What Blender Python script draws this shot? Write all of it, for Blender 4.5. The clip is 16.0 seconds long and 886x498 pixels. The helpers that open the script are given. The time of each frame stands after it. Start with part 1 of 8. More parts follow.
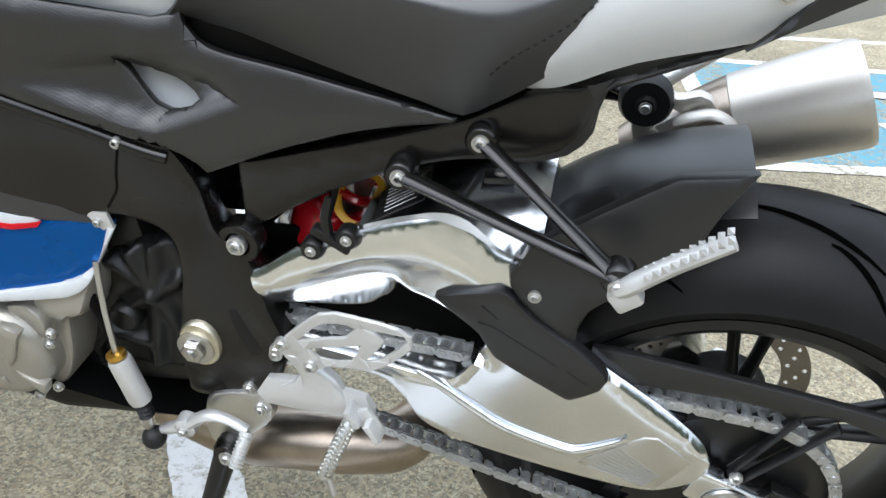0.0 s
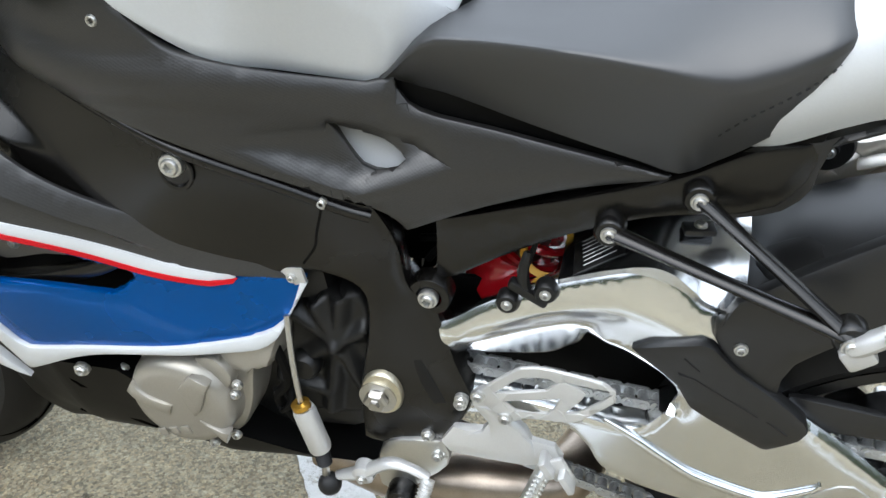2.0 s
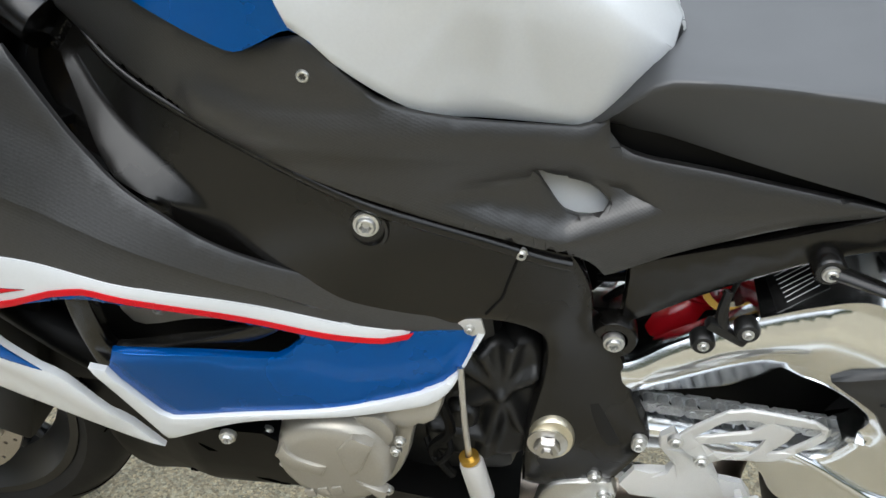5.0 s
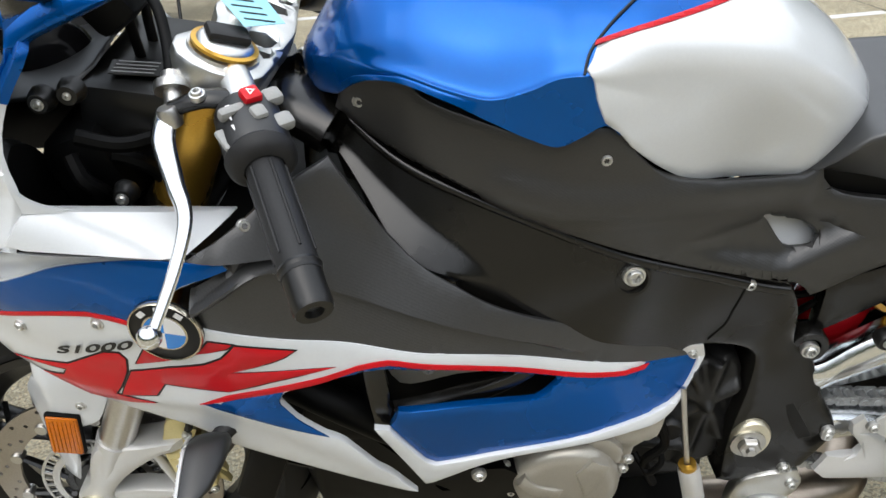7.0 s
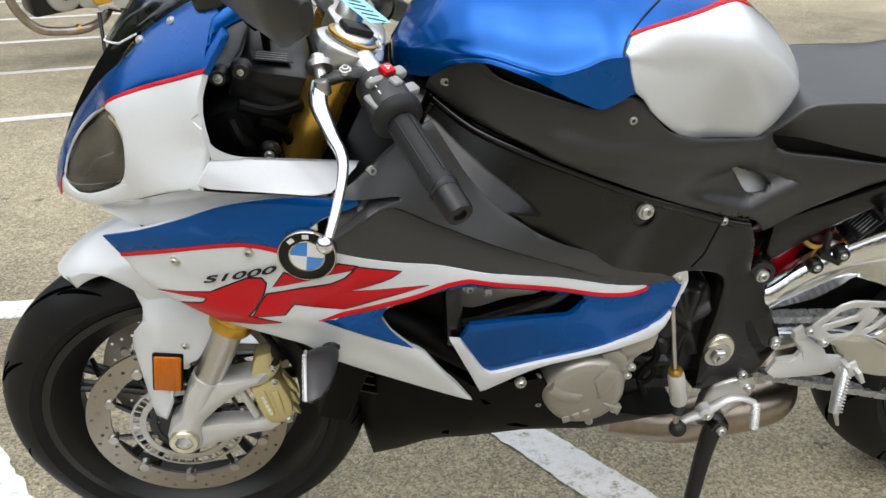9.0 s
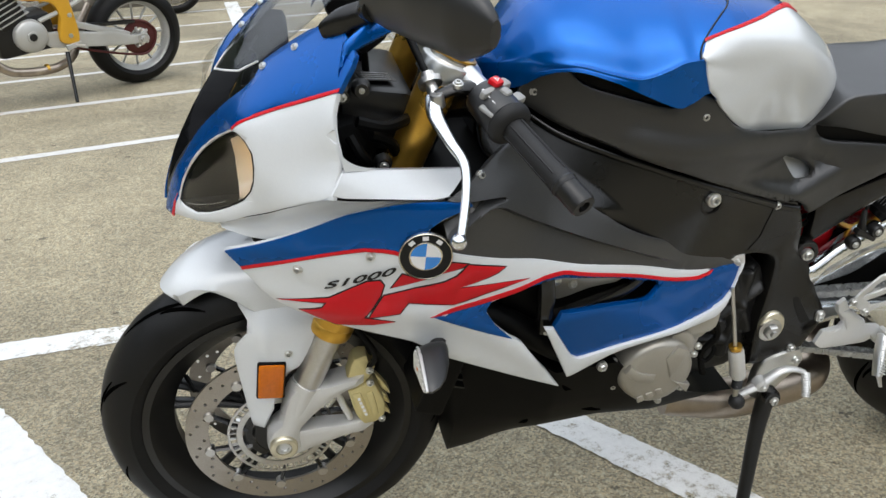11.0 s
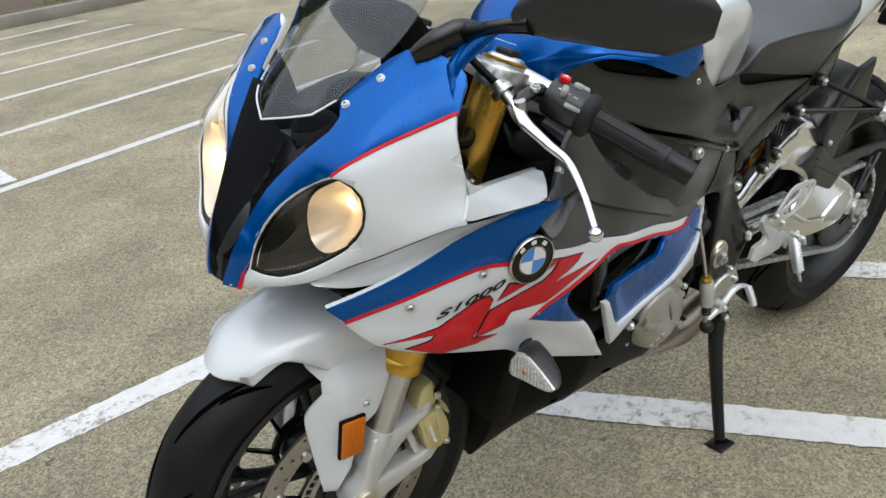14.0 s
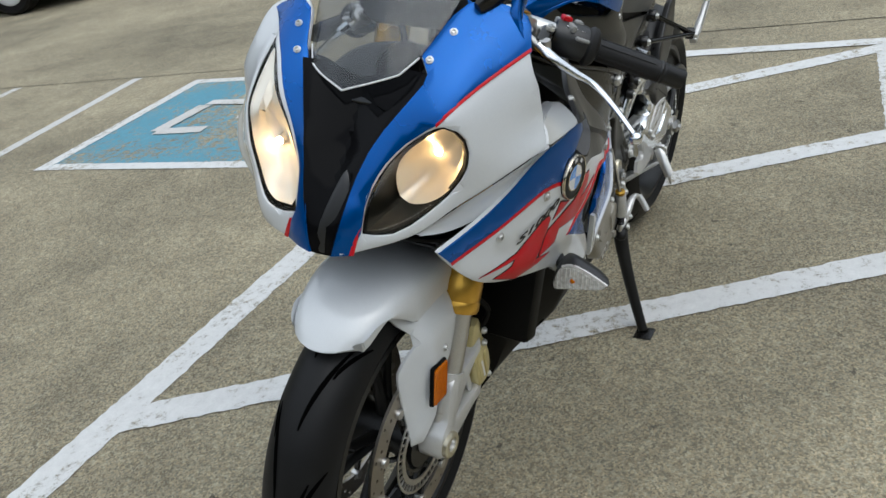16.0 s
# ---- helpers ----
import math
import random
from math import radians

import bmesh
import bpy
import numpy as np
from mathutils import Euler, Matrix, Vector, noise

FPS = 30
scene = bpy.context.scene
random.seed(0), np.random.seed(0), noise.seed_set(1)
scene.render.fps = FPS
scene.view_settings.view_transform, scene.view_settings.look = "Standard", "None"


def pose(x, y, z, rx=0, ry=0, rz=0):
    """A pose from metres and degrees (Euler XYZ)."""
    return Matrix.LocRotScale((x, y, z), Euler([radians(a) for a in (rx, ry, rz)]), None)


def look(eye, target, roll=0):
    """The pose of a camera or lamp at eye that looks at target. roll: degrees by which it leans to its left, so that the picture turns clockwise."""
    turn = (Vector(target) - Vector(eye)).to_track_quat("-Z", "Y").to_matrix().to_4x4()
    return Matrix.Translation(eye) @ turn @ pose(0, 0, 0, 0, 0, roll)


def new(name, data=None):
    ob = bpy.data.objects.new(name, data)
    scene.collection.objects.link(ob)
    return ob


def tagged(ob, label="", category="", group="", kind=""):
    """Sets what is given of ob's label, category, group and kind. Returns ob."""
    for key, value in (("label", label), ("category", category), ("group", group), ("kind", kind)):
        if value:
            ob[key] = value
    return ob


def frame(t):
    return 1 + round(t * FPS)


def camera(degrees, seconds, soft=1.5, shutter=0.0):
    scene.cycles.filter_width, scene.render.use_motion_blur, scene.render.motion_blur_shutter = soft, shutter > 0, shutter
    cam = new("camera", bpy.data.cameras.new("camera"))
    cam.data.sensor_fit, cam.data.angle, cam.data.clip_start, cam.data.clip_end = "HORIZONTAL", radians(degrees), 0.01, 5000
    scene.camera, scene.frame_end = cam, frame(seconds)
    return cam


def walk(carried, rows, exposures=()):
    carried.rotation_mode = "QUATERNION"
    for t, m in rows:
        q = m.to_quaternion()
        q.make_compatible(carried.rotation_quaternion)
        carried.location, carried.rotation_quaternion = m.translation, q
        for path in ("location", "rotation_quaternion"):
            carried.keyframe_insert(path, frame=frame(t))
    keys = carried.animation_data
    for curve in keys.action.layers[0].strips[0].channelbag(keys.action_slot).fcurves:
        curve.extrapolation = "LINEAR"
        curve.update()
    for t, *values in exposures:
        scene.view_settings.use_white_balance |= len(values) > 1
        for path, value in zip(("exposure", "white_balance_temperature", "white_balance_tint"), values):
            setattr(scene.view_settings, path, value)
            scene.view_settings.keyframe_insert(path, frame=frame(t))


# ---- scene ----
cam = camera(55.8, 16.0)
PATH = [
    (0, (-0.066, 0.345, 0.958), (-0.097, 2.109, 0.016), 3.6),
    (0.5, (-0.11, 0.332, 0.968), (-0.151, 2.096, 0.025), 4.0),
    (1, (-0.152, 0.324, 0.977), (-0.282, 2.081, 0.032), 3.0),
    (1.5, (-0.183, 0.326, 0.986), (-0.325, 2.078, 0.031), 2.6),
    (2, (-0.232, 0.352, 0.996), (-0.34, 2.118, 0.064), 1.5),
    (2.5, (-0.275, 0.356, 1.031), (-0.316, 2.121, 0.091), 2.1),
    (3, (-0.261, 0.378, 1.055), (-0.266, 2.13, 0.09), 2.3),
    (3.5, (-0.3, 0.441, 1.001), (-0.332, 2.175, 0.004), 1.3),
    (3.7, (-0.333, 0.457, 0.986), (-0.36, 2.189, -0.014), 1.2),
    (5.8, (-0.612, 0.402, 1.078), (-0.451, 2.147, 0.115), 0.0),
    (6, (-0.651, 0.409, 1.091), (-0.477, 2.151, 0.124), -0.8),
    (6.5, (-0.739, 0.418, 1.116), (-0.553, 2.147, 0.127), -2.4),
    (7, (-0.834, 0.368, 1.121), (-0.566, 2.114, 0.183), -2.1),
    (7.5, (-0.916, 0.301, 1.126), (-0.569, 2.068, 0.256), 0.3),
    (8, (-0.965, 0.221, 1.129), (-0.546, 1.978, 0.271), 1.2),
    (8.5, (-1.026, 0.172, 1.129), (-0.572, 1.922, 0.275), 0.8),
    (9, (-1.111, 0.133, 1.129), (-0.574, 1.865, 0.286), 0.1),
    (9.5, (-1.158, 0.087, 1.154), (-0.634, 1.827, 0.318), -0.3),
    (9.7, (-1.171, 0.061, 1.155), (-0.692, 1.814, 0.322), -1.0),
    (11.8, (-1.446, 0.176, 1.117), (-0.609, 1.819, 0.343), -2.6),
    (12, (-1.462, 0.198, 1.112), (-0.588, 1.824, 0.342), -2.9),
    (12.5, (-1.494, 0.28, 1.115), (-0.53, 1.854, 0.345), -5.6),
    (13, (-1.544, 0.331, 1.14), (-0.508, 1.837, 0.329), -6.0),
    (13.5, (-1.669, 0.405, 1.154), (-0.46, 1.767, 0.326), -6.6),
    (14, (-1.798, 0.437, 1.189), (-0.512, 1.717, 0.349), -6.5),
    (14.5, (-1.919, 0.447, 1.19), (-0.562, 1.647, 0.344), -7.6),
    (15, (-2.037, 0.536, 1.201), (-0.609, 1.645, 0.346), -10.0),
    (15.5, (-2.153, 0.691, 1.2), (-0.623, 1.643, 0.332), -10.6),
    (16, (-2.182, 0.816, 1.209), (-0.533, 1.5, 0.307), -10.4),
]
walk(cam, [(t, look(eye, target, roll)) for t, eye, target, roll in PATH], [(0, 0.84, 5900, 9), (3.5, 0.89, 6100, 7), (7, 0.58, 6350, 9), (9.5, 0.49, 6450, 10), (12.5, 0.36, 6150, 8), (13.5, 0.33, 6200, 8), (14.5, 0.16, 6230, 8), (15, 0.15, 6230, 8), (15.5, 0.16, 6230, 8), (16, -0.15, 6080, 7)])

# ---- light ----
world = bpy.data.worlds.new("overcast_sky")
world.use_nodes = True
scene.world = world
wn = world.node_tree
sky = wn.nodes.new("ShaderNodeTexSky")
sky.sky_type, sky.sun_disc = "NISHITA", False
sky.sun_elevation, sky.sun_rotation = radians(58), radians(200)
sky.dust_density, sky.air_density = 4.0, 1.0
grey = wn.nodes.new("ShaderNodeMix")
grey.data_type = "RGBA"
grey.inputs["Factor"].default_value = 0.8
grey.inputs["B"].default_value = (8.5, 8.8, 9.2, 1)
wn.links.new(sky.outputs["Color"], grey.inputs["A"])
# an overcast sky is brighter overhead than near the horizon
coord = wn.nodes.new("ShaderNodeTexCoord")
axis = wn.nodes.new("ShaderNodeSeparateXYZ")
rise = wn.nodes.new("ShaderNodeMapRange")
rise.inputs["From Min"].default_value, rise.inputs["From Max"].default_value = 0.0, 1.0
rise.inputs["To Min"].default_value, rise.inputs["To Max"].default_value = 0.36, 1.55
cloud = wn.nodes.new("ShaderNodeTexNoise")
cloud.inputs["Scale"].default_value, cloud.inputs["Detail"].default_value = 2.2, 4
cover = wn.nodes.new("ShaderNodeMapRange")
cover.inputs["From Min"].default_value, cover.inputs["From Max"].default_value = 0.3, 0.7
cover.inputs["To Min"].default_value, cover.inputs["To Max"].default_value = 0.72, 1.28
level = wn.nodes.new("ShaderNodeMath")
level.operation = "MULTIPLY"
dome = wn.nodes.new("ShaderNodeVectorMath")
dome.operation = "SCALE"
wn.links.new(coord.outputs["Generated"], axis.inputs["Vector"])
wn.links.new(coord.outputs["Generated"], cloud.inputs["Vector"])
wn.links.new(axis.outputs["Z"], rise.inputs["Value"])
wn.links.new(cloud.outputs["Fac"], cover.inputs["Value"])
wn.links.new(rise.outputs["Result"], level.inputs[0])
wn.links.new(cover.outputs["Result"], level.inputs[1])
wn.links.new(grey.outputs["Result"], dome.inputs[0])
wn.links.new(level.outputs["Value"], dome.inputs["Scale"])
wn.links.new(dome.outputs["Vector"], wn.nodes["Background"].inputs["Color"])
wn.nodes["Background"].inputs["Strength"].default_value = 0.136
sun_data = bpy.data.lights.new("sun", "SUN")
sun_data.energy, sun_data.angle, sun_data.color = 0.7, radians(55), (1.0, 0.96, 0.9)
sun = new("sun", sun_data)
sun.matrix_world = look((-2.0, -3.0, 6.0), (0, 0.6, 0))

# ---- materials ----


def paint(name, color, rough=0.4, metal=0.0, coat=0.0, grain=0.0, grain_size=400.0, bump=0.0, stain=0.08, stain_size=6.0, spec=0.5, weave=0.0, cells=0.0):
    """A surface with fine grain, broad uneven tone, and relief."""
    mat = bpy.data.materials.new(name)
    mat.use_nodes = True
    nt = mat.node_tree
    b = nt.nodes["Principled BSDF"]
    tc = nt.nodes.new("ShaderNodeTexCoord")
    big = nt.nodes.new("ShaderNodeTexNoise")
    big.inputs["Scale"].default_value, big.inputs["Detail"].default_value = stain_size, 5
    fine = nt.nodes.new("ShaderNodeTexNoise")
    fine.inputs["Scale"].default_value, fine.inputs["Detail"].default_value = grain_size, 3
    nt.links.new(tc.outputs["Object"], big.inputs["Vector"])
    if weave:
        long = nt.nodes.new("ShaderNodeMapping")
        long.inputs["Scale"].default_value = (1.0, 1.0, weave)
        nt.links.new(tc.outputs["Object"], long.inputs["Vector"])
        nt.links.new(long.outputs["Vector"], fine.inputs["Vector"])
    else:
        nt.links.new(tc.outputs["Object"], fine.inputs["Vector"])
    ramp = nt.nodes.new("ShaderNodeMapRange")
    ramp.inputs["From Min"].default_value, ramp.inputs["From Max"].default_value = 0.3, 0.7
    ramp.inputs["To Min"].default_value, ramp.inputs["To Max"].default_value = 1 - stain, 1 + stain
    nt.links.new(big.outputs["Fac"], ramp.inputs["Value"])
    fr = nt.nodes.new("ShaderNodeMapRange")
    fr.inputs["From Min"].default_value, fr.inputs["From Max"].default_value = 0.3, 0.7
    fr.inputs["To Min"].default_value, fr.inputs["To Max"].default_value = 1 - grain, 1 + grain
    nt.links.new(fine.outputs["Fac"], fr.inputs["Value"])
    mul = nt.nodes.new("ShaderNodeMath")
    mul.operation = "MULTIPLY"
    nt.links.new(ramp.outputs["Result"], mul.inputs[0])
    nt.links.new(fr.outputs["Result"], mul.inputs[1])
    vm = nt.nodes.new("ShaderNodeVectorMath")
    vm.operation = "SCALE"
    vm.inputs[0].default_value = color
    nt.links.new(mul.outputs["Value"], vm.inputs["Scale"])
    nt.links.new(vm.outputs["Vector"], b.inputs["Base Color"])
    rr = nt.nodes.new("ShaderNodeMapRange")
    rr.inputs["From Min"].default_value, rr.inputs["From Max"].default_value = 0.3, 0.7
    rr.inputs["To Min"].default_value, rr.inputs["To Max"].default_value = rough * 0.85, min(1, rough * 1.15)
    nt.links.new(big.outputs["Fac"], rr.inputs["Value"])
    nt.links.new(rr.outputs["Result"], b.inputs["Roughness"])
    b.inputs["Metallic"].default_value = metal
    b.inputs["Coat Weight"].default_value = coat
    b.inputs["Coat Roughness"].default_value = 0.04
    b.inputs["Specular IOR Level"].default_value = spec
    if bump:
        bp = nt.nodes.new("ShaderNodeBump")
        bp.inputs["Strength"].default_value, bp.inputs["Distance"].default_value = bump, 0.002
        nt.links.new(fine.outputs["Fac"], bp.inputs["Height"])
        if cells:
            turn = nt.nodes.new("ShaderNodeMapping")
            turn.inputs["Rotation"].default_value = (0, radians(45), 0)
            turn.inputs["Scale"].default_value = (1.0, 0.15, 1.7)
            cell = nt.nodes.new("ShaderNodeTexVoronoi")
            cell.inputs["Scale"].default_value, cell.inputs["Randomness"].default_value = cells, 0.25
            nt.links.new(tc.outputs["Object"], turn.inputs["Vector"])
            nt.links.new(turn.outputs["Vector"], cell.inputs["Vector"])
            nt.links.new(cell.outputs["Distance"], bp.inputs["Height"])
            bp.inputs["Distance"].default_value = 0.0006
        nt.links.new(bp.outputs["Normal"], b.inputs["Normal"])
    return mat


WHITE = paint("white_gloss_paint", (0.60, 0.62, 0.635), 0.35, coat=1.0, grain=0.015, stain=0.03)
BLUE = paint("blue_metallic_paint", (0.0002, 0.080, 0.335), 0.27, metal=0.62, coat=0.35, grain=0.05, grain_size=1800, stain=0.03, spec=0.12)
RED = paint("red_gloss_paint", (0.50, 0.003, 0.010), 0.4, coat=0.3, stain=0.04, spec=0.15)
PLASTIC = paint("black_grained_plastic", (0.0155, 0.0152, 0.0148), 0.36, grain=0.14, grain_size=430, bump=0.34, stain=0.05, spec=0.75, cells=300.0)
PLAIN = paint("black_satin_plastic", (0.008, 0.0082, 0.0086), 0.40, grain=0.06, grain_size=900, bump=0.02, stain=0.06, spec=0.65)
SATIN = paint("black_satin_coat", (0.0040, 0.0037, 0.0033), 0.26, grain=0.06, grain_size=900, bump=0.02, stain=0.05, spec=0.50)
CASTBLACK = paint("black_cast_metal", (0.0055, 0.0055, 0.0055), 0.38, grain=0.1, grain_size=600, bump=0.06, stain=0.2, spec=0.45)
# black plastic and rubber; also the near-black fill that stands in for inner shade
DARK = paint("black_plastic_and_shade", (0.0018, 0.0018, 0.0018), 0.5, stain=0.2, spec=0.12)
LEATHER = paint("black_seat_vinyl", (0.020, 0.0208, 0.0225), 0.40, grain=0.08, grain_size=1100, bump=0.05, stain=0.05, spec=0.9)
RUBBER = paint("tyre_rubber", (0.0062, 0.0062, 0.0064), 0.5, grain=0.15, grain_size=500, bump=0.08, stain=0.25, stain_size=14, spec=0.22)
# near-black without gloss: paints the shade in grooves, gaps and slots
GAPSHADE = paint("groove_shade_black", (0.0015, 0.0015, 0.0015), 0.9, spec=0.0)
GRIP = paint("grip_rubber", (0.011, 0.011, 0.0115), 0.55, grain=0.1, bump=0.1, spec=0.35)
ALU = paint("polished_aluminium", (0.80, 0.82, 0.84), 0.18, metal=1.0, grain=0.03, grain_size=250, stain=0.05)
BRUSHED = paint("brushed_aluminium", (0.66, 0.66, 0.64), 0.34, metal=1.0, grain=0.05, grain_size=700, stain=0.06, bump=0.03)
SILVER = paint("silver_coat", (0.60, 0.60, 0.59), 0.4, metal=0.55, grain=0.04, grain_size=900, stain=0.05)
CASE = paint("titanium_grey_case_paint", (0.37, 0.35, 0.305), 0.36, metal=0.55, grain=0.06, grain_size=900, stain=0.06, bump=0.03)
STEEL = paint("steel", (0.55, 0.54, 0.52), 0.34, metal=1.0, grain=0.05, stain=0.08)
ZINC = paint("zinc_plated_steel", (0.62, 0.62, 0.60), 0.36, metal=0.9, grain=0.08, grain_size=700, stain=0.1)
TITAN = paint("brushed_titanium", (0.60, 0.57, 0.52), 0.48, metal=0.9, grain=0.06, grain_size=900, stain=0.06)
BURNT = paint("heat_tinted_steel", (0.40, 0.34, 0.28), 0.35, metal=1.0, grain=0.05, stain=0.3, stain_size=14)
CHAMPAGNE = paint("champagne_anodised_washer", (0.66, 0.61, 0.47), 0.32, metal=0.9, grain=0.04, stain=0.06)
GOLD = paint("gold_anodised_fork", (0.62, 0.36, 0.06), 0.3, metal=0.9, grain=0.04, stain=0.08)
BRASS = paint("gold_caliper_paint", (0.60, 0.52, 0.26), 0.42, metal=0.55, grain=0.05, stain=0.1)
DISC = paint("brake_disc_steel", (0.40, 0.37, 0.33), 0.40, metal=1.0, grain=0.08, grain_size=500, stain=0.1)
CHAINMETAL = paint("chain_steel", (0.44, 0.45, 0.45), 0.32, metal=0.7, grain=0.12, stain=0.2, stain_size=40)
ORANGE = paint("orange_reflector", (0.50, 0.125, 0.0), 0.25, coat=0.25, grain=0.1, grain_size=200, spec=0.3)
CARBON = paint("carbon_weave_plastic", (0.025, 0.025, 0.0255), 0.36, grain=0.16, grain_size=520, bump=0.24, stain=0.05, spec=0.75, cells=260.0)
SPRINGRED = paint("red_shock_spring", (0.42, 0.006, 0.012), 0.25, coat=0.6)
TAGBLUE = paint("pale_blue_paper", (0.30, 0.62, 0.72), 0.7)
SWITCHGREY = paint("grey_switch_plastic", (0.26, 0.26, 0.25), 0.5, grain=0.05, stain=0.06)
LABELGREY = paint("grey_label", (0.42, 0.42, 0.42), 0.45, metal=0.4)
INK = paint("black_ink", (0.005, 0.005, 0.005), 0.45, spec=0.3)
PALEINK = paint("white_ink", (0.7, 0.7, 0.7), 0.5)
REDLENS = paint("red_lens", (0.35, 0.005, 0.01), 0.15, coat=1.0)
YELLOW = paint("yellow_cast_paint", (0.62, 0.33, 0.02), 0.4, stain=0.1)
ROUNDBLUE = paint("badge_blue", (0.02, 0.2, 0.6), 0.25, coat=0.8)


def clear(name, tint, gloss):
    """Thin clear plastic: lets light through and mirrors a share of the sky, more at grazing angles."""
    mat = bpy.data.materials.new(name)
    mat.use_nodes = True
    nt = mat.node_tree
    nt.nodes.remove(nt.nodes["Principled BSDF"])
    see = nt.nodes.new("ShaderNodeBsdfTransparent")
    see.inputs["Color"].default_value = (*tint, 1)
    shine = nt.nodes.new("ShaderNodeBsdfGlossy")
    shine.inputs["Roughness"].default_value = 0.03
    fres = nt.nodes.new("ShaderNodeLayerWeight")
    fres.inputs["Blend"].default_value = 0.5
    steep = nt.nodes.new("ShaderNodeMath")
    steep.operation = "POWER"
    steep.inputs[1].default_value = 4.0
    add = nt.nodes.new("ShaderNodeMath")
    add.operation = "MULTIPLY_ADD"
    add.inputs[1].default_value = 0.6
    add.inputs[2].default_value = gloss
    mix = nt.nodes.new("ShaderNodeMixShader")
    nt.links.new(fres.outputs["Facing"], steep.inputs[0])
    nt.links.new(steep.outputs["Value"], add.inputs[0])
    nt.links.new(add.outputs["Value"], mix.inputs["Fac"])
    nt.links.new(see.outputs["BSDF"], mix.inputs[1])
    nt.links.new(shine.outputs["BSDF"], mix.inputs[2])
    nt.links.new(mix.outputs["Shader"], nt.nodes["Material Output"].inputs["Surface"])
    return mat


SCREEN = clear("smoked_screen", (0.72, 0.735, 0.75), 0.05)
LENS = clear("lamp_lens", (0.97, 0.97, 0.97), 0.04)


def glow(name, color, strength):
    mat = bpy.data.materials.new(name)
    mat.use_nodes = True
    b = mat.node_tree.nodes["Principled BSDF"]
    b.inputs["Base Color"].default_value = (*color, 1)
    b.inputs["Emission Color"].default_value = (*color, 1)
    b.inputs["Emission Strength"].default_value = strength
    return mat


BULB = glow("lit_bulb", (1.0, 0.62, 0.27), 110)
GLOSSBLACK = paint("black_gloss_plastic", (0.004, 0.004, 0.0045), 0.08, stain=0.1, spec=0.06)
MIRROR = paint("mirror_silver", (0.86, 0.87, 0.87), 0.03, metal=1.0, stain=0.01)
CHROME = paint("chrome_reflector", (0.66, 0.60, 0.49), 0.24, metal=1.0, stain=0.02)
REFLECTOR = paint("pale_lamp_reflector", (0.86, 0.80, 0.68), 0.36, metal=0.5, stain=0.02)


def concrete():
    """Weathered concrete with exposed aggregate: pebbles in a pale matrix, stains, hairline marks."""
    mat = bpy.data.materials.new("weathered_concrete")
    mat.use_nodes = True
    nt = mat.node_tree
    b = nt.nodes["Principled BSDF"]
    L = nt.links.new
    tc = nt.nodes.new("ShaderNodeTexCoord")

    def noisy(scale, detail=4, rough=0.6):
        n = nt.nodes.new("ShaderNodeTexNoise")
        n.inputs["Scale"].default_value, n.inputs["Detail"].default_value, n.inputs["Roughness"].default_value = scale, detail, rough
        L(tc.outputs["Object"], n.inputs["Vector"])
        return n
    broad, mid, grit = noisy(0.7, 7, 0.62), noisy(3.2, 8, 0.7), noisy(330, 3, 0.7)
    cell = nt.nodes.new("ShaderNodeTexVoronoi")
    cell.inputs["Scale"].default_value = 70
    L(tc.outputs["Object"], cell.inputs["Vector"])
    stone = nt.nodes.new("ShaderNodeTexVoronoi")
    stone.inputs["Scale"].default_value = 210
    L(tc.outputs["Object"], stone.inputs["Vector"])
    tone = nt.nodes.new("ShaderNodeValToRGB")
    tone.color_ramp.elements[0].position, tone.color_ramp.elements[0].color = 0.36, (0.186, 0.172, 0.132, 1)
    tone.color_ramp.elements[1].position, tone.color_ramp.elements[1].color = 0.64, (0.406, 0.374, 0.286, 1)
    add = nt.nodes.new("ShaderNodeMath")
    add.operation = "MULTIPLY_ADD"
    L(mid.outputs["Fac"], add.inputs[0])
    add.inputs[1].default_value = 0.34
    half = nt.nodes.new("ShaderNodeMath")
    half.operation = "MULTIPLY"
    half.inputs[1].default_value = 0.66
    L(broad.outputs["Fac"], half.inputs[0])
    L(half.outputs["Value"], add.inputs[2])
    L(add.outputs["Value"], tone.inputs["Fac"])
    sep = nt.nodes.new("ShaderNodeSeparateColor")
    L(stone.outputs["Color"], sep.inputs["Color"])
    peb = nt.nodes.new("ShaderNodeMapRange")
    peb.inputs["To Min"].default_value, peb.inputs["To Max"].default_value = 0.50, 1.46
    L(sep.outputs["Red"], peb.inputs["Value"])
    sep2 = nt.nodes.new("ShaderNodeSeparateColor")
    L(cell.outputs["Color"], sep2.inputs["Color"])
    peb2 = nt.nodes.new("ShaderNodeMapRange")
    peb2.inputs["From Min"].default_value = 0.0
    peb2.inputs["To Min"].default_value, peb2.inputs["To Max"].default_value = 0.86, 1.13
    L(sep2.outputs["Green"], peb2.inputs["Value"])
    gr = nt.nodes.new("ShaderNodeMapRange")
    gr.inputs["From Min"].default_value, gr.inputs["From Max"].default_value = 0.3, 0.7
    gr.inputs["To Min"].default_value, gr.inputs["To Max"].default_value = 0.68, 1.32
    L(grit.outputs["Fac"], gr.inputs["Value"])
    m1 = nt.nodes.new("ShaderNodeMath")
    m1.operation = "MULTIPLY"
    L(peb.outputs["Result"], m1.inputs[0])
    L(peb2.outputs["Result"], m1.inputs[1])
    m2 = nt.nodes.new("ShaderNodeMath")
    m2.operation = "MULTIPLY"
    hollow = nt.nodes.new("ShaderNodeTexVoronoi")
    hollow.inputs["Scale"].default_value = 8.5
    wobble = nt.nodes.new("ShaderNodeVectorMath")
    wobble.operation = "MULTIPLY_ADD"
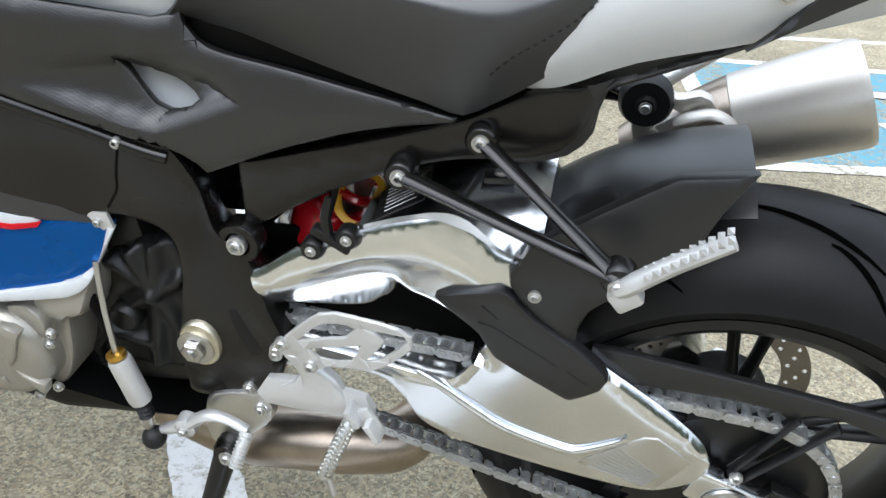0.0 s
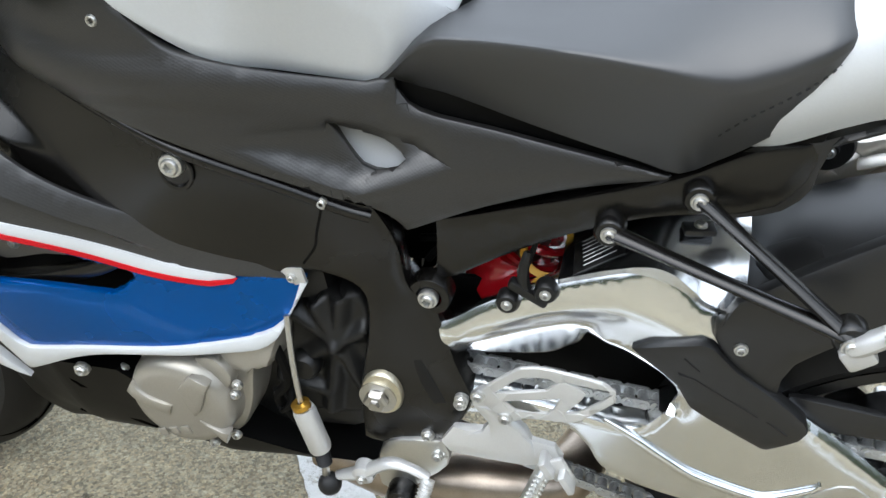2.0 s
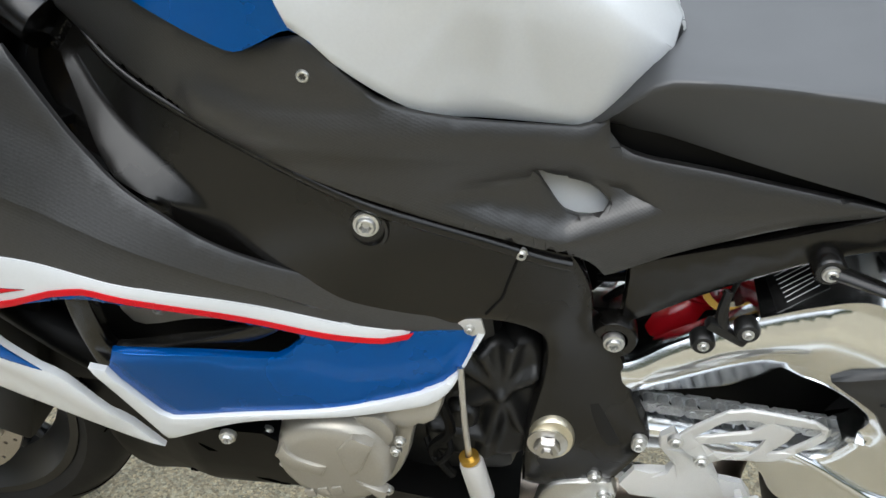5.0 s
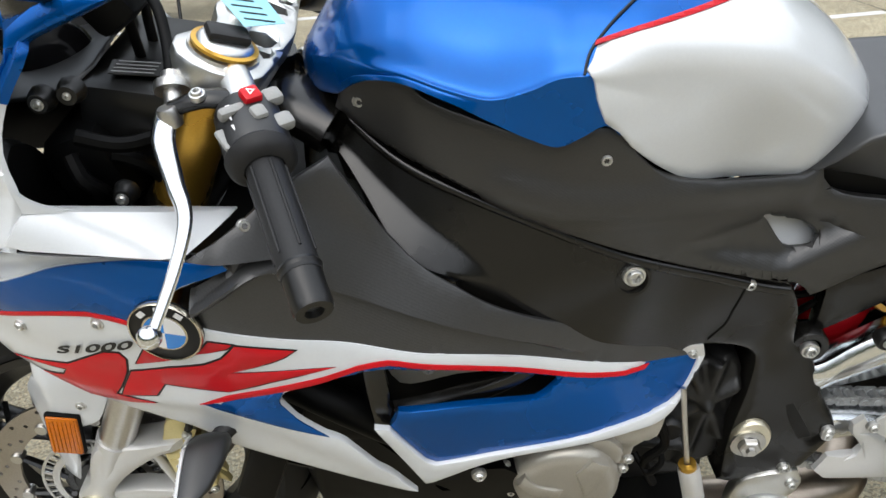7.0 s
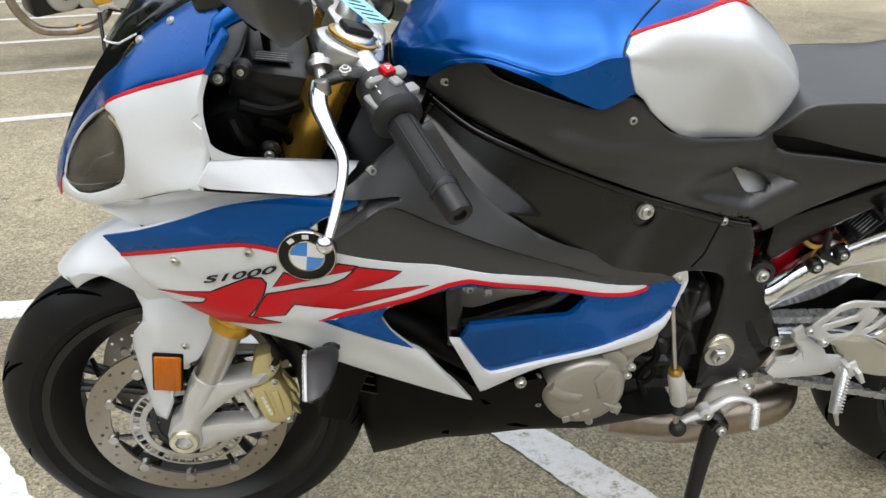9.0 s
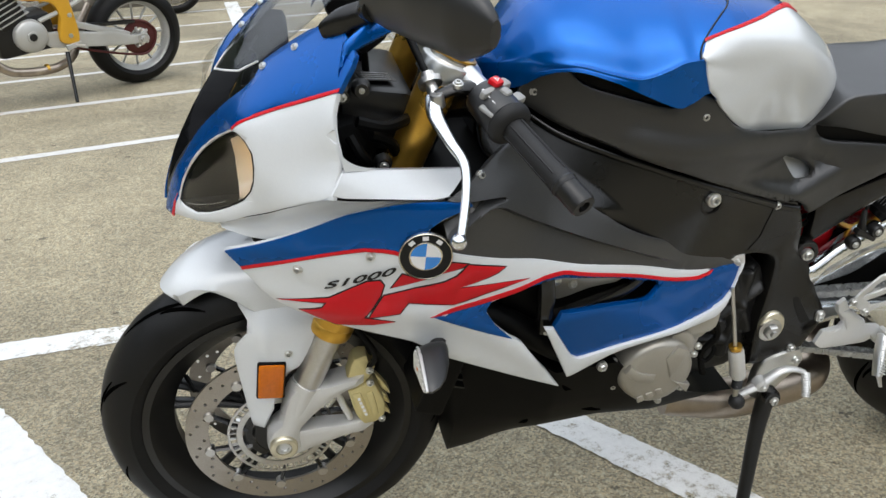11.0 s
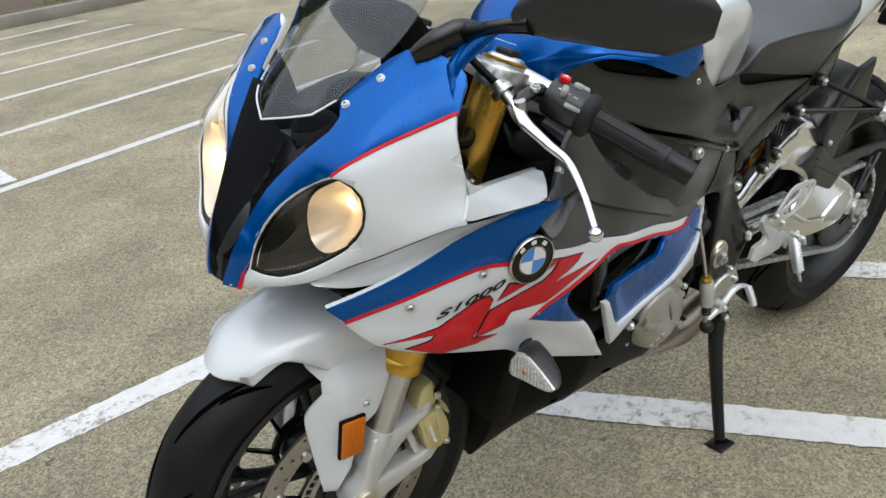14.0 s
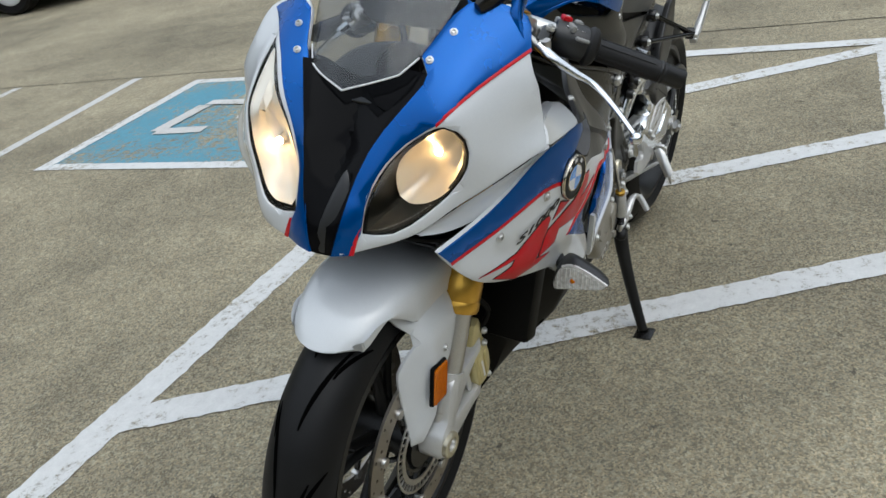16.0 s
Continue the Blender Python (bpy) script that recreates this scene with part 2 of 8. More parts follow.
    wobble.inputs[1].default_value = (0.05, 0.05, 0.05)
    rough_way = noisy(60, 2)
    L(rough_way.outputs["Color"], wobble.inputs[0])
    L(tc.outputs["Object"], wobble.inputs[2])
    L(wobble.outputs["Vector"], hollow.inputs["Vector"])
    size = nt.nodes.new("ShaderNodeSeparateColor")
    L(hollow.outputs["Color"], size.inputs["Color"])
    reach = nt.nodes.new("ShaderNodeMapRange")
    reach.inputs["From Min"].default_value, reach.inputs["From Max"].default_value = 0.3, 1.0
    reach.inputs["To Min"].default_value, reach.inputs["To Max"].default_value = 0.0, 0.11
    L(size.outputs["Red"], reach.inputs["Value"])
    deep = nt.nodes.new("ShaderNodeMath")
    deep.operation = "LESS_THAN"
    L(hollow.outputs["Distance"], deep.inputs[0])
    L(reach.outputs["Result"], deep.inputs[1])
    shade = nt.nodes.new("ShaderNodeMapRange")
    shade.inputs["To Min"].default_value, shade.inputs["To Max"].default_value = 1.0, 0.38
    L(deep.outputs["Value"], shade.inputs["Value"])
    m3 = nt.nodes.new("ShaderNodeMath")
    m3.operation = "MULTIPLY"
    L(m1.outputs["Value"], m3.inputs[0])
    L(shade.outputs["Result"], m3.inputs[1])
    L(m3.outputs["Value"], m2.inputs[0])
    L(gr.outputs["Result"], m2.inputs[1])
    vm = nt.nodes.new("ShaderNodeVectorMath")
    vm.operation = "SCALE"
    hue = nt.nodes.new("ShaderNodeMix")
    hue.data_type = "RGBA"
    hue.inputs["A"].default_value, hue.inputs["B"].default_value = (1.10, 0.98, 0.80, 1), (1.0, 1.0, 0.94, 1)
    L(sep.outputs["Blue"], hue.inputs["Factor"])
    tint = nt.nodes.new("ShaderNodeVectorMath")
    tint.operation = "MULTIPLY"
    L(tone.outputs["Color"], tint.inputs[0])
    L(hue.outputs["Result"], tint.inputs[1])
    L(tint.outputs["Vector"], vm.inputs[0])
    L(m2.outputs["Value"], vm.inputs["Scale"])
    L(vm.outputs["Vector"], b.inputs["Base Color"])
    b.inputs["Roughness"].default_value = 0.85
    bp = nt.nodes.new("ShaderNodeBump")
    bp.inputs["Strength"].default_value, bp.inputs["Distance"].default_value = 0.8, 0.003
    L(m2.outputs["Value"], bp.inputs["Height"])
    L(bp.outputs["Normal"], b.inputs["Normal"])
    return mat


def road_paint(name, color, wear=0.5):
    """Old road paint, worn through to the stones in ragged spots."""
    mat = concrete()
    mat.name = name
    nt = mat.node_tree
    b = nt.nodes["Principled BSDF"]
    L = nt.links.new
    tc = nt.nodes.new("ShaderNodeTexCoord")
    n1 = nt.nodes.new("ShaderNodeTexNoise")
    n1.inputs["Scale"].default_value, n1.inputs["Detail"].default_value, n1.inputs["Roughness"].default_value = 26, 10, 0.82
    n2 = nt.nodes.new("ShaderNodeTexNoise")
    n2.inputs["Scale"].default_value, n2.inputs["Detail"].default_value = 2.2, 3
    L(tc.outputs["Object"], n1.inputs["Vector"])
    L(tc.outputs["Object"], n2.inputs["Vector"])
    a = nt.nodes.new("ShaderNodeMath")
    a.operation = "MULTIPLY_ADD"
    a.inputs[1].default_value = 0.55
    L(n2.outputs["Fac"], a.inputs[0])
    L(n1.outputs["Fac"], a.inputs[2])
    r = nt.nodes.new("ShaderNodeMapRange")
    r.inputs["From Min"].default_value, r.inputs["From Max"].default_value = 1.00 - wear * 0.3, 1.10 - wear * 0.3
    L(a.outputs["Value"], r.inputs["Value"])
    mix = nt.nodes.new("ShaderNodeMix")
    mix.data_type = "RGBA"
    old = b.inputs["Base Color"].links[0].from_socket
    L(r.outputs["Result"], mix.inputs["Factor"])
    dirt = nt.nodes.new("ShaderNodeVectorMath")
    dirt.operation = "SCALE"
    dirt.inputs[0].default_value = color
    g = nt.nodes.new("ShaderNodeMapRange")
    g.inputs["From Min"].default_value, g.inputs["From Max"].default_value = 0.3, 0.75
    g.inputs["To Min"].default_value, g.inputs["To Max"].default_value = 1.08, 0.8
    L(n1.outputs["Fac"], g.inputs["Value"])
    L(g.outputs["Result"], dirt.inputs["Scale"])
    L(dirt.outputs["Vector"], mix.inputs["A"])
    L(old, mix.inputs["B"])
    L(mix.outputs["Result"], b.inputs["Base Color"])
    return mat


CONCRETE = concrete()
LINEWHITE = road_paint("worn_white_road_paint", (0.74, 0.74, 0.72), 0.62)
LINETHIN = road_paint("faded_white_road_paint", (0.66, 0.65, 0.62), 0.45)
LINEBLUE = road_paint("worn_blue_road_paint", (0.12, 0.33, 0.43), 0.8)
INDLENS = paint("clear_indicator_lens", (0.62, 0.62, 0.60), 0.18, metal=0.35, coat=1.0, grain=0.25, grain_size=160, bump=0.3)

# ---- building helpers ----
BIKE = pose(0.273, 1.187, 0) @ Matrix(((-math.cos(radians(10.2)), -math.sin(radians(10.2)), 0, 0), (math.sin(radians(10.2)), -math.cos(radians(10.2)), 0, 0), (0, 0, 1, 0), (0, 0, 0, 1))) @ pose(0, 0, 0, -8.0, 0, 0)


def finish(bm, name, mat, angle=40):
    bmesh.ops.recalc_face_normals(bm, faces=bm.faces)
    me = bpy.data.meshes.new(name)
    for f in bm.faces:
        f.smooth = True
    bm.to_mesh(me)
    bm.free()
    me.set_sharp_from_angle(angle=radians(angle))
    me.materials.append(mat)
    return me


def part(name, bm, mat, parent, label="", angle=40):
    ob = new(name, finish(bm, name, mat, angle))
    ob.parent = parent
    return tagged(ob, label)


def share(name, me, m, parent, label=""):
    ob = new(name, me)
    ob.parent = parent
    ob.matrix_basis = m
    return tagged(ob, label)


def thing(name, m, label, category, group=""):
    ob = new(name)
    ob.matrix_basis = m
    ob.empty_display_size = 0.05
    return tagged(ob, label, category, group)


def flip(bm):
    """The mirror image of bm across the bike's middle plane."""
    other = bm.copy()
    for v in other.verts:
        v.co.y = -v.co.y
    bmesh.ops.reverse_faces(other, faces=other.faces)
    return other


def pair(name, bm, mat, parent, label="", angle=40):
    part(name, flip(bm), mat, parent, label, angle)
    return part(name, bm, mat, parent, label, angle)


def loop(points, step=0.012, closed=True):
    """A line of even steps through points; a point with a third value is a sharp corner."""
    pts = [(Vector(p[:2]), len(p) > 2) for p in points]
    m, out = len(pts), []
    for i in range(m if closed else m - 1):
        (a, sa), (b, sb) = pts[i], pts[(i + 1) % m]
        prev = pts[i - 1][0] if closed or i else a
        after = pts[(i + 2) % m][0] if closed or i + 2 < m else b
        ta = (b - a) if sa else (b - prev) * 0.5
        tb = (b - a) if sb else (after - a) * 0.5
        size = (b - a).length
        lim = lambda t: t if t.length < size else t * (size / t.length)
        ta, tb = lim(ta), lim(tb)
        k = max(1, int(size / step))
        for j in range(k):
            s = j / k
            out.append(a * (2 * s**3 - 3 * s * s + 1) + ta * (s**3 - 2 * s * s + s) + b * (3 * s * s - 2 * s**3) + tb * (s**3 - s * s))
    if not closed:
        out.append(pts[-1][0])
    return out


def inside(poly, p):
    x, y = poly[:, 0], poly[:, 1]
    x2, y2 = np.roll(x, -1), np.roll(y, -1)
    c = ((y > p[1]) != (y2 > p[1])) & (p[0] < (x2 - x) * (p[1] - y) / (y2 - y + 1e-12) + x)
    return bool(c.sum() % 2)


def edge_far(poly, p):
    a, b = poly, np.roll(poly, -1, axis=0)
    d = b - a
    t = np.clip(((p - a) * d).sum(1) / ((d * d).sum(1) + 1e-12), 0, 1)
    return float(np.sqrt((((a + d * t[:, None]) - p) ** 2).sum(1).min()))


def sheet(outline, place, thick=0.006, r=0.003, off=0.0, step=0.014, holes=(), closed_back=False, creases=()):
    """A curved panel with rounded rim: outline in the two coordinates of place(p, q), which gives the spot and the outward way."""
    from mathutils.geometry import delaunay_2d_cdt
    rings = [loop(o, step) for o in (outline, *holes)]
    polys = [np.array([tuple(v) for v in ring]) for ring in rings]
    verts, edges = [], []
    for ring in rings:
        k = len(verts)
        verts += ring
        edges += [(k + i, k + (i + 1) % len(ring)) for i in range(len(ring))]
    rim = len(verts)
    ok = lambda p: inside(polys[0], p) and not any(inside(h, p) for h in polys[1:])
    for poly in polys:
        tangent = np.roll(poly, -1, axis=0) - np.roll(poly, 1, axis=0)
        nrm = np.stack([-tangent[:, 1], tangent[:, 0]], 1) / (np.linalg.norm(tangent, axis=1)[:, None] + 1e-9)
        for depth in (r * 0.3, r):
            for p, d in zip(poly, nrm):
                for sign in (1, -1):
                    q = p + d * depth * sign
                    if ok(q) and min(edge_far(h, q) for h in polys) > depth * 0.9:
                        verts.append(Vector(q))
    folds = []
    for path, wide in creases:
        run = loop(path, step * 0.7, closed=False)
        way = [(run[min(k + 1, len(run) - 1)] - run[max(k - 1, 0)]).normalized() for k in range(len(run))]
        for shift in (0.0, wide, -wide):
            last = None
            for p, d in zip(run, way):
                q = p + Vector((-d.y, d.x)) * shift
                if ok(q) and min(edge_far(h, np.array(q)) for h in polys) > r * 1.2:
                    verts.append(q)
                    folds.append(tuple(q))
                    if last is not None:
                        edges.append((last, len(verts) - 1))
                    last = len(verts) - 1
                else:
                    last = None
    folds = np.array(folds) if folds else np.array([[99.0, 99.0]])
    lo, hi = polys[0].min(0), polys[0].max(0)
    for i in range(int((hi[0] - lo[0]) / step) + 1):
        for j in range(int((hi[1] - lo[1]) / step) + 1):
            q = np.array([lo[0] + (i + 0.5 * (j % 2)) * step, lo[1] + j * step])
            if ok(q) and min(edge_far(h, q) for h in polys) > r + step * 0.4 and np.hypot(*(folds - q).T).min() > step * 0.5:
                verts.append(Vector(q))
    vs, _, fs, *_ = delaunay_2d_cdt(verts, edges, [], 0, 1e-7)
    bm = bmesh.new()
    front, back = [], []
    rim_far = []
    for v in vs:
        q = np.array(v)
        d = min(edge_far(h, q) for h in polys)
        spot, way = place(v.x, v.y)
        drop = r * (1 - math.sqrt(max(0.0, 1 - (1 - min(d, r) / r) ** 2))) if r else 0.0
        front.append(bm.verts.new(spot + way * (off - drop)))
        back.append((spot, way))
        rim_far.append(d)
    for f in fs:
        c = np.mean([tuple(vs[i]) for i in f], axis=0)
        if ok(c):
            try:
                bm.faces.new([front[i] for i in f])
            except ValueError:
                pass
    low = {}
    for e in [e for e in bm.edges if len(e.link_faces) == 1]:
        quad = []
        for v in e.verts:
            if v not in low:
                i = front.index(v)
                low[v] = bm.verts.new(back[i][0] + back[i][1] * (off - thick))
        a, b = e.verts
        bm.faces.new([a, b, low[b], low[a]])
    if closed_back:
        under = {}
        for f in [f for f in bm.faces if len(f.verts) == 3]:
            tri = []
            for v in f.verts:
                if v in low:
                    tri.append(low[v])
                else:
                    if v not in under:
                        i = front.index(v)
                        under[v] = bm.verts.new(back[i][0] + back[i][1] * (off - thick))
                    tri.append(under[v])
            try:
                bm.faces.new(tri[::-1])
            except ValueError:
                pass
    for v in [v for v in bm.verts if not v.link_faces]:
        bm.verts.remove(v)
    return bm


def rbf(ctrl):
    """A smooth sheet through control points (p, q, height)."""
    c = np.array(ctrl, float)
    at, m = c[:, :2], len(c)
    d = np.linalg.norm(at[:, None] - at[None], axis=2)
    a = np.zeros((m + 3, m + 3))
    a[:m, :m] = np.where(d > 0, d * d * np.log(d + 1e-12), 0) + np.eye(m) * 2e-4
    a[:m, m], a[:m, m + 1:], a[m, :m], a[m + 1:, :m] = 1, at, 1, at.T
    w = np.linalg.solve(a, np.append(c[:, 2], [0, 0, 0]))

    def height(p, q):
        r = np.hypot(p - at[:, 0], q - at[:, 1])
        return float((np.where(r > 0, r * r * np.log(r + 1e-12), 0) * w[:m]).sum() + w[m] + w[m + 1] * p + w[m + 2] * q)
    return height


def glide(x, xs, ys):
    """A smooth curve through (xs, ys), xs rising."""
    i = int(min(max(np.searchsorted(xs, x) - 1, 0), len(xs) - 2))
    slope = [(ys[k + 1] - ys[k]) / (xs[k + 1] - xs[k]) for k in range(len(xs) - 1)]

    def tan(k):
        if k == 0 or k == len(xs) - 1:
            return slope[min(k, len(slope) - 1)]
        a, b = slope[k - 1], slope[k]
        return 0.0 if a * b <= 0 else 2 * a * b / (a + b)
    h = xs[i + 1] - xs[i]
    t = min(1.0, max(0.0, (x - xs[i]) / h))
    return ys[i] * (2 * t**3 - 3 * t * t + 1) + h * tan(i) * (t**3 - 2 * t * t + t) + ys[i + 1] * (3 * t * t - 2 * t**3) + h * tan(i + 1) * (t**3 - t * t)


def side(height):
    """place() for a sheet on the bike's left: y over (forward, up)."""
    def place(p, q):
        e = 0.004
        y = height(p, q)
        way = Vector((-(height(p + e, q) - y) / e, 1, -(height(p, q + e) - y) / e)).normalized()
        return Vector((p, y, q)), way
    return place


def ahead(height):
    """place() for a sheet on the bike's front: forward over (left, up)."""
    def place(p, q):
        e = 0.004
        x = height(p, q)
        way = Vector((1, -(height(p + e, q) - x) / e, -(height(p, q + e) - x) / e)).normalized()
        return Vector((x, p, q)), way
    return place


def flat(y):
    return lambda p, q: (Vector((p, y, q)), Vector((0, 1, 0)))


def lathe(profile, m=None, n=32, start=0.0, sweep=360.0):
    """A body turned round the local z axis from (radius, z) pairs."""
    bm = bmesh.new()
    m = m or Matrix()
    full = sweep > 359.9
    k = n if full else n + 1
    rows = []
    for r, z in profile:
        if r < 1e-6:
            v = bm.verts.new(m @ Vector((0, 0, z)))
            rows.append([v] * k)
        else:
            rows.append([bm.verts.new(m @ Vector((r * math.cos(radians(start + sweep * i / n)), r * math.sin(radians(start + sweep * i / n)), z))) for i in range(k)])
    for a, b in zip(rows, rows[1:]):
        for i in range(n):
            j = (i + 1) % k
            vs = []
            for v in (a[i], a[j], b[j], b[i]):
                if v not in vs:
                    vs.append(v)
            if len(vs) > 2:
                try:
                    bm.faces.new(vs)
                except ValueError:
                    pass
    return bm


def across(x, y, z):
    """A turning axis that points to the bike's left through a spot."""
    return Matrix.Translation((x, y, z)) @ Matrix.Rotation(radians(-90), 4, "X")


def line3(points, n):
    pts = [Vector(p) for p in points]
    if len(pts) == 2:
        return [pts[0].lerp(pts[1], i / n) for i in range(n + 1)]
    out = []
    segs = len(pts) - 1
    for s in range(n + 1):
        t = s / n * segs
        i = min(int(t), segs - 1)
        t -= i
        p0, p1, p2, p3 = pts[max(i - 1, 0)], pts[i], pts[i + 1], pts[min(i + 2, segs)]
        out.append(0.5 * ((2 * p1) + (p2 - p0) * t + (2 * p0 - 5 * p1 + 4 * p2 - p3) * t * t + (3 * p1 - p0 - 3 * p2 + p3) * t**3))
    return out


def tube(points, radius, n=12, steps=0, wide=1.0, up=(0, 1, 0), round_ends=False):
    """A bar along points; radius may be a list along it; wide stretches it across 'up'."""
    path = line3(points, steps or max(1, 6 * (len(points) - 1)) if len(points) > 2 else (steps or 1))
    k = len(path)
    radii = [radius] * k if not isinstance(radius, (list, tuple)) else [float(np.interp(i / (k - 1), np.linspace(0, 1, len(radius)), radius)) for i in range(k)]
    bm = bmesh.new()
    rings = []
    ref = Vector(up)
    for i, p in enumerate(path):
        d = (path[min(i + 1, k - 1)] - path[max(i - 1, 0)]).normalized()
        a = ref - d * ref.dot(d)
        if a.length < 1e-3:
            a = d.orthogonal()
        a.normalize()
        b = d.cross(a)
        rings.append([bm.verts.new(p + (a * math.cos(2 * math.pi * j / n) + b * wide * math.sin(2 * math.pi * j / n)) * radii[i]) for j in range(n)])
    for a, b in zip(rings, rings[1:]):
        for j in range(n):
            bm.faces.new([a[j], a[(j + 1) % n], b[(j + 1) % n], b[j]])
    bm.faces.new(rings[0][::-1])
    bm.faces.new(rings[-1])
    return bm


def prism(outline, m, depth, bevel=0.002, step=0.02, holes=()):
    """A plate: outline in the local xy plane of m, depth along its z, with bevelled rims."""
    place = lambda p, q: (m @ Vector((p, q, depth)), (m.to_3x3() @ Vector((0, 0, 1))).normalized())
    return sheet(outline, place, thick=depth, r=bevel, step=step, holes=holes, closed_back=True)


def block(size, m=None, bevel=0.003, segments=2):
    bm = bmesh.new()
    bmesh.ops.create_cube(bm, size=1, matrix=Matrix.Diagonal((*size, 1)))
    if bevel:
        bmesh.ops.bevel(bm, geom=list(bm.edges), offset=bevel, segments=segments, profile=0.5, affect="EDGES")
    if m:
        bmesh.ops.transform(bm, matrix=m, verts=bm.verts)
    return bm


def loft(sections):
    """A skin over rings of equally many points; the ends are closed."""
    bm = bmesh.new()
    rings = [[bm.verts.new(Vector(p)) for p in s] for s in sections]
    n = len(rings[0])
    for a, b in zip(rings, rings[1:]):
        for j in range(n):
            bm.faces.new([a[j], a[(j + 1) % n], b[(j + 1) % n], b[j]])
    bm.faces.new(rings[0][::-1])
    bm.faces.new(rings[-1])
    return bm


def join(*bms):
    out = bmesh.new()
    for b in bms:
        me = bpy.data.meshes.new("joined")
        b.to_mesh(me)
        out.from_mesh(me)
        bpy.data.meshes.remove(me)
        b.free()
    return out


def lettering(text, size, depth=0.0006, shear=0.0):
    """The built-in font as a mesh in the xy plane, from x = 0."""
    cu = bpy.data.curves.new("lettering", "FONT")
    cu.body, cu.size, cu.extrude, cu.shear = text, size, depth, shear
    cu.resolution_u, cu.offset = 3, size * 0.017
    ob = new("lettering", cu)
    bpy.context.view_layer.update()
    me = bpy.data.meshes.new_from_object(ob.evaluated_get(bpy.context.evaluated_depsgraph_get()))
    bm = bmesh.new()
    bm.from_mesh(me)
    bpy.data.objects.remove(ob)
    bpy.data.curves.remove(cu)
    bpy.data.meshes.remove(me)
    return bm

# ---- ground ----
KIND = "structure"


def patch(name, corners, mat, z=0.0, parent=None, kind=KIND, label="", thick=0.0):
    bm = bmesh.new()
    vs = [bm.verts.new((x, y, z)) for x, y in corners]
    f = bm.faces.new(vs)
    if f.normal.z < 0:
        bmesh.ops.reverse_faces(bm, faces=[f])
    ob = new(name, finish(bm, name, mat))
    return tagged(ob, label, kind=kind)


patch("ground", [(-400, -400), (400, -400), (400, 400), (-400, 400)], CONCRETE, label="weathered concrete car park with exposed stones")


def stripe(a, b, w, mat=LINEWHITE, z=0.002, label="worn white painted parking line on concrete"):
    """A painted line from a to b, its rim slightly ragged."""
    a, b = Vector(a), Vector(b)
    d = (b - a).normalized()
    s = Vector((-d.y, d.x)) * w / 2
    rng = random.Random(int(a.x * 1000 + b.y * 777))
    n = max(2, int((b - a).length / 0.02))
    bm = bmesh.new()
    left, right = [], []
    for i in range(n + 1):
        p = a.lerp(b, i / n)
        for row, sign in ((left, 1), (right, -1)):
            q = p + s * sign * (1 + rng.uniform(-0.09, 0.05))
            row.append(bm.verts.new((q.x, q.y, z)))
    for i in range(n):
        bm.faces.new([right[i], right[i + 1], left[i + 1], left[i]])
    return tagged(new("painted_line", finish(bm, "painted_line", mat)), label, kind=KIND)


# hatched zone under the bike
stripe((-6.0, 2.93), (2.1, 1.98), 0.105)
stripe((-0.885, 2.30), (0.04, 0.30), 0.105, z=0.0035)
stripe((0.06, 2.10), (0.90, 0.26), 0.105, z=0.0035)
stripe((1.00, 2.02), (1.92, 0.22), 0.105, z=0.0035)
stripe((-1.90, 2.34), (-1.04, 0.40), 0.13, z=0.0035)
stripe((-4.5, 0.75), (2.05, 0.22), 0.10)
stripe((2.00, 0.15), (2.06, 2.04), 0.10, z=0.005)
# narrow bays on the far side
for y in (4.70, 5.76, 6.75, 7.75, 8.72, 9.70):
    stripe((-6.5, y - 0.50), (2.42, y), 0.075, LINETHIN)
stripe((-0.52, 4.62), (0.06, 10.15), 0.15, z=0.0035)
# blue bay mark with its white border
patch("blue_bay_mark", [(0.80, 2.88), (2.10, 2.95), (2.2, 4.08), (0.86, 4.10)], LINEBLUE, z=0.0015, label="worn blue painted bay mark with pale symbol")
for a, b in (((0.80, 2.88), (0.86, 4.08)), ((0.82, 4.12), (2.26, 4.09)), ((2.22, 4.05), (2.14, 2.94)), ((2.18, 2.9), (0.76, 2.84))):
    stripe(a, b, 0.075, z=0.0035)
mark_z = 0.004
for a, b, w in (((1.45, 3.3), (1.75, 3.35), 0.10), ((1.3, 3.45), (1.3, 3.75), 0.09), ((1.3, 3.75), (1.7, 3.7), 0.09), ((1.7, 3.3), (1.75, 3.7), 0.08)):
    mark_z += 0.001
    stripe(a, b, w, LINETHIN, z=mark_z, label="faded symbol on the blue bay mark")
# slab joint
stripe((2.52, 30), (2.36, -20), 0.008, DARK, z=0.002, label="dark joint between concrete slabs")
stripe((-40, 9.62), (40, 9.3), 0.012, DARK, z=0.002, label="dark joint between concrete slabs")

# kerb and planted strip along the far side
KERBSTONE = paint("grey_kerb_concrete", (0.24, 0.22, 0.19), 0.9, grain=0.2, grain_size=90, bump=0.4, stain=0.25, stain_size=2)
SOIL = paint("dry_mulch", (0.10, 0.075, 0.05), 0.95, grain=0.4, grain_size=40, bump=0.8, stain=0.3)
kerb = new("kerb", finish(block((60, 0.16, 0.15), pose(0, 10.45, 0.06), 0.02), "kerb", KERBSTONE))
tagged(kerb, "weathered grey concrete kerb", kind=KIND)
bed = new("planting_bed", finish(block((60, 4.0, 0.14), pose(0, 12.53, 0.05), 0.02), "planting_bed", SOIL))
tagged(bed, "strip of dry mulch behind the kerb", kind=KIND)
GRASS = paint("yellow_green_grass", (0.20, 0.20, 0.06), 0.8, stain=0.35, stain_size=9)


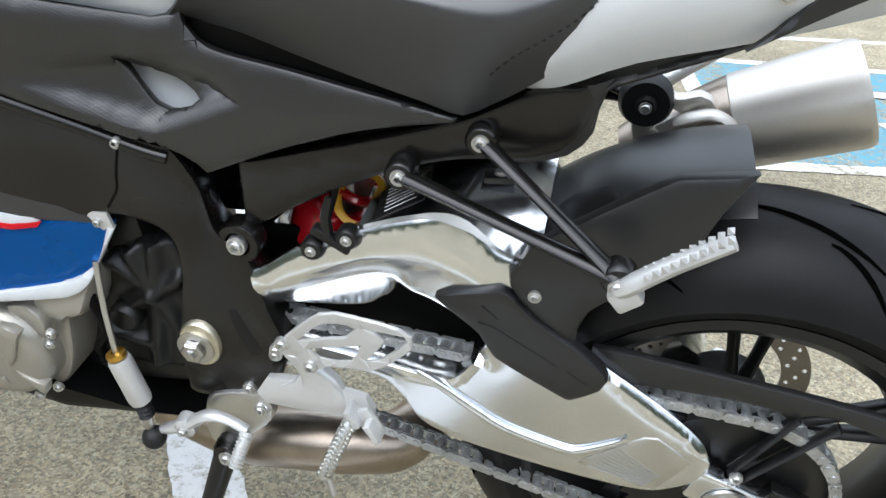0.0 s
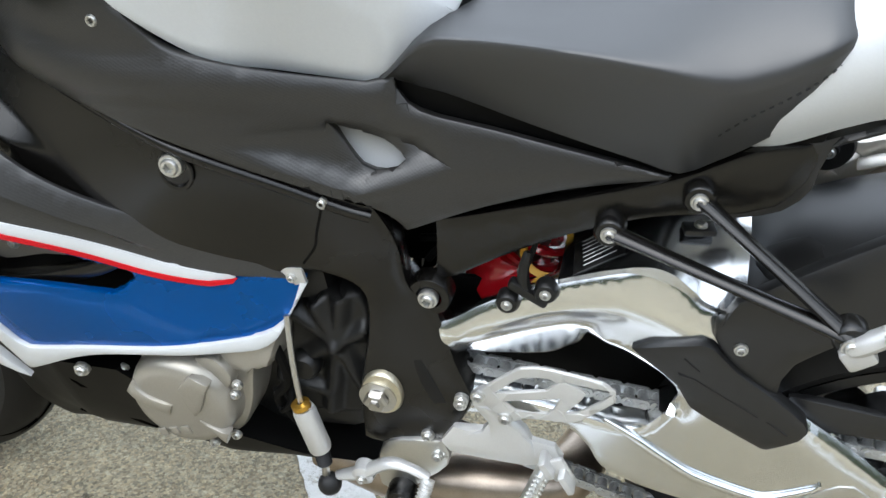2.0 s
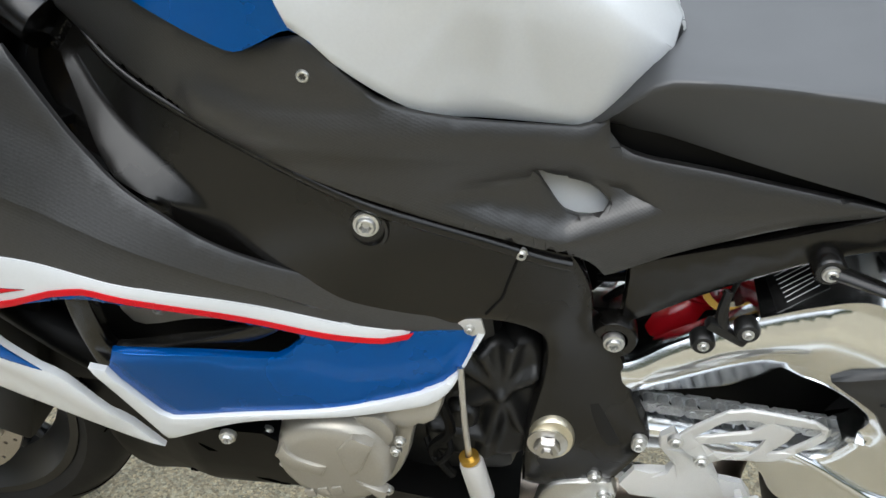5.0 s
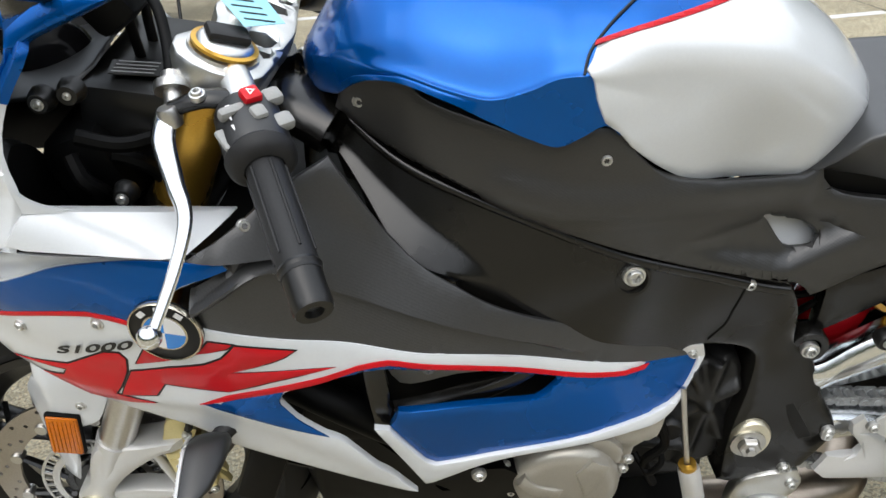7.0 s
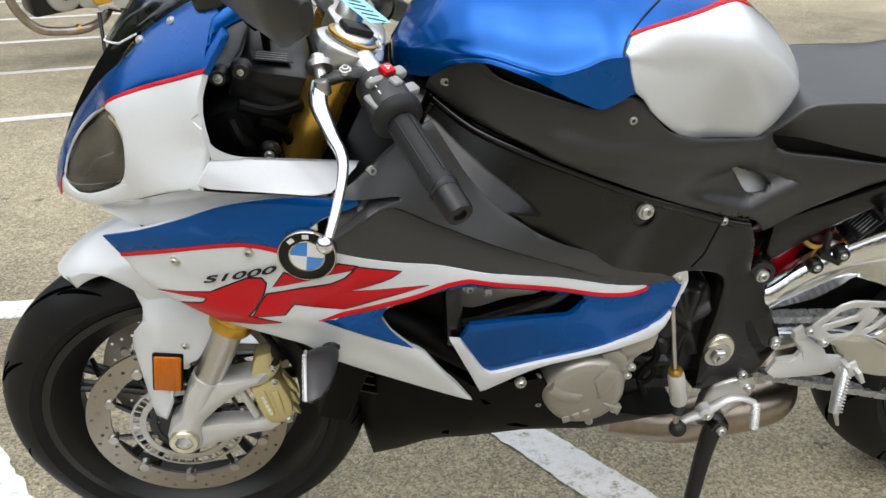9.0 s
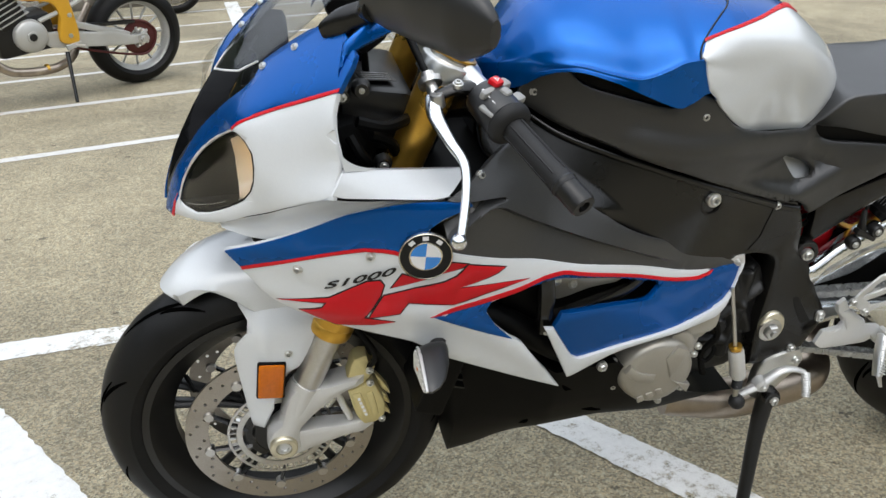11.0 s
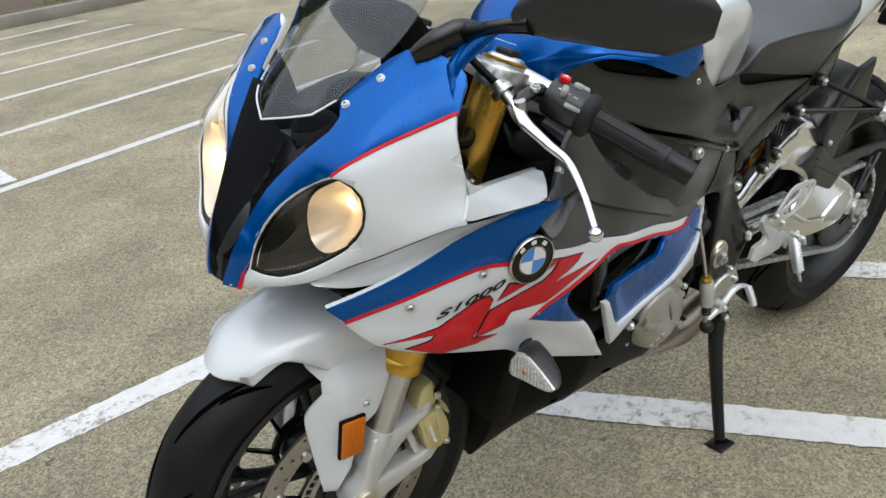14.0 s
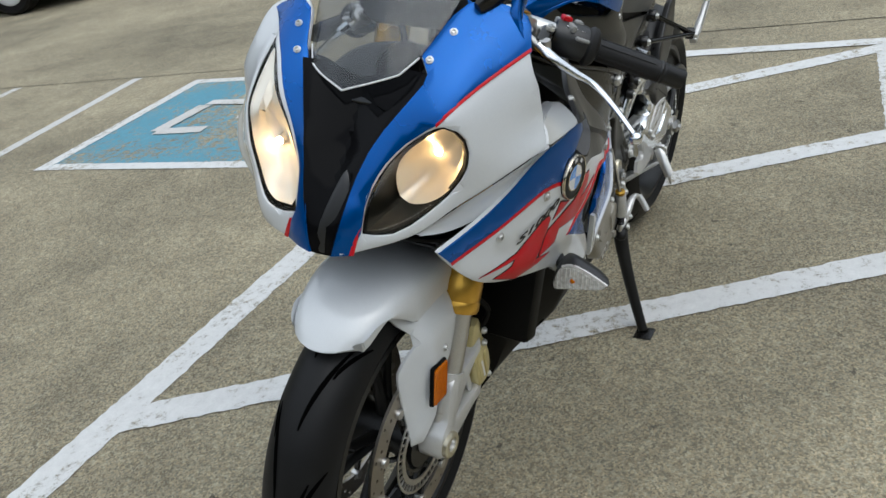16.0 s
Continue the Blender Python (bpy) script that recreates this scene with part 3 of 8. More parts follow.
def tuft(x, y, n, seed):
    rng = random.Random(seed)
    bm = bmesh.new()
    for _ in range(n):
        a, lean, h = rng.uniform(0, 6.28), rng.uniform(0.2, 1.0), rng.uniform(0.14, 0.3)
        bx, by = x + rng.gauss(0, 0.17), y + rng.gauss(0, 0.1)
        side_v = Vector((-math.sin(a), math.cos(a), 0)) * 0.007
        last = None
        for k in range(4):
            s = k / 3
            p = Vector((bx + math.cos(a) * lean * h * s * s, by + math.sin(a) * lean * h * s * s, 0.12 + h * s * (1 - 0.35 * lean * s)))
            row = (bm.verts.new(p - side_v * (1 - s * 0.9)), bm.verts.new(p + side_v * (1 - s * 0.9)))
            if last:
                bm.faces.new([last[0], last[1], row[1], row[0]])
            last = row
    return bm


grass = join(*[tuft(x, 10.85 + (i % 3) * 0.12, 170, i) for i, x in enumerate((-0.35, 0.1, 0.5, 0.9, 1.25, -2.6, -3.1, 2.9, 3.4))])
tagged(new("ornamental_grass", finish(grass, "ornamental_grass", GRASS)), "drooping yellow-green ornamental grass behind the kerb", "grass", kind="stuff")


# a tree in the planted strip
BARK = paint("grey_brown_bark", (0.10, 0.085, 0.065), 0.9, grain=0.35, grain_size=60, bump=0.7, stain=0.3)
LEAF = paint("tree_leaves", (0.06, 0.09, 0.03), 0.6, grain=0.3, grain_size=20, stain=0.4, stain_size=1.5)


def tree(x, y, seed):
    t = thing("tree", pose(x, y, .10), "grey-brown tree trunk with green crown in the planted strip", "tree", "trees behind the kerb")
    rng = random.Random(seed)
    part("trunk", tube([(0, 0, 0), (.02, .01, .4), (-.03, .02, 1.6), (.03, -.02, 3.2)], [.17, .12, .105, .09, .08], 14, 16), BARK, t, "rough tapered trunk")
    tips = []
    for k in range(9):
        a, h = k * 2.4 + rng.uniform(-.3, .3), rng.uniform(2.3, 3.2)
        e = Vector((math.cos(a) * rng.uniform(1.0, 1.7), math.sin(a) * rng.uniform(1.0, 1.7), h + rng.uniform(.9, 1.9)))
        part("limb", tube([(0, 0, h), e * .45 + Vector((0, 0, h * .62)), e], [.055, .035, .012], 8, 8), BARK, t)
        tips.append(e)
    vs, fs = [], []
    for e in tips:
        for _ in range(240):
            c = e + Vector((rng.gauss(0, .48), rng.gauss(0, .48), rng.gauss(.1, .36)))
            u, w = Vector((rng.uniform(-1, 1), rng.uniform(-1, 1), rng.uniform(-1, 1))).normalized(), Vector((rng.uniform(-1, 1), rng.uniform(-1, 1), rng.uniform(-.4, .4))).normalized()
            k = len(vs)
            vs += [c - u * .06, c + w * .03, c + u * .06, c - w * .03]
            fs.append((k, k + 1, k + 2, k + 3))
    me = bpy.data.meshes.new("crown")
    me.from_pydata([tuple(v) for v in vs], [], fs)
    me.materials.append(LEAF)
    crown = share("crown", me, Matrix(), t, "loose crown of small leaves")
    tagged(crown, kind="stuff")


for x, y, k in ((.30, 11.6, 3), (-6.0, 11.9, 4), (7.5, 11.8, 5)):
    tree(x, y, k)

# a plain belt of dark trees far round the car park: unseen, added to darken horizon reflections
BELT = paint("far_foliage", (0.035, 0.045, 0.022), 0.95, grain=0.5, grain_size=3.0, stain=0.4, stain_size=0.35, spec=0.1)
rng = random.Random(5)
bm = bmesh.new()
rows = []
for k in range(145):
    a = 2 * math.pi * (k % 144) / 144
    rows.append([bm.verts.new((34 * math.cos(a) * s, 34 * math.sin(a) * s, z)) for s, z in ((1, -.02), (1 + rng.uniform(-.01, .01), 4.0), (1.02, 8.5 + rng.uniform(-1.5, 2.0)), (1.06, 12.0 + rng.uniform(-2.5, 3.0)))])
for p, q in zip(rows, rows[1:]):
    for j in range(3):
        bm.faces.new([p[j], q[j], q[j + 1], p[j + 1]])
belt = new("backdrop", finish(bm, "backdrop", BELT))
tagged(belt, "unseen dark belt of trees round the car park, added to darken reflections", kind=KIND)

# ---- motorcycle: wheels ----
bike = thing("motorcycle", BIKE, "white, blue and red sport motorcycle leaning on its side stand", "motorcycle")
FRONT, REAR = Vector((1.453, 0, 0.301)), Vector((0, 0, 0.322))


def bolt_mesh(name, mat, r=0.009, h=0.006):
    """A screw along +z: a thin flange, a domed head, and a star socket sunk into it."""
    bm = lathe([(r * .30, h * .35), (r * .42, h), (r * .62, h * .97), (r * .74, h * .72), (r * .76, h * .42), (r * .96, h * .36), (r, h * .15), (r, -.004)], n=24)
    for v in bm.verts:
        d = math.hypot(v.co.x, v.co.y)
        if d < r * .5:
            s = 1 + .16 * math.cos(6 * math.atan2(v.co.y, v.co.x))
            v.co.x, v.co.y = v.co.x * s, v.co.y * s
    floor = lathe([(0, h * .3), (r * .36, h * .3)], n=12)
    bm = join(bm, floor)
    return finish(bm, name, mat, 40)


BOLT = bolt_mesh("bolt", ZINC)
NUT = finish(join(lathe([(0, 0.016), (0.005, 0.016), (0.006, 0.012), (0.0105, 0.012), (0.0125, 0.010), (0.0125, 0.0)], n=6), lathe([(0.019, 0.0), (0.019, 0.003), (0.012, 0.004)], n=24)), "nut", STEEL, 30)


def bolt(spot, way=(0, 1, 0), size=1.0, me=None, parent=None, name="bolt", label=""):
    q = Vector(way).to_track_quat("Z", "Y").to_matrix().to_4x4()
    return share(name, me or BOLT, Matrix.Translation(spot) @ q @ Matrix.Scale(size, 4), parent or bike, label)


def tyre_profile(R, half, rim, crown):
    """Round road tyre: (radius, y) from bead to bead."""
    pts = []
    for i in range(25):
        a = -1 + 2 * i / 24
        ang = a * radians(100)
        y = half * math.sin(ang) / 1.0
        rr = R - crown * (1 - math.cos(ang))
        pts.append((rr, y))
    pts = [(rim, -half * 0.72), (rim + 0.012, -half * 0.86)] + [p for p in pts if p[0] > rim + 0.02] + [(rim + 0.012, half * 0.86), (rim, half * 0.72)]
    return pts


def groove(c, R, half, crown, a0, a1, w0, w1, width=0.004):
    """A curved tread cut: a thin dark strip on the crown that paints the groove's shade."""
    bm = bmesh.new()
    last = None
    for i in range(9):
        s = i / 8
        a, wang = radians(a0 + (a1 - a0) * s), radians(w0 + (w1 - w0) * s**1.4)
        row = []
        for e in (-1, 1):
            ww = wang + e * width / half * math.sin(math.pi * (0.12 + 0.76 * s))
            rr = R + 0.0006 - crown * (1 - math.cos(ww))
            row.append(bm.verts.new((c.x + rr * math.cos(a), c.y + half * math.sin(ww), c.z + rr * math.sin(a))))
        if last:
            bm.faces.new([last[0], last[1], row[1], row[0]])
        last = row
    return bm


def wheel(name, c, R, half, crown, rim, spokes, hub, rim_half):
    w = part(name, lathe([(rim - 0.004, -rim_half), (rim + 0.008, -rim_half), (rim + 0.006, -rim_half + 0.008), (rim - 0.014, -rim_half + 0.02), (rim - 0.03, -0.01), (rim - 0.03, 0.01), (rim - 0.014, rim_half - 0.02), (rim + 0.006, rim_half - 0.008), (rim + 0.008, rim_half), (rim - 0.004, rim_half), (rim - 0.026, rim_half - 0.022), (rim - 0.042, 0.012), (rim - 0.042, -0.012), (rim - 0.026, -rim_half + 0.022), (rim - 0.004, -rim_half)], across(*c), 64), CASTBLACK, bike, "black cast rim")
    part("tyre", lathe(tyre_profile(R, half, rim, crown), across(*c), 96), RUBBER, w, "black road tyre with cut tread")
    cuts = []
    for k in range(9):
        base = k * 40
        for sgn in (1, -1):
            off = 0 if sgn > 0 else 20
            cuts.append(groove(c, R, half, crown, base + off, base + off + 26, sgn * 8, sgn * 38))
            cuts.append(groove(c, R, half, crown, base + off + 16, base + off + 30, sgn * 30, sgn * 62))
    part("tread_cut", join(*cuts), GAPSHADE, w, "curved tread grooves, their shade drawn as dark strips")
    part("hub", lathe([(0.012, -0.075), (hub, -0.075), (hub, -0.05), (hub * 0.8, -0.03), (hub * 0.8, 0.03), (hub, 0.05), (hub, 0.075), (0.012, 0.075)], across(*c), 32), CASTBLACK, w)
    for i in range(spokes):
        for fork in (-1, 1):
            a = radians(360 * i / spokes + 18 + fork * 7)
            a2 = radians(360 * i / spokes + 18 + fork * 3)
            p0 = c + Vector((math.cos(a2), 0, math.sin(a2))) * hub * 0.85
            p1 = c + Vector((math.cos(a), 0, math.sin(a))) * (rim - 0.028)
            mid = p0.lerp(p1, 0.5)
            part("spoke", tube([p0, mid, p1], [0.016, 0.011, 0.014], 10, 6, wide=0.62), CASTBLACK, w)
    return w


def disc_rotor(parent, c, y, R, inner, holes=True):
    d = part("brake_disc", bmesh_disc(R, inner, 0.005, across(c.x, y, c.z)), DISC, parent, "drilled steel brake disc")
    part("carrier", lathe([(0.05, -0.004), (0.062, -0.004), (0.062, 0.004), (0.05, 0.004), (0.05, -0.004)], across(c.x, y, c.z), 32), SATIN, d)
    for i in range(10):
        a = radians(36 * i + 10)
        p0 = Vector((c.x + math.cos(a) * 0.058, y, c.z + math.sin(a) * 0.058))
        p1 = Vector((c.x + math.cos(a + 0.25) * (inner + 0.004), y, c.z + math.sin(a + 0.25) * (inner + 0.004)))
        part("carrier_arm", tube([p0, p1], [0.009, 0.006], 6, wide=0.5), SATIN, d)
        part("button", lathe([(0, 0.008), (0.008, 0.008), (0.009, 0.005), (0.009, -0.005), (0.008, -0.008), (0, -0.008)], across(p1.x, y, p1.z), 14), STEEL, d)
    return d


def bmesh_disc(R, inner, t, m):
    """A disc ring pierced by rings of small holes."""
    from mathutils.geometry import delaunay_2d_cdt
    ring = lambda r, n, ph=0: [Vector((r * math.cos(2 * math.pi * (i + ph) / n), r * math.sin(2 * math.pi * (i + ph) / n))) for i in range(n)]
    loops = [ring(R, 72), ring(inner, 60)]
    cents = []
    for i in range(54):
        rr = inner + (R - inner) * (0.22, 0.5, 0.78)[i % 3]
        a = 2 * math.pi * i / 54
        cents.append((rr * math.cos(a), rr * math.sin(a)))
        loops.append([Vector((cents[-1][0] + 0.0032 * math.cos(k * math.pi / 4), cents[-1][1] + 0.0032 * math.sin(k * math.pi / 4))) for k in range(8)])
    verts, edges = [], []
    for lp in loops:
        k = len(verts)
        verts += lp
        edges += [(k + i, k + (i + 1) % len(lp)) for i in range(len(lp))]
    vs, _, fs, *_ = delaunay_2d_cdt(verts, edges, [], 0, 1e-7)
    hc = np.array(cents)
    bm = bmesh.new()
    top = [bm.verts.new(m @ Vector((v.x, v.y, t / 2))) for v in vs]
    bot = [bm.verts.new(m @ Vector((v.x, v.y, -t / 2))) for v in vs]
    for f in fs:
        c = np.mean([tuple(vs[i]) for i in f], axis=0)
        if inner < np.hypot(*c) < R and np.hypot(hc[:, 0] - c[0], hc[:, 1] - c[1]).min() > 0.0029:
            bm.faces.new([top[i] for i in f])
            bm.faces.new([bot[i] for i in f][::-1])
    index = {v: i for i, v in enumerate(top)}
    for e in [e for e in bm.edges if len(e.link_faces) == 1 and e.verts[0] in index]:
        a, b = e.verts
        bm.faces.new([a, b, bot[index[b]], bot[index[a]]])
    return bm


fw = wheel("front_wheel", FRONT, 0.300, 0.061, 0.060, 0.222, 5, 0.045, 0.052)
for y in (0.066, -0.066):
    disc_rotor(fw, FRONT, y, 0.160, 0.122)
abs_ring = [lathe([(0.066, 0), (0.076, 0), (0.076, 0.002), (0.066, 0.002), (0.066, 0)], across(FRONT.x, 0.074, FRONT.z), 48)]
abs_ring += [block((0.003, 0.003, 0.011), Matrix.Translation(FRONT + Vector((0.082 * math.cos(radians(9 * i)), 0.075, 0.082 * math.sin(radians(9 * i))))) @ Matrix.Rotation(radians(90 - 9 * i), 4, "Y"), 0) for i in range(40)]
part("sensor_ring", join(*abs_ring, lathe([(0.087, 0), (0.091, 0), (0.091, 0.002), (0.087, 0.002), (0.087, 0)], across(FRONT.x, 0.074, FRONT.z), 48)), STEEL, fw, "toothed steel sensor ring")
rw = wheel("rear_wheel", REAR, 0.322, 0.098, 0.098, 0.222, 5, 0.055, 0.082)
part("brake_disc", bmesh_disc(0.11, 0.075, 0.005, across(REAR.x, -0.10, REAR.z)), DISC, rw, "small drilled rear brake disc")
part("valve", tube([FRONT + Vector((0.15, 0.0, 0.09)), FRONT + Vector((0.135, 0.03, 0.078))], 0.004, 8), DARK, fw, "black tyre valve")

# ---- motorcycle: bodywork ----
COVER_Y = rbf([(.811, .863, .166), (.633, .756, .112), (.596, .79, .092), (.338, .741, .085), (.28, .72, .088), (1.041, .891, .089), (.64, .70, .128), (.77, .76, .163), (.93, .80, .145), (1.05, .86, .085), (.45, .70, .105)])
FRAME_Y = rbf([(.769, .727, .162), (.639, .684, .130), (.592, .435, .128), (.54, .564, .108), (.539, .378, .128), (.499, .447, .130), (1.08, .86, .06), (.93, .76, .145), (.6, .6, .125), (1.0, .75, .14), (.68, .60, .128)])
FAIR_Y = rbf([(1.396, .699, .190), (1.299, .726, .222), (1.227, .729, .236), (1.166, .797, .226), (1.145, .821, .200), (1.491, .708, .142), (1.005, .423, .196), (.931, .45, .190), (.682, .571, .128), (1.43, .641, .165), (1.25, .60, .215), (1.1, .52, .21), (.85, .60, .175), (1.0, .66, .215), (1.05, .74, .195), (.75, .60, .145), (.9, .70, .17), (.8, .5, .175)])
NOSE_X = rbf([(0, .722, 1.585), (.025, .722, 1.578), (.062, .77, 1.549), (0, .924, 1.475), (.098, .956, 1.411), (.113, .983, 1.368), (.206, .952, 1.327), (.208, .85, 1.372), (.235, .825, 1.358), (.223, .912, 1.337), (.227, .890, 1.334), (.229, .870, 1.330), (.234, .850, 1.338), (.185, .91, 1.378), (.131, .871, 1.459), (0, .84, 1.54), (.142, .72, 1.46), (.1, .72, 1.52), (.129, 1.011, 1.323), (0, 1.0, 1.40), (.143, .887, 1.458), (.165, .842, 1.445), (.110, .755, 1.512), (.150, .79, 1.455)])
NOSE = lambda p, q: NOSE_X(abs(p), q)


def near(path, p, q):
    """How far a spot lies from a line of points, and whether it lies below it (for a line that runs towards the tail)."""
    best, low, v = 9.0, False, Vector((p, q))
    for a, b in zip(path, path[1:]):
        a, b = Vector(a), Vector(b)
        d = b - a
        off = v - (a + d * min(1, max(0, (v - a).dot(d) / d.length_squared)))
        if off.length < best:
            best, low = off.length, d.x * (v - a).y - d.y * (v - a).x > 0
    return best, low


def swell(path, wide, high):
    """A rounded ridge along a line of points."""
    return lambda p, q: high * (lambda s: s * s * (3 - 2 * s))(max(0.0, 1 - near(path, p, q)[0] / wide))


CREST = [(.90, .825), (.843, .813), (.78, .810), (.672, .793), (.60, .782)]
KEEL = [(1.06, .886), (1.003, .854), (.93, .826), (.85, .794), (.75, .750), (.677, .715), (.606, .689), (.512, .721), (.463, .723), (.40, .728), (.31, .736)]
DISH = [(.745, .766), (.63, .7655), (.576, .758), (.538, .748), (.512, .7225), (.598, .690), (.614, .692), (.677, .714), (.735, .738)]
DISH_POLY = np.array(DISH)
FRAME_RIB = [(1.098, .860), (1.065, .837), (1.053, .830), (1.029, .808), (.992, .779), (.945, .748), (.894, .709)]
FRAME_LOW = [(1.099, .855), (1.068, .830), (1.042, .799), (1.019, .768), (1.000, .748), (.970, .733), (.932, .7205), (.890, .708)]
FAIR_FOLD = [(1.20, .750), (1.154, .776), (1.135, .782), (1.116, .779), (1.092, .764), (1.063, .746), (1.03, .729), (.961, .696), (.866, .647), (.796, .609)]
POCKET = np.array([(1.215, .806), (1.165, .7985), (1.112, .790), (1.106, .784), (1.135, .784), (1.156, .778), (1.202, .752), (1.22, .76)])
FAIR_BEND = [(1.44, .652), (1.40, .642), (1.345, .628), (1.30, .622), (1.25, .625), (1.20, .612), (1.14, .575), (1.05, .49)]
crest, fair_bend = swell(CREST, .030, .008), swell(FAIR_BEND, .030, .005)


def cover_cut(p, q):
    """The hollow round the vent, and the face that turns under below the keel line."""
    d, low = near(KEEL, p, q)
    cut = -.36 * max(0.0, d - .004) if low else 0.0
    if inside(DISH_POLY, (p, q)):
        s = min(1.0, edge_far(DISH_POLY, np.array((p, q))) / .016)
        cut -= .0095 * s * s * (3 - 2 * s) * min(1.0, max(0.0, (.745 - p) / .07))
    return cut


def fair_step(p, q):
    """The upper fairing's facet stands proud above its fold line and dies out towards the tail; a pocket lies behind the front arm."""
    d, low = near(FAIR_FOLD, p, q)
    rise = .013 * min(1.0, max(.15, (p - .78) / .12))
    lift = rise * (max(0.0, 1 - d / .007) if low else max(.25, 1 - d / .07))
    if inside(POCKET, (p, q)):
        lift -= .018 * min(1.0, edge_far(POCKET, np.array((p, q))) / .006)
    return lift


def frame_flare(p, q):
    """Below its crest the beam flares out to a rounded lower lip, then rolls under."""
    d, low = near(FRAME_RIB, p, q)
    if not low:
        return 0.0
    far, under = near(FRAME_LOW, p, q)
    fade = min(1.0, max(0.0, (p - .900) / .05))
    if not under:
        return .62 * d * fade
    return (.62 * max(0.0, d - far) - 3.0 * min(.007, max(0.0, far - .002)) * min(1.0, max(0.0, (p - .945) / .04))) * fade


COVER_SHAPE = lambda p, q: COVER_Y(p, q) + crest(p, q) + cover_cut(p, q)
FRAME_SHAPE = lambda p, q: FRAME_Y(p, q) + frame_flare(p, q)
FAIR_SHAPE = lambda p, q: FAIR_Y(p, q) + fair_step(p, q)
MAIN_SHAPE = lambda p, q: FAIR_Y(p, q) + fair_bend(p, q)
fair, cover_side = side(MAIN_SHAPE), side(COVER_Y)

# frame beam and pivot plate
FRAME_OUT = [(1.10, .888), (1.053, .869), (1.003, .845), (.929, .820), (.867, .799), (.803, .775), (.735, .747), (.637, .704), (.596, .684), (.568, .635), (.558, .575), (.533, .552), (.508, .49), (.488, .443), (.515, .375, 1), (.57, .35), (.618, .35, 1), (.619, .43), (.606, .52), (.612, .572), (.66, .588), (.712, .578), (.789, .585), (.859, .605), (.926, .635), (.99, .665), (1.028, .70), (1.079, .765), (1.112, .80)]
pair("frame_beam", sheet(FRAME_OUT, side(FRAME_SHAPE), 0.045, 0.008, step=0.010, creases=((FRAME_RIB, .004), (FRAME_LOW, .004))), SATIN, bike, "black satin aluminium frame beam with pivot plate", angle=35)

# tank side cover
COVER_OUT = [(1.064, .881, 1), (1.052, .914), (1.02, .933), (1.0, .930), (.975, .906), (.93, .893), (.90, .886), (.86, .878), (.835, .888), (.806, .891), (.783, .865), (.758, .841), (.731, .828), (.698, .817), (.643, .804), (.598, .796), (.586, .798), (.572, .808, 1), (.571, .789), (.56, .776), (.535, .767), (.466, .757), (.31, .729, 1), (.40, .712), (.46, .692), (.513, .669), (.560, .649, 1), (.570, .662), (.589, .676), (.638, .692), (.708, .721), (.766, .750), (.852, .788), (.93, .817), (1.003, .844), (1.052, .873)]
HOLE = [(.634, .760, 1), (.624, .759), (.603, .748), (.575, .733), (.562, .720), (.567, .713), (.59, .710), (.602, .715), (.615, .731), (.626, .748)]
pair("side_cover", sheet(COVER_OUT, side(COVER_SHAPE), 0.012, 0.0035, off=0.008, step=0.009, holes=(HOLE,), creases=((KEEL, .004), (DISH + DISH[:1], .008))), PLASTIC, bike, "black grained plastic tank side cover with a vent", angle=40)
# black tube painting the gap's shade between cover and frame; below it the frame's rolled upper rim
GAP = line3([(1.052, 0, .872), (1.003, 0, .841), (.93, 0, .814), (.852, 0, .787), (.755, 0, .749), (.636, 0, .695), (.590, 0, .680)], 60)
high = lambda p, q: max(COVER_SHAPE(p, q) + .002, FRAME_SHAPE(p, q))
pair("gap_shade_tube", tube([(p.x, high(p.x, p.z) + .0002, p.z) for p in GAP], .0034, 8, 60), GAPSHADE, bike, "black tube that draws the shade in the gap under the side cover")
pair("frame_rim", tube([(p.x + .002, FRAME_SHAPE(p.x + .003, p.z - .013) + .0020, p.z - .013) for p in GAP], .0062, 12, 60), SATIN, bike, "rolled upper rim of the frame beam")
pair("vent_insert", sheet([(.645, .765), (.60, .765), (.56, .745), (.55, .71), (.60, .705), (.63, .73)], cover_side, 0.004, 0.002, off=-0.026), WHITE, bike, "white insert inside the vent")

# tank: sections from the knee up and over the top
TANK_ST = [(.507, .772, .008, .81, .010, .84), (.517, .776, .035, .82, .040, .868), (.535, .780, .055, .84, .064, .893), (.56, .784, .074, .862, .091, .920), (.60, .792, .090, .895, .117, .953), (.68, .806, .115, .935, .155, 1.003), (.72, .817, .138, .945, .164, 1.011), (.762, .846, .156, .950, .171, 1.017), (.789, .872, .168, .951, .175, 1.020), (.817, .902, .180, .951, .180, 1.022), (.838, .893, .185, .950, .181, 1.023), (.858, .885, .186, .948, .181, 1.024), (.882, .893, .185, .938, .180, 1.024), (.918, .909, .180, .928, .176, 1.024), (.953, .924, .171, .934, .167, 1.024), (1.0, .935, .150, .943, .146, 1.018), (1.035, .926, .124, .936, .121, 1.004), (1.065, .895, .085, .920, .092, .972), (1.088, .885, .045, .908, .058, .940), (1.104, .885, .016, .898, .020, .915)]


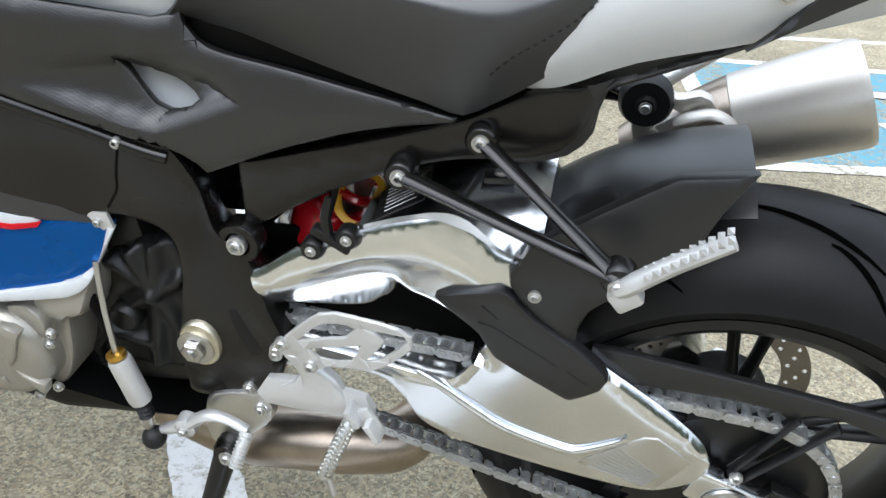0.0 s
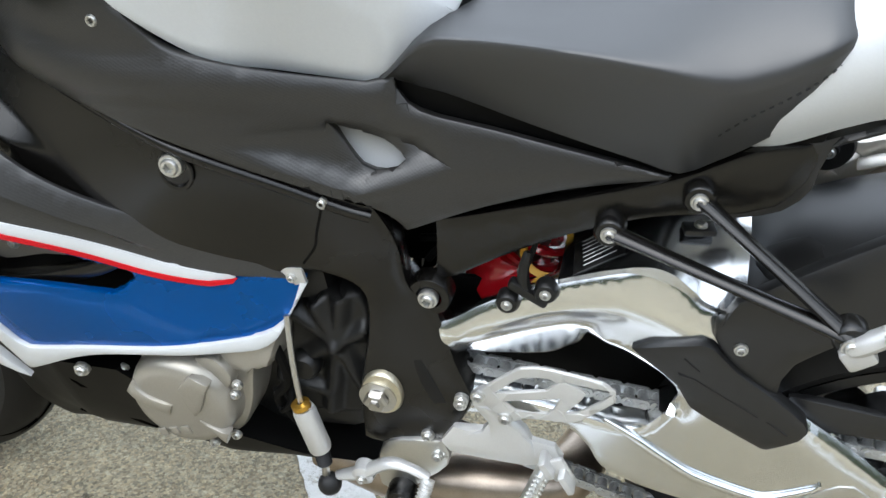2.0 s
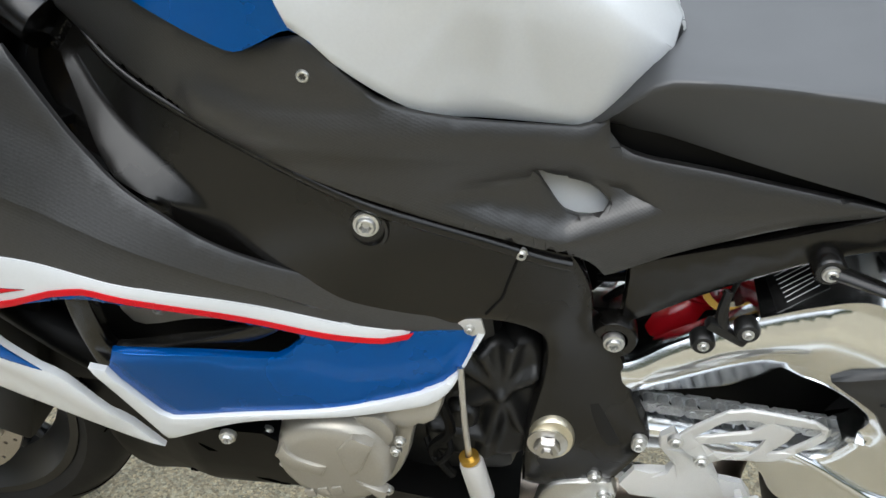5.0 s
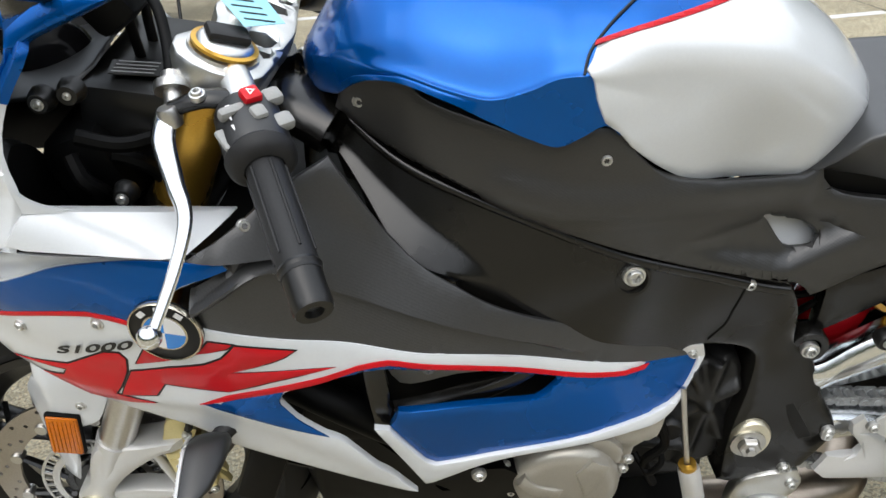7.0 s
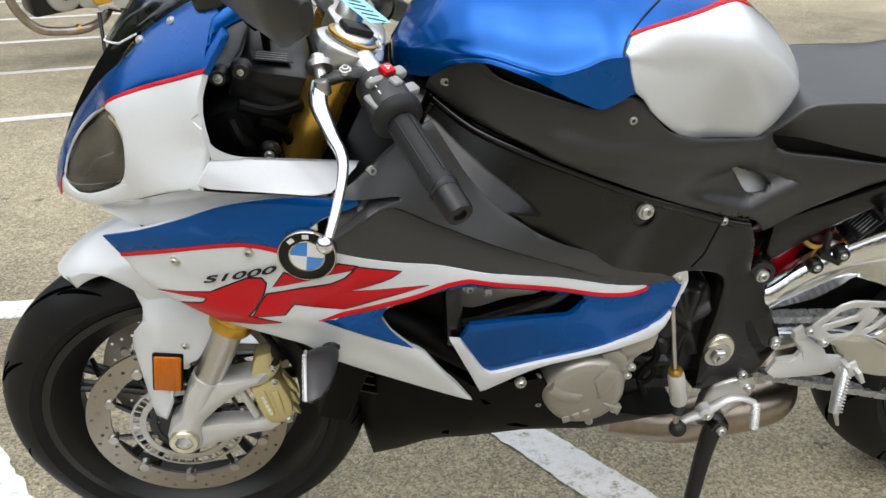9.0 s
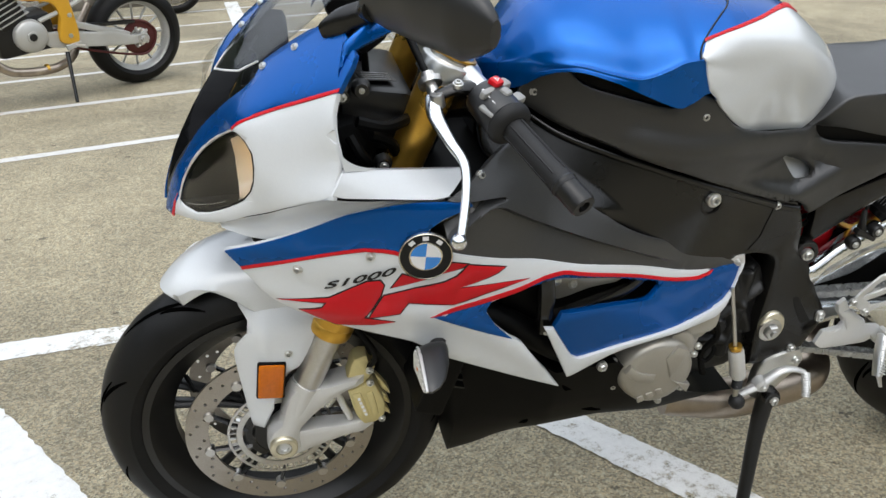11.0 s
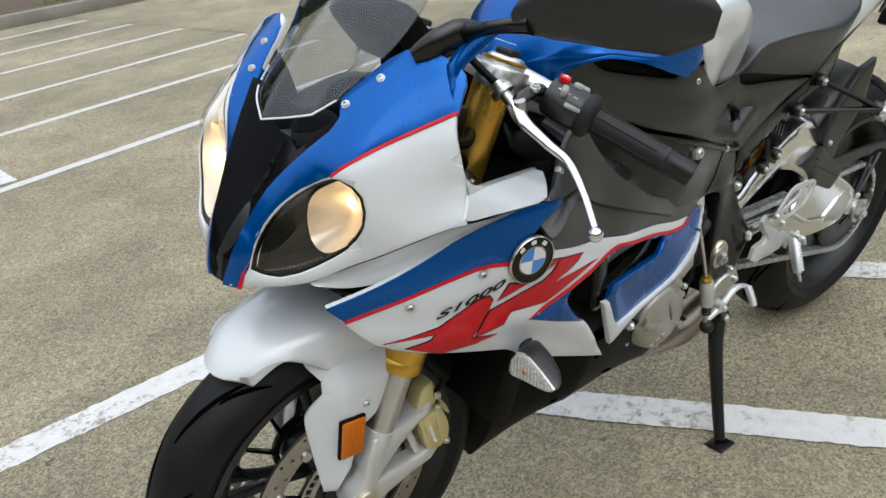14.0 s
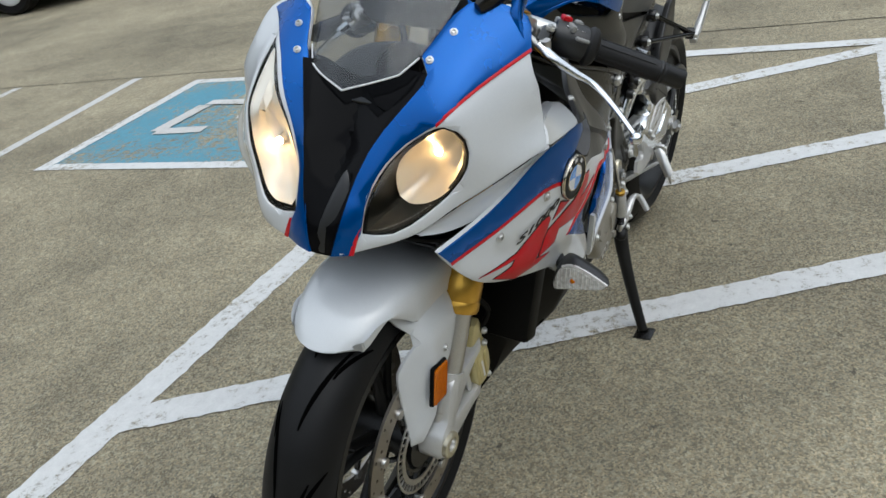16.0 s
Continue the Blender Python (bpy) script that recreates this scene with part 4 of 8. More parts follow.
def tank_section(f):
    """The half section at f: points from the lower rim over the shoulder to the middle."""
    k = [glide(f, [s[0] for s in TANK_ST], [s[i] for s in TANK_ST]) for i in range(1, 6)]
    ul, yl, uw, yw, ut = k
    c = float(np.interp(f, [.78, .84, 1.0, 1.06], [0, 1, 1, 0]))
    blend = lambda a, b: (a[0] + (b[0] - a[0]) * c, a[1] + (b[1] - a[1]) * c)
    lift = ut - uw
    return [(yl, ul), (yl + (yw - yl) * .55, (ul + uw) / 2), blend((yw - .004, uw - .022), (yw + .0004, uw - .003)), (yw, uw), blend((yw * .99, uw + .016), (yw - .007, uw + .0045)), blend((yw * .93, uw + lift * .42), (yw * .84, uw + lift * .36)), blend((yw * .7, uw + lift * .76), (yw * .62, uw + lift * .70)), (yw * .34, uw + lift * .94), (0, ut)]


def tank_at(f, v):
    pts = line3([(f, y, z) for y, z in tank_section(f)], 48)
    t = min(max(v, 0), 1) * 48
    i = min(int(t), 47)
    return pts[i].lerp(pts[i + 1], t - i)


def tank_place(p, q):
    e, q = 0.004, q / 0.3
    a = tank_at(p, q)
    du, dv = tank_at(p + e, q) - tank_at(p - e, q), tank_at(p, q + 0.02) - tank_at(p, q - 0.02)
    way = dv.cross(du).normalized()
    return a, way if way.y > 0 or way.z > 0.3 else -way


def tank_v(f, u):
    """The share of the section at which the side reaches height u."""
    lo, hi = 0.0, 0.9
    for _ in range(16):
        mid = (lo + hi) / 2
        if tank_at(f, mid).z < u:
            lo = mid
        else:
            hi = mid
    return lo


rings = []
for s in range(73):
    f = 0.598 + (1.104 - 0.598) * s / 72
    v0 = .035 if f < .80 else 0.0
    half = [tank_at(f, v0 + (1 - v0) * k / 48) for k in range(49)]
    low = [Vector((f, max(0.0, half[0].y - .02), half[0].z + .003))]
    ring = low + half + [Vector((p.x, -p.y, p.z)) for p in half[-2::-1]] + [Vector((f, -low[0].y, low[0].z))]
    rings.append(ring)
part("fuel_tank", loft(rings), BLUE, bike, "blue metallic fuel tank top")
rings = []
for s in range(19):
    f = .514 + (.600 - .514) * s / 18
    half = [tank_at(f, k / 24) for k in range(25)]
    rings.append(half + [Vector((p.x, -p.y, p.z)) for p in half[-2::-1]])
part("tank_rear", loft(rings), DARK, bike, "black rear of the tank under the white panels")
uv = lambda pts: [(f, tank_v(f, u) * 0.3, *k) for f, u, *k in pts]
TANKWHITE = uv([(.836, .953, 1), (.826, .928), (.8165, .904, 1)]) + [(.789, .002), (.762, .002), (.72, .002), (.68, .002), (.63, .002), (.594, .002, 1)] + uv([(.575, .806), (.557, .820), (.530, .850), (.514, .872)]) + [(.512, .24), (.530, .290), (.575, .290)] + uv([(.622, .968), (.672, .988), (.725, .988), (.78, .982), (.826, .970, 1)])
tank_white = sheet(TANKWHITE, tank_place, 0.005, 0.003, off=0.003, step=0.012)
pair("tank_side_panel", tank_white, WHITE, bike, "white gloss tank side panel")
pair("pinstripe", sheet(uv([(.827, .972), (.78, .984), (.725, .990), (.672, .990), (.635, .974), (.636, .971), (.672, .987), (.725, .987), (.78, .981), (.828, .969)]), tank_place, 0.002, 0.0008, off=0.0045, step=0.012), RED, bike, "red pinstripe")

part("tank_seam", tube([tank_at(f, tank_v(f, z)) + Vector((0, .0005, .0012)) for f, z in ((.838, .950), (.832, .965), (.815, .982), (.795, .995), (.775, 1.004), (.760, 1.010))], .0013, 6, 24), INK, bike, "dark seam across the tank")
pair("tank_shoulder_insert", sheet([(1.03, .90), (1.01, .93), (.96, .922), (.90, .900), (.86, .882), (.86, .862), (.95, .872)], side(lambda p, q: min(.150, COVER_Y(p, q) - .001)), .004, .002, step=.012), DARK, bike, "black insert under the tank's shoulder")


# seat
SEAT_ST = [(.592, .088, .788, .794, .797), (.575, .100, .790, .806, .812), (.557, .108, .790, .828, .836), (.53, .113, .788, .848, .852), (.50, .117, .782, .851, .853), (.46, .121, .772, .852, .854), (.40, .126, .758, .850, .860), (.345, .129, .746, .844, .876), (.313, .129, .738, .838, .890), (.285, .127, .752, .835, .902), (.25, .123, .775, .845, .914), (.222, .118, .798, .860, .917), (.203, .108, .822, .870, .910), (.190, .085, .842, .872, .898), (.183, .05, .855, .872, .885)]


def seat_half(f, n):
    """Half a section of the seat, with a soft edge between its side and its top."""
    w, ul, um, ut = (glide(-f, [-k[0] for k in SEAT_ST], [k[i] for k in SEAT_ST]) for i in (1, 2, 3, 4))
    h = ut - um
    return line3([(f, w * 0.76, ul), (f, w * 0.91, (ul + um) / 2), (f, w * 0.985, um - (um - ul) * .16), (f, w * .995, um - .002), (f, w * .95, um + h * .16 + .001), (f, w * 0.72, um + h * .55), (f, w * 0.36, um + h * .92), (f, 0, ut)], n)


rings = []
for s in range(33):
    half = seat_half(0.592 - 0.409 * s / 32, 24)
    rings.append(half + [Vector((p.x, -p.y, p.z)) for p in half[-2::-1]])
seat = part("seat", loft(rings), LEATHER, bike, "black vinyl rider seat")


def seat_y(f, u):
    """Half the seat's width at a height."""
    half = seat_half(f, 40)
    return float(np.interp(u, [p.z for p in half], [p.y for p in half]))


SEAM = loop([(.199, .868), (.204, .857), (.221, .839), (.244, .822), (.270, .803), (.288, .784)], .0035, closed=False)
for p, q in zip(SEAM[::2], SEAM[1::2]):
    for sgn in (1, -1):
        part("stitch", tube([(p.x, sgn * (seat_y(p.x, p.y) + .0004), p.y), (q.x, sgn * (seat_y(q.x, q.y) + .0004), q.y)], .0008, 5), GRIP, seat)

pair("seat_base", sheet([(.588, .800), (.52, .800), (.42, .788), (.31, .772), (.24, .80), (.20, .83), (.20, .77), (.30, .70), (.45, .70), (.585, .77)], side(lambda p, q: .083), .006, .002, step=.02), DARK, bike, "black base under the seat")

# tail
TAIL_ST = [(.31, .07, .742, .775, .79), (.24, .105, .765, .83, .86), (.17, .11, .80, .87, .93), (.08, .10, .825, .885, .955), (-.05, .085, .87, .92, .975), (-.18, .06, .925, .955, .985), (-.25, .03, .955, .97, .98)]
rings = []
for s in range(25):
    f = 0.31 - 0.56 * s / 24
    w, ul, um, ut = (glide(-f, [-k[0] for k in TAIL_ST], [k[i] for k in TAIL_ST]) for i in (1, 2, 3, 4))
    half = line3([(f, w * 0.80, ul), (f, w * 0.97, (ul + um) / 2), (f, w, um), (f, w * 0.8, ut - (ut - um) * 0.3), (f, w * 0.4, ut), (f, 0, ut)], 14)
    rings.append(half + [Vector((p.x, -p.y, p.z)) for p in half[-2::-1]])
part("tail_cowl", loft(rings), WHITE, bike, "white gloss tail cowl")

PSEAT = [(.185, .02, .905, .93), (.17, .075, .91, .955), (.10, .095, .935, .985), (0, .085, .955, .99), (-.08, .06, .965, .99), (-.11, .02, .975, .985)]
rings = []
for s in range(15):
    f = .185 - .295 * s / 14
    w, ul, ut = (glide(-f, [-k[0] for k in PSEAT], [k[i] for k in PSEAT]) for i in (1, 2, 3))
    half = line3([(f, w * .9, ul), (f, w, (ul + ut) / 2), (f, w * .7, ut - .004), (f, 0, ut)], 10)
    rings.append(half + [Vector((p.x, -p.y, p.z)) for p in half[-2::-1]])
part("passenger_seat", loft(rings), LEATHER, bike, "small black vinyl passenger seat")

# side fairing
UPPER = [(1.066, .868, 1), (1.105, .850), (1.151, .824, 1), (1.20, .80), (1.166, .787, 1), (1.20, .768, 1), (1.20, .73, 1), (1.119, .699), (1.054, .682), (.894, .632), (.804, .599), (.757, .585), (.675, .574, 1), (.711, .596), (.742, .616), (.785, .637), (.836, .660), (.875, .679), (.918, .705), (.95, .729), (.974, .746), (.997, .767), (1.021, .796)]
pair("upper_fairing_panel", sheet(UPPER, side(FAIR_SHAPE), 0.008, 0.003, step=0.010, creases=((FAIR_FOLD, .007), (POCKET.tolist(), .004))), CARBON, bike, "black carbon-look fairing panel", angle=30)
MAIN = [(1.493, .712, 1), (1.45, .729), (1.368, .768), (1.325, .787), (1.267, .800), (1.218, .803), (1.165, .795), (1.160, .789, 1), (1.204, .776), (1.226, .757), (1.212, .737), (1.196, .729), (1.119, .702), (1.054, .686), (.894, .635), (.804, .601), (.757, .588), (.738, .586, 1), (.742, .576), (.765, .574), (.821, .587), (.892, .615), (1.012, .656), (1.022, .658), (1.053, .655), (1.088, .644), (1.13, .630), (1.138, .619), (1.137, .612), (1.124, .588), (1.096, .556), (1.086, .549), (1.076, .539), (1.029, .465), (1.004, .425, 1), (1.205, .533), (1.244, .565), (1.385, .612), (1.438, .642), (1.474, .684)]
pair("side_fairing", sheet(MAIN, fair, 0.010, 0.003, off=0.002), WHITE, bike, "white gloss side fairing")
pair("fairing_blue_top", sheet([(1.493, .712, 1), (1.45, .729), (1.368, .768), (1.325, .787), (1.267, .800), (1.218, .803), (1.165, .795), (1.161, .789, 1), (1.204, .778), (1.232, .757), (1.250, .743), (1.258, .732), (1.266, .736), (1.305, .740), (1.377, .724), (1.474, .689, 1)], fair, 0.003, 0.0008, off=0.003), BLUE, bike, "blue paint along the fairing's top")
pair("pinstripe", sheet([(1.258, .732), (1.266, .736), (1.305, .740), (1.377, .724), (1.474, .689), (1.472, .684), (1.377, .7185), (1.305, .734), (1.268, .730), (1.258, .726)], fair, 0.002, 0.0005, off=0.0032), RED, bike, "red pinstripe")
pair("pinstripe", sheet([(1.220, .618, 1), (1.191, .630), (1.13, .643), (1.087, .651), (1.053, .661), (1.023, .664), (1.012, .662), (.893, .6205), (.821, .593), (.766, .580), (.737, .582, 1), (.742, .576), (.765, .574), (.821, .587), (.892, .6145), (1.012, .656), (1.022, .658), (1.053, .655), (1.088, .644), (1.13, .635), (1.192, .623)], fair, 0.002, 0.0005, off=0.0036), RED, bike, "red pinstripe")
pair("fairing_blue_wedge", sheet([(1.216, .618, 1), (1.19, .624), (1.13, .634), (1.138, .619), (1.137, .612), (1.124, .588), (1.094, .553, 1)], fair, 0.002, 0.0008, off=0.003), BLUE, bike, "blue painted wedge on the fairing")
LOWER = [(.669, .578, 1), (.671, .571), (.688, .533), (.706, .515), (.729, .506), (.821, .493), (.905, .487), (.98, .480), (.991, .490), (1.027, .558, 1), (1.016, .584, 1), (.945, .578), (.865, .566), (.855, .571), (.841, .583), (.843, .590), (.874, .601), (.935, .625), (1.019, .649), (1.055, .647), (1.114, .635), (1.134, .625, 1), (1.088, .647), (1.053, .658), (1.022, .661), (.892, .618), (.821, .590), (.765, .577), (.742, .579), (.735, .588, 1)]
pair("lower_fairing_panel", sheet(LOWER, side(FAIR_Y), 0.010, 0.004, off=0.0), BLUE, bike, "blue gloss lower fairing panel")
pair("panel_rim", sheet([(.668, .573, 1), (.692, .524), (.702, .506), (.722, .493), (.784, .489), (.904, .480), (.994, .446, 1), (1.044, .563, 1), (1.028, .559, 1), (.991, .493), (.98, .485), (.905, .492), (.821, .498), (.729, .510), (.706, .519), (.688, .537), (.675, .575, 1)], side(FAIR_Y), 0.010, 0.003, off=0.0055, step=0.009), WHITE, bike, "white lower rim of the panel")


# belly pan
BELLY_ST = [(1.20, .05, .37, .47), (1.17, .09, .23, .48), (1.152, .11, .139, .485), (1.10, .13, .152, .49), (1.0, .17, .19, .43), (.9, .175, .20, .44), (.8, .165, .215, .36), (.7, .13, .235, .30), (.62, .10, .25, .27)]
rings = []
for s in range(59):
    f = 1.20 - 0.58 * s / 58
    w, ul, ut = (np.interp(-f, [-k[0] for k in BELLY_ST], [k[i] for k in BELLY_ST]) for i in (1, 2, 3))
    half = line3([(f, 0, ul), (f, w * 0.22, ul + 0.012), (f, w * 0.75, ul + (ut - ul) * 0.40), (f, w, ut)], 10)
    rings.append(half + [Vector((p.x, -p.y, p.z)) for p in half[::-1][:-1]])
belly = part("belly_pan", loft(rings), DARK, bike, "black plastic belly pan")


def belly_y(f, q):
    """Half the pan's width at a height."""
    w, ul, ut = (np.interp(-f, [-k[0] for k in BELLY_ST], [k[i] for k in BELLY_ST]) for i in (1, 2, 3))
    return float(np.interp(q, [ul, ul + .012, ul + (ut - ul) * .4, ut], [0, w * .22, w * .75, w]))


# slot and louvre are not cut through: dark patches paint their shade
pair("pan_slot", sheet([(1.072, .205), (1.052, .235), (1.034, .283), (1.026, .290), (1.028, .262), (1.048, .222)], side(belly_y), .004, .001, off=.003, step=.01), GAPSHADE, belly, "dark slot in the pan")
pair("pan_louvre", sheet([(.985, .397), (.950, .366), (.925, .325), (.896, .301), (.933, .311), (.957, .343), (.972, .369)], side(belly_y), .004, .001, off=.003, step=.01), GAPSHADE, belly, "dark stepped louvre")


# nose: shell with lamp openings, centre duct, screen
nose = ahead(NOSE)
# the far side of the nose is a little fuller
soft_step = lambda x: (lambda c: c * c * (3 - 2 * c))(min(1.0, max(0.0, x)))
NOSE_R = lambda p, q: NOSE(p, q) + .055 * soft_step((p - .05) / .10) + .022 * soft_step((p - .155) / .07)
nose_r = ahead(NOSE_R)
mirror_nose = lambda p, q: (lambda r: (Vector((r[0].x, -r[0].y, r[0].z)), Vector((r[1].x, -r[1].y, r[1].z))))(nose_r(p, q))
DUCT_EDGE = [(.102, .941, 1), (.102, .931), (.089, .910), (.069, .881), (.056, .856), (.048, .831), (.042, .804), (.033, .760)]
DUCT_EDGE_R = [(.085, .950, 1), (.066, .915), (.042, .86), (.026, .80)]
SHELL = [(.026, .723, 1), (.066, .732), (.117, .742), (.15, .765), (.177, .782), (.202, .800), (.234, .8225), (.245, .827, 1), (.243, .832, 1), (.234, .850), (.229, .870), (.226, .894), (.223, .912), (.216, .928), (.206, .952), (.188, .993), (.13, 1.013), (.106, 1.001), (.086, .959, 1), *DUCT_EDGE]
SHELL_R = [(.012, .727, 1), (.07, .725), (.14, .738, 1), (.20, .785), (.245, .827, 1), (.243, .832, 1), (.234, .850), (.229, .870), (.226, .894), (.223, .912), (.216, .928), (.206, .952), (.188, .993), (.13, 1.013), (.106, 1.001), (.086, .959, 1), *DUCT_EDGE_R]
LAMP_L = [(.061, .756, 1), (.0625, .79), (.0675, .815), (.079, .840), (.099, .863), (.119, .877), (.140, .884), (.154, .876), (.163, .863), (.168, .845), (.166, .823), (.157, .803), (.147, .788), (.130, .771), (.112, .757), (.095, .750), (.075, .752)]
LAMP_R = [(.045, .770, 1), (.050, .822), (.068, .850), (.090, .888), (.122, .943), (.150, .966, 1), (.163, .925), (.163, .890), (.151, .856), (.138, .826), (.122, .790), (.100, .768), (.072, .762)]
BLUE_L = [(.023, .725, 1), (.046, .726, 1), (.0595, .757), (.061, .79), (.0655, .816), (.077, .842), (.097, .865), (.117, .879), (.128, .885), (.159, .919), (.207, .953, 1), (.190, .994), (.13, 1.0145), (.105, 1.001), (.086, .960, 1), (.101, .942, 1), (.101, .931), (.087, .910), (.067, .881), (.054, .856), (.046, .831), (.040, .804), (.031, .760)]
BLUE_R = [(.009, .727, 1), (.062, .727, 1), (.049, .760), (.041, .775), (.045, .823), (.062, .850), (.085, .890), (.117, .947), (.146, .974), (.165, .985, 1), (.178, .992), (.13, 1.012), (.107, 1.0), (.088, .961, 1), (.082, .952, 1), (.063, .915), (.039, .86), (.023, .80)]
def tub(place, outline, back):
    """A closed housing behind a lens: its wall runs straight back from the outline to a flat floor."""
    ring = loop(outline, .006)
    c = sum(ring, Vector((0, 0))) / len(ring)
    bm = bmesh.new()
    rows = []
    for s, d in ((.985, .04), (.97, .5), (.95, .9), (.85, 1), (.4, 1), (.05, 1)):
        row = []
        for p in ring:
            spot, _ = place(p.x, p.y)
            q, _ = place(c.x, c.y)
            row.append(bm.verts.new((spot.x + (back - spot.x) * d - (.004 if d < .1 else 0), q.y + (spot.y - q.y) * s, q.z + (spot.z - q.z) * s)))
        rows.append(row)
    n = len(ring)
    for a, b in zip(rows, rows[1:]):
        for j in range(n):
            bm.faces.new([a[j], a[(j + 1) % n], b[(j + 1) % n], b[j]])
    bm.faces.new(rows[-1])
    return bm


for place, lamp, blue, skin in ((nose, LAMP_L, BLUE_L, SHELL), (mirror_nose, LAMP_R, BLUE_R, SHELL_R)):
    shell = part("nose_fairing", sheet(skin, place, 0.008, 0.003, step=0.010, holes=(lamp,)), WHITE, bike, "white gloss nose fairing")
    part("blue_band", sheet(blue, place, 0.009, 0.0012, off=0.0012), BLUE, shell, "blue painted band")
    head = part("headlight", sheet([(p[0], p[1], *p[2:]) for p in lamp], place, 0.004, 0.002, off=-0.002, closed_back=True, step=0.012), LENS, bike, "lit headlight behind a clear lens")
    head.visible_shadow = False
    part("rim", sheet([(p * 1.0 + (p - .115) * 0.03, q + (q - .82) * 0.03) for p, q, *_ in lamp], place, 0.01, 0.001, off=-0.003, holes=([(p - (p - .115) * 0.04, q - (q - .82) * 0.04) for p, q, *_ in lamp],), step=0.012), DARK, head, "black lamp rim")
    part("housing", tub(place, lamp, 1.372), INK, head, "black lamp housing")


def bowl(place, outline, depth):
    """A chrome bowl below a lens: its rim follows the outline and its middle lies deep."""
    ring = loop(outline, 0.006)
    c = sum(ring, Vector((0, 0))) / len(ring)
    bm = bmesh.new()
    rows = []
    for s, d in ((1.0, .006), (.93, .014), (.8, .5), (.6, .8), (.35, .95), (.12, 1.0)):
        row = []
        for p in ring:
            q = c + (p - c) * s
            spot, way = place(q.x, q.y)
            row.append(bm.verts.new(spot - way * (d * depth if d > .1 else d)))
        rows.append(row)
    n = len(ring)
    for a, b in zip(rows, rows[1:]):
        for j in range(n):
            bm.faces.new([a[j], a[(j + 1) % n], b[(j + 1) % n], b[j]])
    bm.faces.new(rows[-1])
    return bm, c


lamp_parts = [o for o in bike.children if o.name.startswith("headlight")]
BOWL_L = [(.066, .793), (.070, .82), (.085, .842), (.105, .860), (.128, .876), (.145, .881), (.158, .871), (.164, .85), (.162, .825), (.153, .806), (.135, .786), (.108, .770), (.085, .766), (.070, .774, 1)]
bowl_place = lambda p, q: (Vector((min(1.472, NOSE(p, q) - .005), p, q)), Vector((1, 0, 0)))
BOWL_R = [(.050, .790, 1), (.056, .825), (.075, .855), (.096, .892), (.122, .932), (.146, .955), (.157, .92), (.156, .890), (.144, .856), (.131, .826), (.114, .792), (.090, .774), (.060, .773, 1)]
for ob, place, out, depth, spot in ((lamp_parts[0], bowl_place, BOWL_L, .050, Vector((1.424, .112, .831))), (lamp_parts[1], mirror_nose, BOWL_R, .035, None)):
    bm, c = bowl(place, out, depth)
    part("reflector", bm, REFLECTOR, ob, "warm-lit pale reflector")
    if spot is None:
        at, way = place(.102, .850)
        spot = at - way * .024
    bulb = bmesh.new()
    bmesh.ops.create_uvsphere(bulb, u_segments=12, v_segments=8, radius=0.0055, matrix=Matrix.Translation(spot))
    part("bulb", bulb, BULB, ob, "glowing bulb")
    part("bulb_holder", lathe([(.0045, .0), (.007, -.002), (.008, -.012), (.010, -.016)], Matrix.Translation(spot) @ Matrix.Rotation(radians(90), 4, "Y"), 18), CHROME, ob, "chrome bulb holder")
# red stripe between blue and white
STRIPE = [(.129, .888), (.160, .9225), (.205, .9575), (.2065, .9535), (.162, .9185), (.130, .8838)]
part("pinstripe", sheet(STRIPE, nose, 0.002, 0.0004, off=0.0016), RED, bike, "red pinstripe")
part("pinstripe", sheet([(.052, .750), (.060, .767, 1), (.051, .726, 1), (.045, .726, 1)], nose, 0.002, 0.0004, off=0.0016), RED, bike, "red pinstripe")
part("pinstripe", sheet([(.053, .745), (.050, .760, 1), (.0545, .758, 1), (.070, .726, 1), (.062, .726, 1)], mirror_nose, 0.002, 0.0004, off=0.0016), RED, bike, "red pinstripe")
# duct: glossy black valley of two facets, with a flat tongue towards the beak
DUCT_OUT = [(-.012, .727, 1), (.008, .722), (.026, .723, 1), (.033, .760), (.042, .804), (.048, .831), (.056, .856), (.069, .881), (.089, .910), (.102, .931), (.102, .941, 1), (.06, .941), (.003, .926, 1), (-.05, .945), (-.085, .950, 1), (-.066, .915), (-.042, .86), (-.026, .80)]
half_left = lambda q: float(np.interp(q, [.72, .760, .804, .831, .856, .881, .910, .931, .941], [.025, .034, .043, .049, .057, .070, .090, .103, .104]))
half_right = lambda q: float(np.interp(q, [.72, .80, .86, .915, .95], [.012, .027, .043, .067, .087]))


def duct_x(p, q):
    """Falls from both rims to a line in the middle, less towards the beak."""
    mid = .006 + .002 * (q - .72)
    w = (half_left(q) - mid) if p > mid else (half_right(q) + mid)
    s = max(0.0, 1 - abs(p - mid) / max(w, .004))
    return NOSE(max(p, 0), q) + (0 if p > 0 else .0) - .004 - .042 * s * min(1, max(.12, (q - .75) / .10))


part("air_duct", sheet(DUCT_OUT, ahead(duct_x), 0.02, 0.002, step=0.008), GLOSSBLACK, bike, "glossy black centre air duct", angle=22)
part("beak_tongue", sheet([(-.010, .729, 1), (.008, .724), (.025, .726, 1), (.033, .77), (.036, .805), (.026, .832), (.012, .80), (.0, .76)], ahead(lambda p, q: NOSE(abs(p), q) - .008 - .05 * max(0, q - .76)), 0.004, 0.002, step=0.008), PLAIN, bike, "flat grey tongue of the beak")
part("duct_wing", sheet([(.020, .930), (.096, .938), (.070, .899), (.040, .903)], ahead(lambda p, q: NOSE(p, q) - .010 - .16 * (.096 - p)), 0.004, 0.002), GLOSSBLACK, bike)
